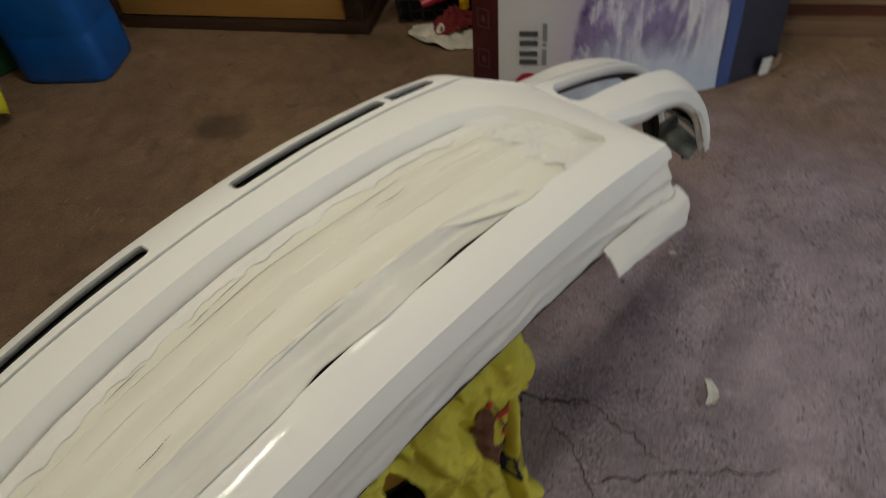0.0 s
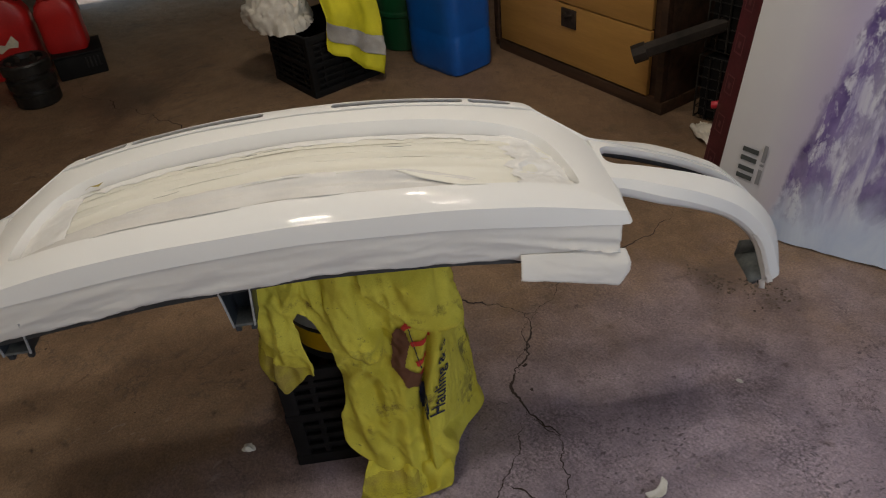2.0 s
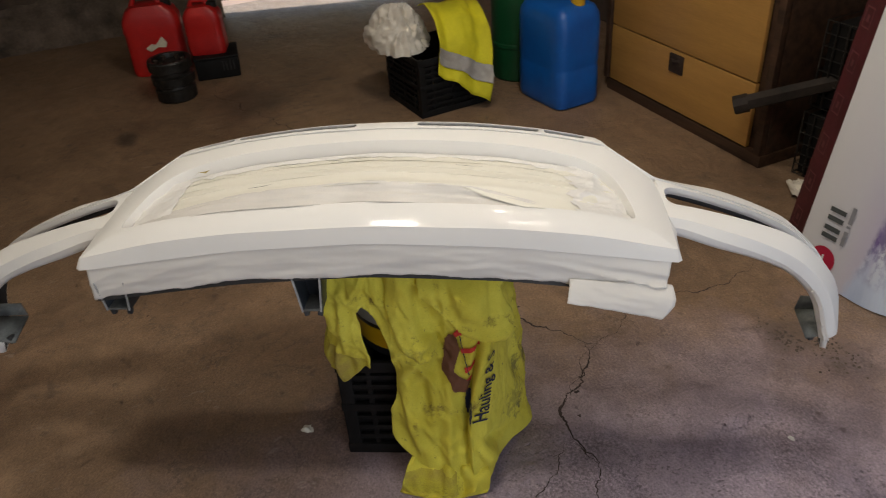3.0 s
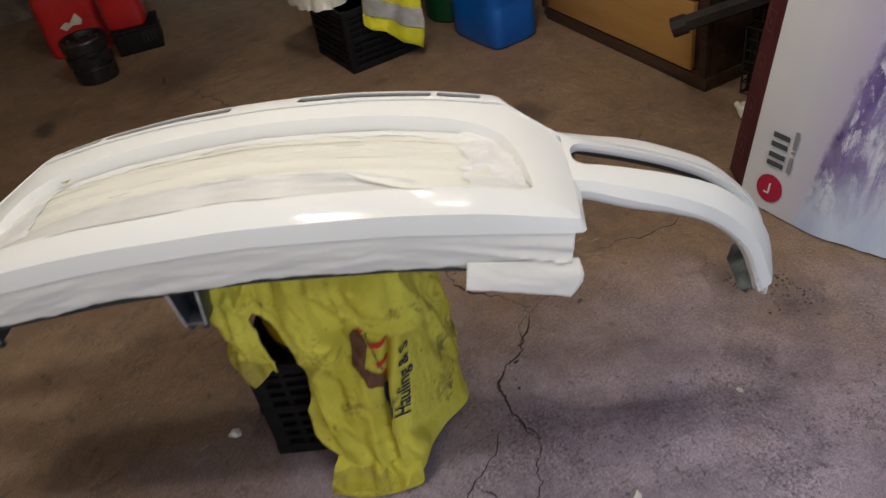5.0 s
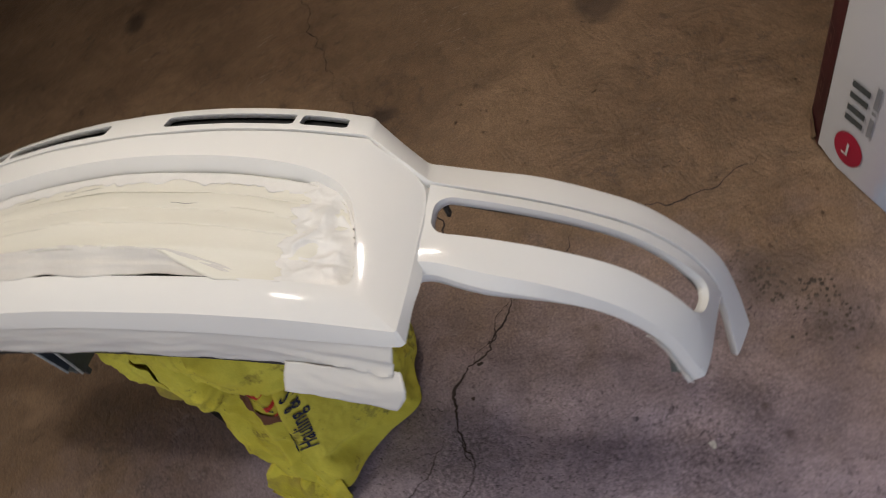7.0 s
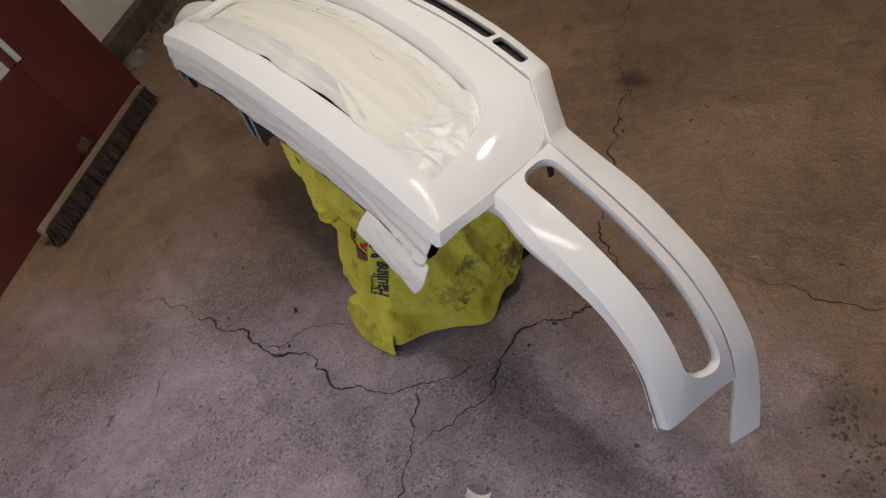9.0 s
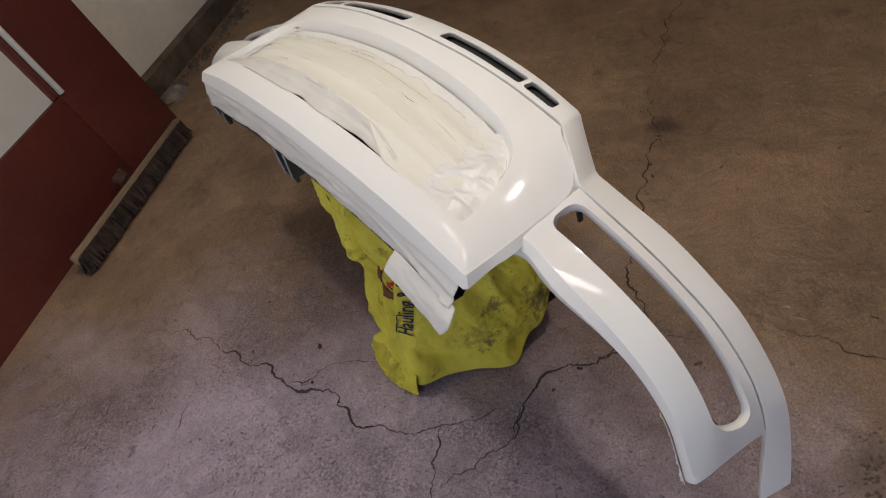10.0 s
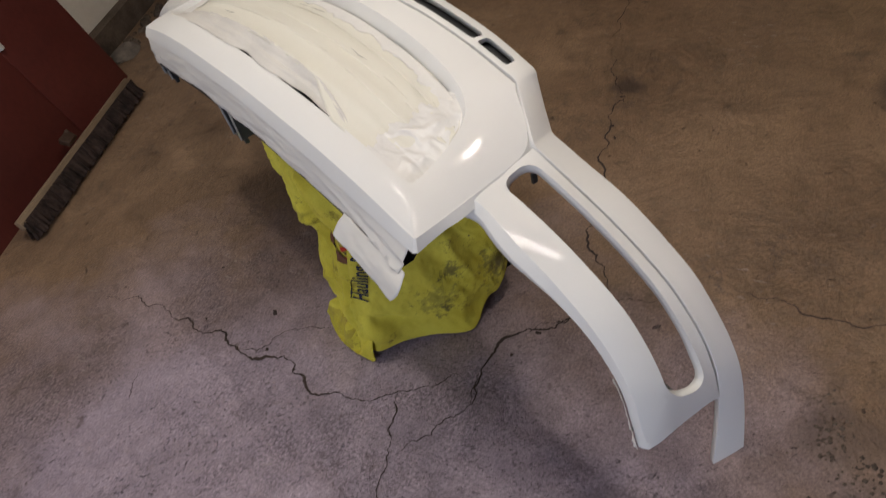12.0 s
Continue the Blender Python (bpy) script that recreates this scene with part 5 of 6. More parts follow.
shirt = thing("shirt", "dirty hi-vis yellow shirt with dark print draped over the bucket", "shirt", STAND)
cloth_mesh = drape()
cloth = part("cloth", cloth_mesh, hi_vis, shirt)
thick = cloth.modifiers.new("thick", "SOLIDIFY")
thick.thickness, thick.offset = 0.0022, -1
hem_roll = part("hem_roll", foot_roll(), hi_vis, shirt, "grimy hem bunched on the floor")
thick = hem_roll.modifiers.new("thick", "SOLIDIFY")
thick.thickness, thick.offset = 0.0022, -1
tree = BVHTree.FromPolygons([v.co.copy() for v in cloth_mesh.vertices], [tuple(p.vertices) for p in cloth_mesh.polygons])


def onto_cloth(name, points, faces, material, way, label="", lift=0.0035):
    """Lays a flat shape on the shirt: points are (side, height) seen along way, each pushed on to the cloth."""
    way = Vector(way).normalized()
    side = Vector((-way.y, way.x, 0)) * -1
    verts, keep = [], []
    for s, z in points:
        start = side * s + Vector((0, 0, z)) - way * 1.0
        hit, nrm, _, _ = tree.ray_cast(start, way)
        if hit is None:
            verts.append(side * s + Vector((0, 0, z)))
            keep.append(False)
        else:
            verts.append(hit - way * lift)
            keep.append(True)
    faces = [f for f in faces if all(keep[i] for i in f)]
    me = mesh_of(name, verts, faces, 0)
    me.shade_smooth()
    return part(name, me, material, shirt, label)


def patch(outline, step=0.005):
    """Small squares that fill an outline of (side, height)."""
    xs, ys = [p[0] for p in outline], [p[1] for p in outline]
    points, faces, index = [], [], {}
    for i in range(int((max(xs) - min(xs)) / step) + 2):
        for j in range(int((max(ys) - min(ys)) / step) + 2):
            x, y = min(xs) + i * step, min(ys) + j * step
            if within(x + step / 2, y + step / 2, outline):
                f = []
                for a, b in ((0, 0), (1, 0), (1, 1), (0, 1)):
                    if (i + a, j + b) not in index:
                        index[(i + a, j + b)] = len(points)
                        points.append((x + a * step, y + b * step))
                    f.append(index[(i + a, j + b)])
                faces.append(tuple(f))
    return points, faces


FRONT = (0, 1, 0)
for outline, ink, words in (
        ([(0.125, 0.389), (0.134, 0.400), (0.147, 0.404), (0.154, 0.367), (0.147, 0.341), (0.139, 0.315), (0.159, 0.296), (0.173, 0.283), (0.163, 0.245), (0.140, 0.256), (0.131, 0.283), (0.114, 0.307), (0.114, 0.321), (0.120, 0.345), (0.119, 0.354)], print_brown, "brown printed shape"),
        ([(0.141, 0.406), (0.159, 0.421), (0.173, 0.410), (0.163, 0.402), (0.146, 0.399)], print_red, "red printed shape"),
        ([(0.155, 0.370), (0.193, 0.379), (0.193, 0.369), (0.157, 0.359)], print_red, "red printed bar"),
        ([(0.161, 0.323), (0.182, 0.327), (0.180, 0.316), (0.163, 0.309)], print_red, "red printed bar"),
        ([(0.164, 0.289), (0.175, 0.292), (0.172, 0.277)], print_red, "red printed bar"),
        ([(0.1545, 0.400), (0.1565, 0.400), (0.171, 0.300), (0.169, 0.300)], print_navy, "thin dark printed line"),
        ([(0.160, 0.253), (0.168, 0.255), (0.173, 0.227), (0.172, 0.202), (0.168, 0.184), (0.160, 0.186), (0.158, 0.209)], print_navy, "dark blue printed shape")):
    onto_cloth("print_shape", *patch(outline, 0.002 if len(outline) > 4 else 0.001), ink, FRONT, words)


def shirt_words(text, size, foot, head, way):
    cu = bpy.data.curves.new("words", "FONT")
    cu.body, cu.size, cu.resolution_u, cu.offset = text, size, 3, 0.0004
    tmp = bpy.data.objects.new("words", cu)
    scene.collection.objects.link(tmp)
    me = tmp.to_mesh()
    bm = bmesh.new()
    bm.from_mesh(me)
    tmp.to_mesh_clear()
    bpy.data.objects.remove(tmp)
    bmesh.ops.triangulate(bm, faces=bm.faces)
    for _ in range(2):
        bmesh.ops.subdivide_edges(bm, edges=[e for e in bm.edges if e.calc_length() > 0.006], cuts=1)
        bmesh.ops.triangulate(bm, faces=bm.faces)
    bm.verts.index_update()
    coords, faces = [tuple(v.co) for v in bm.verts], [tuple(v.index for v in f.verts) for f in bm.faces]
    bm.free()
    foot, head = Vector(foot), Vector(head)
    up = (head - foot).normalized()
    way = Vector(way).normalized()
    across = up.cross(way).normalized()
    way = across.cross(up)
    flat = [foot + up * x + across * (y * 1.40 - size * 0.4) for x, y, z in coords]
    # the printed line follows the cloth's broad curve, not its small folds
    a, depth, ok = [], [], []
    for p in flat:
        hit = tree.ray_cast(p - way * 0.3, way)[0]
        u, v = (p - foot).dot(up) / 0.1, (p - foot).dot(across) / 0.02
        a.append((1, u, u * u, u ** 3, v, u * v))
        depth.append(0.0 if hit is None else (hit - p).dot(way))
        ok.append(hit is not None)
    a, depth, ok = np.array(a), np.array(depth), np.array(ok)
    curve = a @ np.linalg.lstsq(a[ok], depth[ok], rcond=None)[0]
    verts = [p + way * (min(c, d + 0.001) - 0.0035) for p, c, d in zip(flat, curve, depth)]
    me = mesh_of("lettering", verts, faces, 0)
    me.shade_smooth()
    part("lettering", me, print_navy, shirt, "dark blue printed words")


shirt_words("Hauling & S", 0.036, (0.2035, -0.001, 0.185), (0.2065, 0.057, 0.350), (-0.75, 0.62, -0.2))

# ---------------------------------------------------------------- the bumper cover
bumper = thing("bumper_cover", "freshly sprayed white car bumper cover, masked with tape, on the stand", "bumper", STAND)


def fn(xs, zs):
    """An even, smooth function of the distance from the middle."""
    full_x = [-x for x in reversed(xs[1:])] + list(xs)
    full_z = list(reversed(zs[1:])) + list(zs)
    dense = np.linspace(full_x[0], full_x[-1], 400)
    y = np.interp(dense, full_x, full_z)
    ker = np.hanning(61)
    ker /= ker.sum()
    y = np.convolve(np.pad(y, 30, mode="reflect", reflect_type="odd"), ker, "valid")
    return lambda x: float(np.interp(x, dense, y))


Z_CREASE = fn([0, 0.25, 0.40, 0.545], [0.665, 0.655, 0.638, 0.606])
Z_LIP = fn([0, 0.25, 0.40, 0.545], [0.634, 0.621, 0.602, 0.583])
Z_NEAR = fn([0, 0.25, 0.38, 0.485], [0.687, 0.673, 0.659, 0.635])
Z_FLAP = fn([0, 0.15, 0.28, 0.41, 0.48], [0.706, 0.694, 0.677, 0.647, 0.630])
Z_FAR = fn([0, 0.25, 0.37, 0.46], [0.703, 0.693, 0.679, 0.655])
Z_SEAM = fn([0, 0.2, 0.324, 0.452], [0.705, 0.698, 0.685, 0.661])
Z_TAPE = fn([0, 0.25, 0.40, 0.48], [0.677, 0.666, 0.648, 0.630])


def flexed(p):
    """The wings spring outward and sag; the far one hangs a little wider than the near one."""
    x, y, z = p
    far = abs(x) - 0.546
    if far > 0:
        u = min(1.2, (far + max(0.0, 0.61 - z)) / 0.70)
        near = 1 - min(1.0, max(0.0, (y - 0.10) / 0.15))
        x += math.copysign(0.0324 * u + 0.0015 * u**2 - 0.0134 * u**3 + near * (0.0151 * u**2 - 0.0159 * u), x)
        y += 0.0271 * u - 0.0466 * u**2
        held = min(1.0, max(0.0, (u - 0.52) / 0.42))
        sag = near * (0.0617 * u - 0.0127 * u**2) - 0.0485 * u - 0.021 * u**2 - 0.0095 * u**3
        held = held * held * (3 - 2 * held)
        z += sag * (1 - held) + 0.014 * held
    if x < -0.545:
        f = (-x - 0.545) / 0.35
        x -= 0.034 * f
        z -= 0.006 * f
    return (x, y, z)


def bridge(loops, closed=True):
    """Faces between loops of equal length."""
    n = len(loops[0])
    verts = [p for lp in loops for p in lp]
    faces = []
    for j in range(len(loops) - 1):
        for i in range(n if closed else n - 1):
            q = (i + 1) % n
            faces.append((j * n + i, j * n + q, (j + 1) * n + q, (j + 1) * n + i))
    return verts, faces


def skin(name, verts, faces, parent, sharp=28.0, label="", inner=None, thickness=0.0028):
    me = mesh_of(name, [flexed(p) for p in verts], faces, sharp)
    ob = part(name, me, paint, parent, label)
    me.materials.append(inner or back_plastic)
    s = ob.modifiers.new("thick", "SOLIDIFY")
    s.thickness, s.offset, s.material_offset = thickness, -1, 1
    return ob


def fascia():
    nb, nr = 60, 22
    near = [(x, 0.065, Z_NEAR(x)) for x in np.linspace(-0.470, 0.470, nb)]
    lip = [(x, 0.018, Z_CREASE(x)) for x in np.linspace(-0.545, 0.545, nb)]
    r_in = spline([(0.478, 0.066, 0.6360), (0.4825, 0.078, 0.6355), (0.474, 0.135, 0.643), (0.463, 0.185, 0.650), (0.448, 0.222, 0.656), (0.424, 0.245, 0.664)])
    r_out = spline([(0.5465, 0.020, 0.6055), (0.547, 0.07, 0.6070), (0.546, 0.15, 0.610), (0.5415, 0.234, 0.6145), (0.5125, 0.2715, 0.630), (0.4600, 0.3020, 0.657)])
    far = [(x, 0.29 - 0.25 * x * x, Z_FAR(x)) for x in np.linspace(0.40, -0.40, nb)]
    seam = [(x, 0.333 - 0.105 * x * x, Z_SEAM(x)) for x in np.linspace(0.450, -0.450, nb)]
    right_in = [tuple(r_in(s)) for s in np.linspace(0, 1, nr)]
    right_out = [tuple(r_out(s)) for s in np.linspace(0, 1, nr)]
    flip = lambda pts: [(-x, y, z) for x, y, z in reversed(pts)]
    hole = near + right_in + far + flip(right_in)
    outer = lip + right_out + seam + flip(right_out)
    kind = [0] * nb + [1] * nr + [2] * nb + [1] * nr
    # soft corners: ease the opening's outline, then take its inward direction from the eased line
    ring = np.array(hole)
    for turn in range(40):
        eased = ring * 0.5 + (np.roll(ring, 1, 0) + np.roll(ring, -1, 0)) * 0.25
        share = np.clip((ring[:, 1:2] - 0.10) / 0.06, 0, 1) if turn > 8 else 1.0
        ring = ring + (eased - ring) * share
    hole = [tuple(p) for p in ring]
    along = np.roll(ring, -2, 0) - np.roll(ring, 2, 0)
    inward = np.stack([-along[:, 1], along[:, 0]], -1)
    for _ in range(5):
        inward = inward * 0.5 + (np.roll(inward, 1, 0) + np.roll(inward, -1, 0)) * 0.25
    inward /= np.linalg.norm(inward, axis=1, keepdims=True)
    bulge = np.array([{0: 0.0028, 1: 0.0045, 2: 0.001}[k] for k in kind])
    for _ in range(60):
        bulge = bulge * 0.5 + (np.roll(bulge, 1) + np.roll(bulge, -1)) * 0.25
    loops = []
    # pocket wall, then the rim, the face, the lip band and its return
    for depth, inset in ((0.040, 0.0200), (0.030, 0.0170), (0.0012, 0.0006)):
        lp = []
        for (x, y, z), (ix, iy) in zip(hole, inward):
            k = 0.3 + 0.7 * min(1.0, max(0.0, (y - 0.07) / 0.08))
            lp.append((x + ix * inset * k, y + iy * inset * k, z - depth))
        loops.append(lp)
    for t in (0.0, 0.03, 0.25, 0.5, 0.75, 0.97, 1.0):
        lp = []
        for a, b, k in zip(hole, outer, bulge):
            p = Vector(a).lerp(Vector(b), t)
            p.z += float(k) * 4 * t * (1 - t)
            lp.append(tuple(p))
        loops.append(lp)

    def out_of(i, drop, push):
        x, y, z = outer[i]
        if kind[i] == 0:
            f = drop / 0.036
            return (x * (1 + 0.006 * f), y - push, z + (Z_LIP(x) - z) * f)
        if kind[i] == 1:
            k = min(1.0, max(0.0, (0.06 - y) / 0.05))
            flare = 0.12 * drop * math.exp(-((y - 0.095) / 0.022) ** 2)
            return (x + math.copysign(push * 0.6 + flare, x), y - push * k, z - drop * (0.42 + 0.22 * k))
        return (x, y + push * 0.2, z - drop * 0.5)
    for drop, push in ((0.0012, 0.0022), (0.012, 0.0065), (0.024, 0.0105), (0.0345, 0.0135), (0.036, 0.0125), (0.0375, 0.008)):
        loops.append([out_of(i, drop, push) for i in range(len(outer))])
    verts, faces = bridge(loops)
    skin("fascia", verts, faces, bumper, 17)


fascia()


def ribbon():
    """The slotted upper trim that runs on down both wings."""
    S = spline([(0.0, 0.3370, 0.7055), (0.10, 0.3360, 0.7035), (0.20, 0.3330, 0.6985), (0.324, 0.3260, 0.6855), (0.42, 0.3185, 0.6700), (0.447, 0.3155, 0.6645), (0.462, 0.3080, 0.6580), (0.500, 0.2850, 0.6395), (0.532, 0.2650, 0.6235), (0.547, 0.2575, 0.6170), (0.566, 0.2555, 0.6110), (0.612, 0.2525, 0.5985), (0.675, 0.2485, 0.5820), (0.750, 0.2445, 0.5590), (0.815, 0.241, 0.5300), (0.861, 0.239, 0.4850), (0.889, 0.237, 0.4180), (0.904, 0.233, 0.3300), (0.9170, 0.226, 0.2030)])
    E = spline([(0.0, 0.400, 0.6905), (0.10, 0.398, 0.6895), (0.20, 0.392, 0.6850), (0.324, 0.380, 0.6740), (0.415, 0.3675, 0.6600), (0.440, 0.3640, 0.6530), (0.452, 0.3570, 0.6420), (0.482, 0.3380, 0.6190), (0.511, 0.3205, 0.6000), (0.524, 0.3135, 0.5950), (0.545, 0.3105, 0.5915), (0.600, 0.3050, 0.5825), (0.677, 0.298, 0.5720), (0.753, 0.290, 0.5510), (0.816, 0.284, 0.5250), (0.862, 0.279, 0.4790), (0.896, 0.275, 0.4100), (0.920, 0.273, 0.3120), (0.9360, 0.271, 0.2240)])
    # columns: even steps, with the slot ends put in exactly
    def s_of(x):
        lo, hi = 0.0, 0.5
        for _ in range(40):
            mid = (lo + hi) / 2
            lo, hi = (mid, hi) if S(mid)[0] < x else (lo, mid)
        return lo
    slots = [(0.066, 0.3185), (0.3300, 0.412)]
    marks = []
    for a, b in slots:
        for x in (a, a + 0.004, a + 0.010, b - 0.010, b - 0.004, b):
            marks.append(s_of(x))
    base = list(np.linspace(0, 1, 110))
    cols = sorted([s for s in base if all(abs(s - m) > 0.003 for m in marks)] + marks)
    ws = [0.0, 0.03, 0.10, 0.20, 0.42, 0.66, 0.78, 0.88, 0.96, 1.0]
    full = [(-1, s) for s in reversed(cols[1:])] + [(1, s) for s in cols]

    def frame_at(sg, s):
        a, b = S(s), E(s)
        t = S(min(1, s + 0.004)) - S(max(0, s - 0.004))
        nrm = np.cross(t, b - a)
        nrm = nrm / np.linalg.norm(nrm)
        m = np.array([sg, 1, 1])
        return a * m, b * m, nrm * m

    grid, rows = [], []
    for sg, s in full:
        a, b, nrm = frame_at(sg, s)
        x = abs(a[0])
        col = []
        col.append(a - nrm * 0.012)
        for w in ws:
            ww = w
            for p, q in slots:
                if x < 0.43 and p - 1e-4 <= x <= q + 1e-4:
                    d = min(x - p, q - x)
                    r = 0.07 if d < 0.001 else 0.018 if d < 0.0055 else 0.0
                    if abs(w - 0.20) < 1e-6:
                        ww = w + r
                    if abs(w - 0.66) < 1e-6:
                        ww = w - r
            p3 = a + (b - a) * ww + nrm * (0.0030 if x < 0.43 else 0.0030 - 0.0018 * min(1, (x - 0.43) / 0.12)) * 4 * ww * (1 - ww)
            col.append(p3)
        skirt = 0.034 if x < 0.47 else 0.026
        crisp = min(1.0, max(0.0, (x - 0.45) / 0.1))
        col.append(b - nrm * (0.003 - 0.0012 * crisp) + (b - a) * (0.025 - 0.010 * crisp))
        col.append(b - nrm * (0.010 - 0.004 * crisp) + (b - a) * (0.045 - 0.022 * crisp))
        col.append(b - nrm * skirt + (b - a) * (0.06 - 0.015 * crisp))
        rows.append(col)
    k = len(rows[0])
    verts = [p for col in rows for p in col]
    faces, i_lo, i_hi = [], 1 + ws.index(0.20), 1 + ws.index(0.66)
    for i in range(len(rows) - 1):
        xa, xb = abs(rows[i][1][0]), abs(rows[i + 1][1][0])
        sa, sb = full[i][1], full[i + 1][1]
        xm = (xa + xb) / 2
        hole = xm < 0.43 and any(p < xm < q for p, q in slots)
        for j in range(k - 1):
            if hole and i_lo <= j < i_hi:
                continue
            faces.append((i * k + j, (i + 1) * k + j, (i + 1) * k + j + 1, i * k + j + 1))
        if hole:
            # slot walls going in
            for jj in (i_lo, i_hi):
                q = len(verts)
                for ii in (i, i + 1):
                    _, _, nrm = frame_at(*full[ii])
                    verts.append(rows[ii][jj] - nrm * 0.009)
                faces.append((i * k + jj, (i + 1) * k + jj, q + 1, q))
    for i in range(len(rows)):
        x = abs(rows[i][1][0])
        for p, q_ in slots:
            if x < 0.43 and (abs(x - p) < 1e-4 or abs(x - q_) < 1e-4):
                _, _, nrm = frame_at(*full[i])
                q = len(verts)
                for jj in range(i_lo, i_hi + 1):
                    verts.append(rows[i][jj] - nrm * 0.009)
                for jj in range(i_lo, i_hi):
                    faces.append((i * k + jj, i * k + jj + 1, q + jj - i_lo + 1, q + jj - i_lo))
    # close the two tips
    for i in (0, len(rows) - 1):
        faces.append(tuple(i * k + j for j in range(k)))
    ob = skin("upper_trim", verts, faces, bumper, 30, inner=back_plastic)
    # dark sheets added behind the four slots, standing for the shade inside
    for sg in (-1, 1):
        for p, q in slots:
            lo, hi = s_of(p - 0.012), s_of(q + 0.012)
            v, f = [], []
            for i in range(13):
                a, b, nrm = frame_at(sg, lo + (hi - lo) * i / 12)
                for w in (0.08, 0.42, 0.80):
                    v.append(a + (b - a) * w - nrm * (0.0115 if w != 0.42 else 0.013))
            for i in range(12):
                for j in (0, 1):
                    f.append((i * 3 + j, (i + 1) * 3 + j, (i + 1) * 3 + j + 1, i * 3 + j + 1))
            part("slot_shade", mesh_of("insert", v, f, 30), back_plastic, ob, "dark sheet added for the shade in the slot")


ribbon()


def wing(sg):
    """The side wing with its fog lamp opening."""
    c1 = spline([(0.546, 0.100, 0.6008), (0.600, 0.101, 0.588), (0.660, 0.100, 0.5655), (0.720, 0.100, 0.5395), (0.780, 0.100, 0.505), (0.820, 0.100, 0.467), (0.846, 0.100, 0.422), (0.861, 0.100, 0.362), (0.874, 0.103, 0.319)])
    c2 = spline([(0.546, 0.180, 0.608), (0.600, 0.175, 0.599), (0.655, 0.170, 0.586), (0.720, 0.163, 0.569), (0.785, 0.156, 0.546), (0.832, 0.152, 0.512), (0.864, 0.149, 0.468), (0.883, 0.147, 0.415), (0.893, 0.150, 0.332)])
    c3 = spline([(0.546, 0.232, 0.613), (0.602, 0.230, 0.603), (0.665, 0.227, 0.586), (0.735, 0.223, 0.564), (0.798, 0.219, 0.536), (0.843, 0.216, 0.500), (0.874, 0.214, 0.452), (0.893, 0.213, 0.395), (0.901, 0.214, 0.345)])
    c4 = spline([(0.545, 0.2540, 0.6145), (0.605, 0.2495, 0.5985), (0.675, 0.2455, 0.5805), (0.748, 0.2415, 0.5575), (0.813, 0.238, 0.5285), (0.858, 0.236, 0.4840), (0.884, 0.234, 0.4250), (0.897, 0.233, 0.3760), (0.904, 0.233, 0.3480)])
    keys = np.array([0.0, 0.52, 0.87, 1.0])

    def surf(s, w):
        p = [c(s) for c in (c1, c2, c3, c4)]
        # smooth across through the four lines
        out = np.zeros(3)
        for i in range(4):
            g = 1.0
            for j in range(4):
                if i != j:
                    g *= (w - keys[j]) / (keys[i] - keys[j])
            out = out + p[i] * g
        lin = np.array([np.interp(w, keys, [q[a] for q in p]) for a in range(3)])
        return 0.2 * out + 0.8 * lin

    def normal(s, w):
        a = surf(min(1, s + 0.01), w) - surf(max(0, s - 0.01), w)
        b = surf(s, min(1, w + 0.02)) - surf(s, max(0, w - 0.02))
        v = np.cross(a, b)
        return v / np.linalg.norm(v)

    def root_notch(s, w):
        # the lower edge arches up where it meets the face
        return float(np.interp(s, (0, 0.02, 0.04, 0.06, 0.08, 0.10, 0.13, 0.17, 0.22), (0.066, 0.086, 0.098, 0.098, 0.090, 0.074, 0.050, 0.022, 0))) * max(0.0, 1 - w / 0.42) ** 2

    h_s, h_w = (0.024, 0.865), (0.53, 0.885)
    rs, rw = 0.055, 0.15
    ns, nw = 56, 14
    outer, hole = [], []
    for i in range(ns):
        f = i / ns
        outer.append((f, 0.0))
        hole.append((f, 0.0))
    for i in range(nw):
        outer.append((1.0, i / nw))
        hole.append((1.0, i / nw))
    for i in range(ns):
        outer.append((1 - i / ns, 1.0))
        hole.append((1 - i / ns, 1.0))
    for i in range(nw):
        outer.append((0.0, 1 - i / nw))
        hole.append((0.0, 1 - i / nw))

    def rounded(f, g):
        s = h_s[0] + (h_s[1] - h_s[0]) * f
        low = h_w[0] - 0.055 * max(0.0, 1 - s / 0.55)
        w = low + (h_w[1] - low) * g
        r = rs if s < 0.5 else rs * 1.6
        es, ew = min(s - h_s[0], h_s[1] - s), min(w - low, h_w[1] - w)
        if es < r and ew < rw:
            a, b = (r - es) / r, (rw - ew) / rw
            m = max(a, b)
            ln = math.hypot(a, b)
            a, b = a * m / ln, b * m / ln
            s = h_s[0] + r - a * r if s < 0.5 else h_s[1] - r + a * r
            w = low + rw - b * rw if w < (low + h_w[1]) / 2 else h_w[1] - rw + b * rw
        return s, w
    hole = [rounded(*p) for p in hole]
    outer = [(s * (0.992 - 0.032 * w), w) for s, w in outer]
    loops = []
    flip = np.array([sg, 1, 1])
    for depth, inset in ((0.014, 0.016), (0.006, 0.006), (0.0015, 0.0015)):
        lp = []
        for (s, w), in zip(hole):
            mid_s, mid_w = sum(h_s) / 2, sum(h_w) / 2
            s2 = s + (0.012 * inset / 0.05 if s < h_s[0] + 0.03 else -0.012 * inset / 0.05 if s > h_s[1] - 0.03 else 0)
            w2 = w + (inset if w < mid_w else -inset) * 0.6
            lp.append((surf(s2, w2) - normal(s, w) * depth) * flip)
        loops.append(lp)
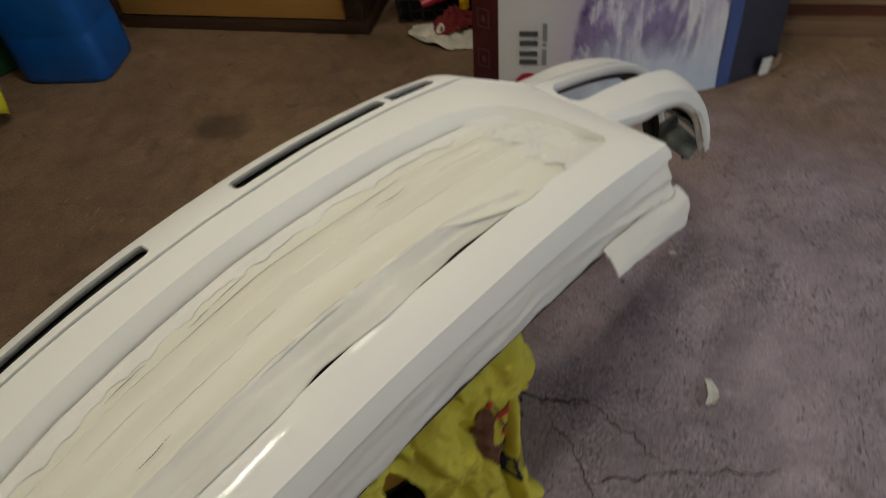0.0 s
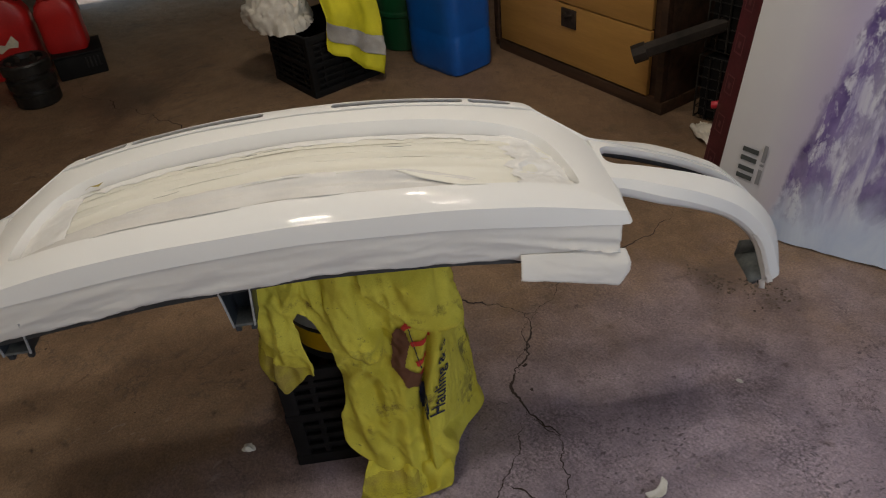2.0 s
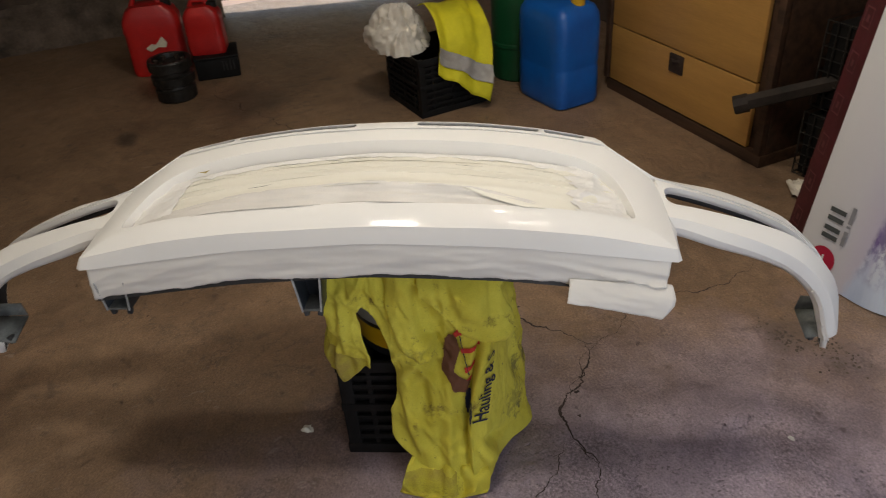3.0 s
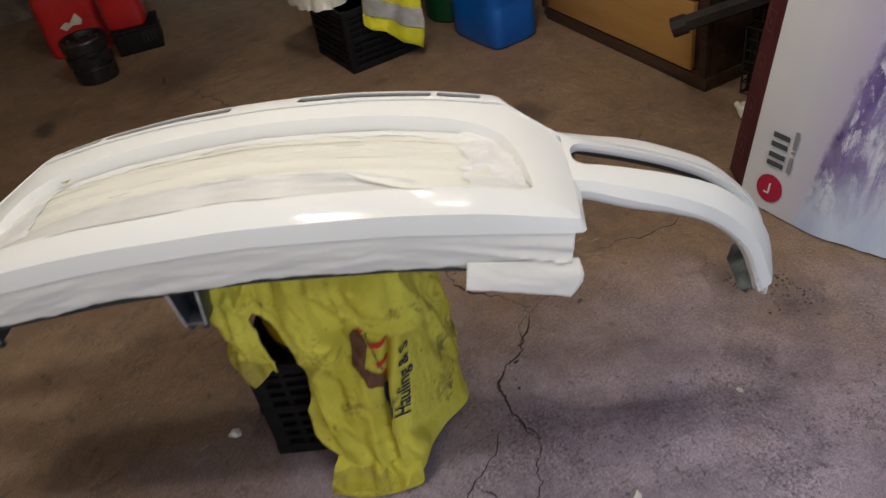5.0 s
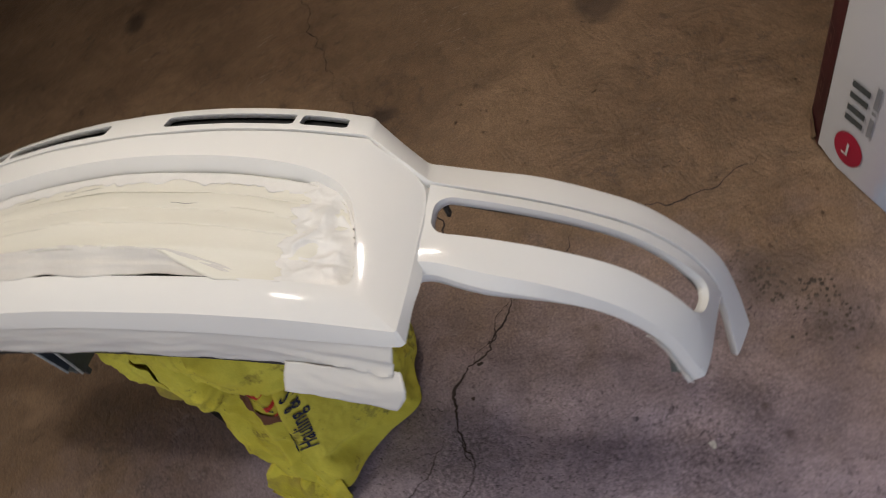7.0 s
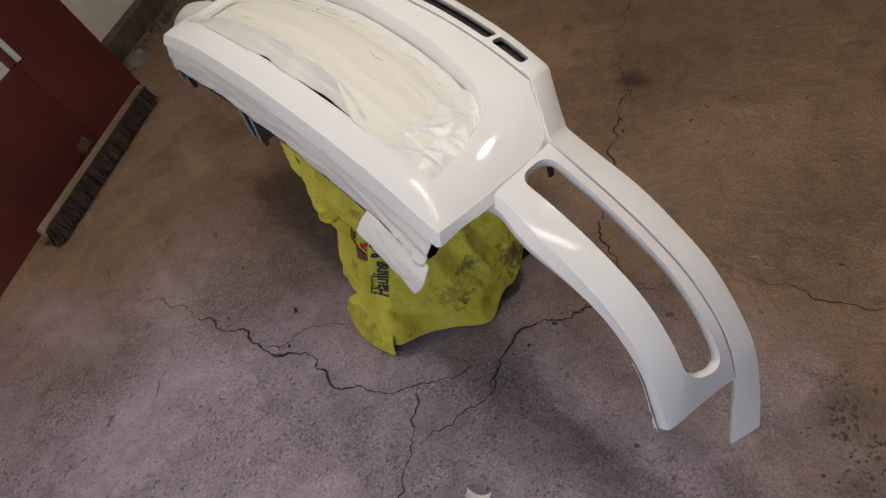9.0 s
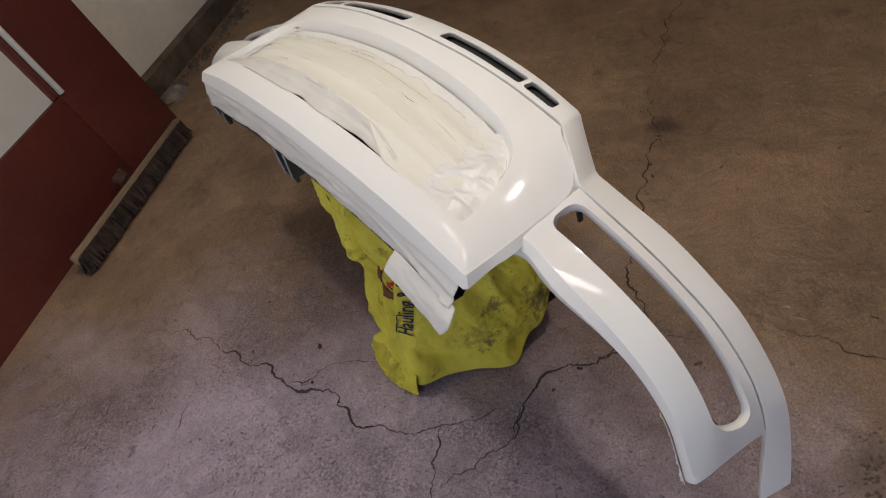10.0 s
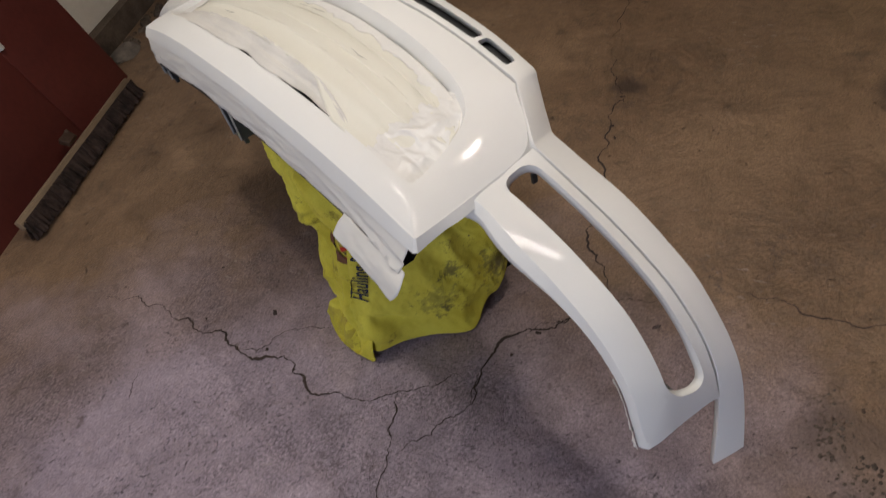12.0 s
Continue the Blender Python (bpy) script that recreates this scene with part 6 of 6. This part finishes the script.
    for t in (0.0, 0.1, 0.3, 0.55, 0.745, 0.87, 1.0):
        lp = []
        for (a, b), (c, d) in zip(hole, outer):
            s, w = a + (c - a) * t, b + (d - b) * t
            raised = w + root_notch(s, w)
            p = surf(s, raised)
            if w < 0.52:
                p = p + normal(s, w) * (0.002 * math.sin(math.pi * w / 0.52) - 0.0115 * max(0.0, 1 - w / 0.128))
            lp.append(p * flip)
        loops.append(lp)
    for drop, push in ((0.0012, 0.0012), (0.010, 0.003), (0.018, 0.0035)):
        lp = []
        for s, w in outer:
            p = surf(s, w + root_notch(s, w)) - normal(s, w) * ((drop if (w < 0.5 or s > 0.95) else min(drop, 0.010)) + (0.0115 * max(0.0, 1 - w / 0.128)))
            if w < 0.02:
                p = p - np.array([0, push, 0])
            lp.append(p * flip)
        loops.append(lp)
    verts, faces = bridge(loops)
    ob = skin("wing", verts, faces, bumper, 16, "sprayed white side wing with a fog lamp opening", inner=sprayed_grey)
    # the dark channel behind the opening's outer edge
    v, f = [], []
    for i in range(41):
        s = h_s[0] + (h_s[1] - h_s[0]) * i / 40
        p, nrm = surf(s, 0.955), normal(s, 0.955)
        for d in (0.013, 0.024):
            v.append((p - nrm * d) * flip)
    for i in range(40):
        f.append((2 * i, 2 * i + 1, 2 * i + 3, 2 * i + 2))
    back = part("opening_return", mesh_of("return", [flexed(p) for p in v], f, 40), back_plastic, ob, "black plastic channel behind the opening")
    back.modifiers.new("thick", "SOLIDIFY").thickness = 0.002
    # a peeling edge of masking paper along the lower tip
    rows = []
    for i in range(40):
        s = 0.66 + 0.335 * i / 39
        p, nrm = surf(s, 0.0), normal(s, 0.02)
        out = np.array([0, -1.0, 0])
        k = 0.5 + 0.5 * abs(fractal(s, sg, 3, 9)) + 0.5 * s
        rows.append([tuple((p - nrm * (0.010 + 0.013 * v * k) + out * (0.0035 + 0.007 * v * k * (0.4 + fractal(s, v, 2, 14) ** 2 * 2))) * flip) for v in (0, 0.25, 0.5, 0.75, 1.0)])
    v = [flexed(p) for row in rows for p in row]
    f = [(i * 5 + j, i * 5 + j + 1, i * 5 + j + 6, i * 5 + j + 5) for i in range(39) for j in range(4)]
    peel = part("masking_edge", mesh_of("peel", v, f, 60), tape_white, ob, "peeling edge of white masking paper")
    peel.modifiers.new("thick", "SOLIDIFY").thickness = 0.0008
    # inner ribs and the black mount at the tip
    reach = 0.905 if sg > 0 else 0.956

    def plate(name, corners, material, label=""):
        pl = part(name, mesh_of(name, [(sg * x, y, z) for x, y, z in corners], [(0, 1, 2, 3)], 30), material, ob, label)
        pl.modifiers.new("thick", "SOLIDIFY").thickness = 0.004
    plate("tip_shelf", ((0.842, 0.180, 0.340), (reach - 0.005, 0.170, 0.345), (reach - 0.018, 0.112, 0.328), (0.850, 0.118, 0.313)), sprayed_grey, "dusty grey inner shelf")
    plate("tip_wall", ((0.842, 0.182, 0.342), (reach - 0.004, 0.174, 0.347), (reach - 0.012, 0.178, 0.375), (0.850, 0.186, 0.372)), sprayed_grey)
    part("tip_mount", block(0.012, 0.016, 0.018, (sg * 0.860, 0.128, 0.306), 0.003, (0, sg * 10, sg * 20)), back_plastic, ob, "black plastic mount")
    part("clip", block(0.006, 0.010, 0.020, (sg * 0.564, 0.232, 0.570), 0.002), back_plastic, ob)


wing(1)
wing(-1)


def clip_under(x, w, h, z):
    """A dark channel-shaped mount under the lip, widening upwards, its near edges dusted white."""
    for sg in (-1, 1):
        wall = part("mount_wall", block(0.006, 0.05, h, (x + sg * w * 0.42, 0.026, z), 0.002, (0, sg * 6, 0)), mount_blue, bumper, "black plastic mount")
        part("dusted_edge", block(0.0035, 0.004, h * 0.95, (x + sg * w * 0.42, 0.0, z), 0.001, (0, sg * 6, 0)), sprayed_edge, wall, "edge dusted with white overspray")
        part("mount_peg", block(0.010, 0.010, 0.015, (x + sg * 0.30 * w, 0.010, z - 0.014), 0.002, (0, sg * 8, 0)), mount_blue, bumper)
    part("mount_back", block(w * 0.95, 0.005, h, (x, 0.050, z), 0.002), mount_blue, bumper)
    part("mount_floor", block(w * 0.86, 0.05, 0.005, (x, 0.026, z), 0.0015), sprayed_grey, bumper)


clip_under(-0.497, 0.052, 0.070, 0.494)
clip_under(-0.118, 0.042, 0.090, 0.486)


def under_lip():
    """The raw lower edge behind the masking paper."""
    loops = []
    for dy, dz in ((0.012, -0.004), (-0.002, -0.067), (0.024, -0.069), (0.034, -0.060)):
        loops.append([(x, dy, Z_LIP(x) + dz) for x in np.linspace(-0.53, 0.50, 60)])
    verts, faces = bridge(loops, closed=False)
    part("lower_edge", mesh_of("lower_edge", verts, faces, 30), back_plastic, bumper, "raw black lower edge")


under_lip()


# ---------------------------------------------------------------- masking on the bumper
def film(name, pts, material, label, thickness=0.0009):
    """A thin sheet from rows of points."""
    k = len(pts[0])
    verts = [p for row in pts for p in row]
    faces = []
    for i in range(len(pts) - 1):
        for j in range(k - 1):
            a = i * k + j
            faces.append((a, a + k, a + k + 1, a + 1))
    ob = part(name, mesh_of(name, verts, faces, 70), material, bumper, label)
    s = ob.modifiers.new("thick", "SOLIDIFY")
    s.thickness = thickness
    return ob


def pocket_z(x, y):
    """Height of the masked grille: sloped near side, shallow ribs across, far edge under the step."""
    far_y = 0.270 - 0.25 * x * x
    foot, crest, far = Z_NEAR(x) - 0.012, Z_FLAP(x), Z_TAPE(x)
    if y < 0.102:
        z = foot + (crest - foot) * max(0.0, (y - 0.068) / 0.034) ** 0.9
    else:
        g = (y - 0.102) / (far_y - 0.102)
        z = crest + (far - crest) * g + 0.004 * math.sin(math.pi * min(1, g)) + 0.0012 * math.cos(g * 2 * math.pi * 3.2)
    edge = max(0.0, (abs(x) - 0.36) / 0.10)
    z -= 0.010 * edge * edge
    return z


def masked_z(x, y):
    """The pocket's height with the paper drawn up over the near rim."""
    if y > 0.104:
        return pocket_z(x, y)
    rim, up = Z_NEAR(x) + 0.0016 - 0.010 * max(0.0, min(1.0, (abs(x) - 0.30) / 0.15)), min(1.0, max(0.0, (y - 0.062) / 0.042))
    return rim + (Z_FLAP(x) - rim - 0.010 * max(0.0, (abs(x) - 0.36) / 0.10) ** 2) * up ** 1.7


def mask_side(y):
    """How far to the sides the masking reaches, leaving the pocket's end walls bare."""
    return float(np.interp(y, (0.06, 0.075, 0.10, 0.135, 0.185, 0.222, 0.25), (0.477, 0.477, 0.473, 0.466, 0.454, 0.438, 0.407)))


def crinkle(x, y, seed):
    """Sharp-edged facets of crumpled film."""
    a = fractal(x, y * 0.6, seed, 13, 2)
    b = fractal(x * 0.7, y, seed + 5, 26, 2)
    c = fractal(x, y, seed + 9, 7, 2)
    return 0.0042 * max(0.0, 1 - 3.2 * abs(a)) + 0.0022 * max(0.0, 1 - 3.0 * abs(b)) + 0.004 * c


def pocket_tape():
    rng = random.Random(8)
    bands = [(0.00, 0.19, tape_grey, 1.2), (0.165, 0.45, tape_cream, 0.8), (0.41, 0.62, tape_cream, 0.5), (0.58, 0.80, tape_cream, 0.5), (0.76, 1.0, tape_cream, 0.7)]
    for n, (f0, f1, material, wild) in enumerate(bands):
        rows = []
        x1 = (0.474 if n else 0.35) - 0.008 * rng.random()
        x0 = -0.474 + 0.008 * rng.random()
        for i in range(190):
            x = x0 + (x1 - x0) * i / 189
            row = []
            for j in range(16):
                v = j / 15
                e0 = f0 + 0.020 * fractal(x, n, 0.5, 7) + (0.03 * abs(fractal(x, n, 3, 3)) if n == 0 else 0)
                e1 = f1 + 0.016 * fractal(x, n, 9.5, 9)
                if n == 0:
                    gap = 0.75 * math.exp(-((x + 0.04) / 0.040) ** 2) + 1.1 * math.exp(-((x - 0.185) / 0.075) ** 2)
                    e0 = -0.03 + 0.055 * gap + 0.010 * fractal(x, 2, 0.5, 16)
                    e1 += (e0 + 0.02 - e1) * min(1.0, max(0.0, (x - 0.17) / 0.17)) ** 1.5
                if n == 1:
                    k = min(1.0, max(0.0, (x - 0.17) / 0.11))
                    gap, e0 = 0.0, e0 * (1 - k) - 0.036 * k
                if n < 2:
                    e0 += 0.05 * max(0.0, (abs(x) - 0.40) / 0.07) ** 2
                f = e0 + (e1 - e0) * v
                lim = mask_side(0.068 + 0.185 * max(0.0, f))
                xx = max(-lim, min(lim, x))
                y = 0.068 + f * (0.2725 - 0.25 * xx * xx - 0.068)
                z = pocket_z(xx, y) + 0.0004 * n
                z += 0.0020 * wild * fractal(x * 0.8, y * 3.0, n, 7, 3) + 0.0006 * wild * abs(fractal(x * 0.5, y * 2, n + 4, 20, 2))
                rough = max(0.0, (x - 0.30) / 0.15)
                z += 0.004 * rough * (1 - abs(fractal(x, y, n + 2, 14, 3))) ** 3
                if n == 0:
                    z += 0.006 * fractal(x, 0.8 * v, 7.3, 5.5, 3) * math.sin(math.pi * v) + 0.004 * abs(fractal(x + 0.25 * v, 0.2, 2.3, 13, 2)) * v
                if n < 2:
                    rim = Z_NEAR(xx) + 0.0016 - 0.0009 * n - 0.010 * max(0.0, min(1.0, (abs(xx) - 0.30) / 0.15))
                    if y < 0.104:
                        up = min(1.0, max(0.0, (y - 0.062) / 0.042))
                        z = rim + (z - pocket_z(xx, y)) * up + (Z_FLAP(xx) - rim - 0.010 * max(0.0, (abs(xx) - 0.36) / 0.10) ** 2) * up ** 1.7 - 0.009 * gap * (1 - v)
                if n == 0:
                    z -= 0.005 * min(1.0, max(0.0, (x - 0.29) / 0.05))
                row.append((xx, y, z))
            rows.append(row)
        film("masking_tape", rows, material, "crinkled cream masking tape" if n else "grey-white masking paper folded at the lip", 0.0006)
    # a plain black sheet added under the masking to keep its gaps dark
    rows = []
    for i in range(60):
        x = -0.45 + 0.90 * i / 59
        rows.append([(x, y, min(pocket_z(x, y), Z_NEAR(x)) - 0.026) for y in np.linspace(0.055, 0.262 - 0.25 * x * x, 8)])
    film("gap_backing", rows, back_plastic, "plain black sheet added under the masking to keep its gaps dark", 0.002)
    # sprayed film along the far step
    rows = []
    for i in range(160):
        x = -0.40 + 0.80 * i / 159
        row = []
        for j in range(8):
            v = j / 7
            y0 = 0.271 - 0.25 * x * x
            depth = 0.022 + 0.022 * fractal(x, 1.0, 2.0, 9) + 0.010 * abs(fractal(x, 4, 0, 30))
            y = y0 - depth * (1 - v)
            row.append((x, y, pocket_z(x, y) + 0.0036 + 0.0008 * v + 0.0012 * fractal(x, y, 3, 30)))
        rows.append(row)
    film("masking_film", rows, tape_sprayed, "masking film sprayed white along the far edge", 0.0005)
    # crumpled film in the corner by the wing
    rows = []
    for i in range(80):
        row = []
        for j in range(96):
            u, v = i / 79, j / 95
            y = 0.063 + 0.179 * v
            x = 0.37 + 0.03 * fractal(v, 1, 4, 5) + 0.008 * fractal(v, 1, 9, 24) + (mask_side(y) - 0.37 - 0.03 * fractal(v, 1, 4, 5)) * u
            row.append((x, y, masked_z(x, y) + 0.0030 + min(1, 4 * u) * min(1, 6 * v) * crinkle(x, y, 6) * min(1, 5 * (1 - u) + 0.1) + 0.001 * u * u))
        rows.append(row)
    film("masking_film", rows, tape_sprayed, "crumpled masking film sprayed white", 0.0004)
    rows = []
    for i in range(30):
        row = []
        for j in range(30):
            u, v = i / 29, j / 29
            y = 0.085 + 0.155 * v
            x = -0.385 - (mask_side(y) - 0.385) * u
            row.append((x, y, pocket_z(x, y) + 0.003 + crinkle(x, y, 2) * math.sin(math.pi * u) + 0.001 * u * u))
        rows.append(row)
    film("masking_film", rows, tape_sprayed, "crumpled masking film sprayed white", 0.0004)
    # fine tears and lifted edges
    for k in range(6):
        x, f = rng.uniform(-0.40, 0.40), rng.choice((0.24, 0.43, 0.60, 0.78)) + rng.uniform(-0.02, 0.02)
        ln = rng.uniform(0.015, 0.06)
        rows = []
        for i in range(14):
            xx = x + ln * (i / 13 - 0.5)
            y = 0.078 + f * (0.279 - 0.25 * xx * xx - 0.078) + 0.003 * fractal(xx, k, 1, 20)
            w = 0.0004 * math.sin(math.pi * i / 13)
            rows.append([(xx, y - w, pocket_z(xx, y) + 0.0062), (xx, y + w, pocket_z(xx, y) + 0.0062)])
        film("tape_tear", rows, back_plastic, "dark tear line in the tape", 0.0003)


pocket_tape()


def skirt_paper(x0, x1, seed, drop, label):
    """Masking paper under the lip; it is gathered into slanting folds towards the end by the loose tab."""
    rows = []
    n = int((x1 - x0) / 0.004)
    for i in range(n + 1):
        x = x0 + (x1 - x0) * i / n
        end = min(1.0, max(0.0, (x - 0.30) / 0.22))
        d = drop * (1 + 0.10 * fractal(x, seed, 1, 6) + 0.05 * fractal(x, seed, 5, 25)) * (1 - 0.16 * end ** 2)
        row = []
        for j in range(18):
            v = j / 17
            y = 0.0065 - 0.015 * v + 0.005 * v * v + 0.0035 * v * fractal(x * 1.0, v * 0.4, seed, 9, 3)
            z = Z_LIP(x) + 0.003 - d * v
            if v > 0.15:
                y -= 0.0030 * max(0, fractal(x, v * 0.35 + x * 0.8, seed + 3, 8, 3)) * math.sin(math.pi * v)
            # slanting pleats near the gathered end, steep underneath
            for a, slope, tall, wide in ((0.40, 1.2, 0.004, 0.30), (0.74, 2.2, 0.009, 0.20)):
                g = (v - (a - slope * (0.50 - x) * 0.8)) / wide
                if -1 < g < 0.45:
                    y -= tall * end * ((1 + g) if g < 0 else (1 - g / 0.45)) ** 1.4
            y -= 0.010 * end ** 2 * v
            row.append((x - 0.012 * v * max(0.0, (end - 0.6) / 0.4) ** 2, y, z))
        rows.append(row)
    film("masking_paper", rows, tape_white, label, 0.0008)


skirt_paper(-0.535, 0.537, 1, 0.063, "white masking paper hanging below the lip")


def tab():
    """A strip of paper stuck under the gathered end, its free end curling out."""
    tl, tr, bl, br = (Vector(p) for p in ((0.3605, -0.006, 0.5600), (0.5370, -0.0125, 0.5500), (0.3545, -0.0365, 0.5290), (0.5240, -0.0410, 0.4960)))
    rows = []
    for i in range(40):
        u = i / 39
        row = []
        for j in range(16):
            v = j / 15
            p = tl.lerp(tr, u).lerp(bl.lerp(br, u), v)
            p.y -= 0.006 * math.sin(math.pi * v) + 0.003 * fractal(u, v, 3, 2.5) + 0.010 * max(0.0, u - 0.7) * v
            p.x += 0.016 * u ** 8 * (math.sin(math.pi * min(1.0, 0.12 + 0.88 * v)) - 0.35) + 0.0018 * fractal(v, 2, u, 5) * (1 if u > 0.97 or u < 0.02 else 0)
            p.z += 0.0016 * fractal(u, 1, 2, 5) * v + 0.006 * max(0.0, u - 0.9) * v
            row.append(tuple(p))
        rows.append(row)
    film("masking_tab", rows, tape_white, "loose end of white masking paper", 0.0008)


tab()

leaf = [(-0.385 + a, 0.222 + b, pocket_z(-0.385 + a, 0.222 + b) + 0.012 + c) for a, b, c in ((0, 0, 0), (0.012, 0.005, 0.004), (0.028, 0.002, 0.001), (0.036, 0.008, 0.005), (0.024, 0.012, 0.002), (0.008, 0.012, 0.003))]
part("tape_scrap", mesh_of("scrap", leaf, [(0, 1, 5), (1, 4, 5), (1, 2, 4), (2, 3, 4)], 0), leaf_dry, bumper, "loose yellowed scrap of tape")

# ---------------------------------------------------------------- scraps on the floor
def scrap(x, y, size, seed, label, material=None, turn=0):
    ob = part("paper_scrap", crumpled("scrap", size, size * 0.7, size * 0.35, seed, 10, 0.4), material or paper_white, m=pose(x, y, 0.001, 0, 0, turn))
    return tagged(ob, label, "scrap", group="paper scraps on the floor")


scrap(0.0, 1.30, 0.016, 3, "tiny white paper scrap on the floor")
scrap(-0.565, 0.327, 0.032, 5, "cream crumpled paper scrap on the floor", tape_cream, 30)
def torn_scrap():
    """A torn piece of paper with one corner curled up."""
    rows = []
    for i in range(14):
        u = i / 13
        rows.append([])
        for j in range(9):
            v = j / 8
            wide = 0.010 * (0.55 + 0.45 * math.sin(2.2 * u + 0.6)) * (1 + 0.25 * fractal(u, 3, 1, 4))
            rows[-1].append((0.052 * (u - 0.5), wide * (v - 0.5) * 2 + 0.010 * (u - 0.5) ** 2 * 4, 0.003 + 0.030 * max(0.0, u - 0.55) ** 1.3 + 0.004 * abs(fractal(u, v, 4, 3)) + 0.006 * (v - 0.5) ** 2 * 4 * (1 - u)))
    faces = [(i * 9 + j, i * 9 + j + 1, i * 9 + j + 10, i * 9 + j + 9) for i in range(13) for j in range(8)]
    me = mesh_of("torn", [p for row in rows for p in row], faces, 50)
    ob = part("paper_scrap", me, paper_white, m=pose(0.085, 0.935, 0.0, 0, 0, 95))
    ob.modifiers.new("thick", "SOLIDIFY").thickness = 0.0006
    return tagged(ob, "white torn paper scrap with a curled corner on the floor", "scrap", group="paper scraps on the floor")


torn_scrap()
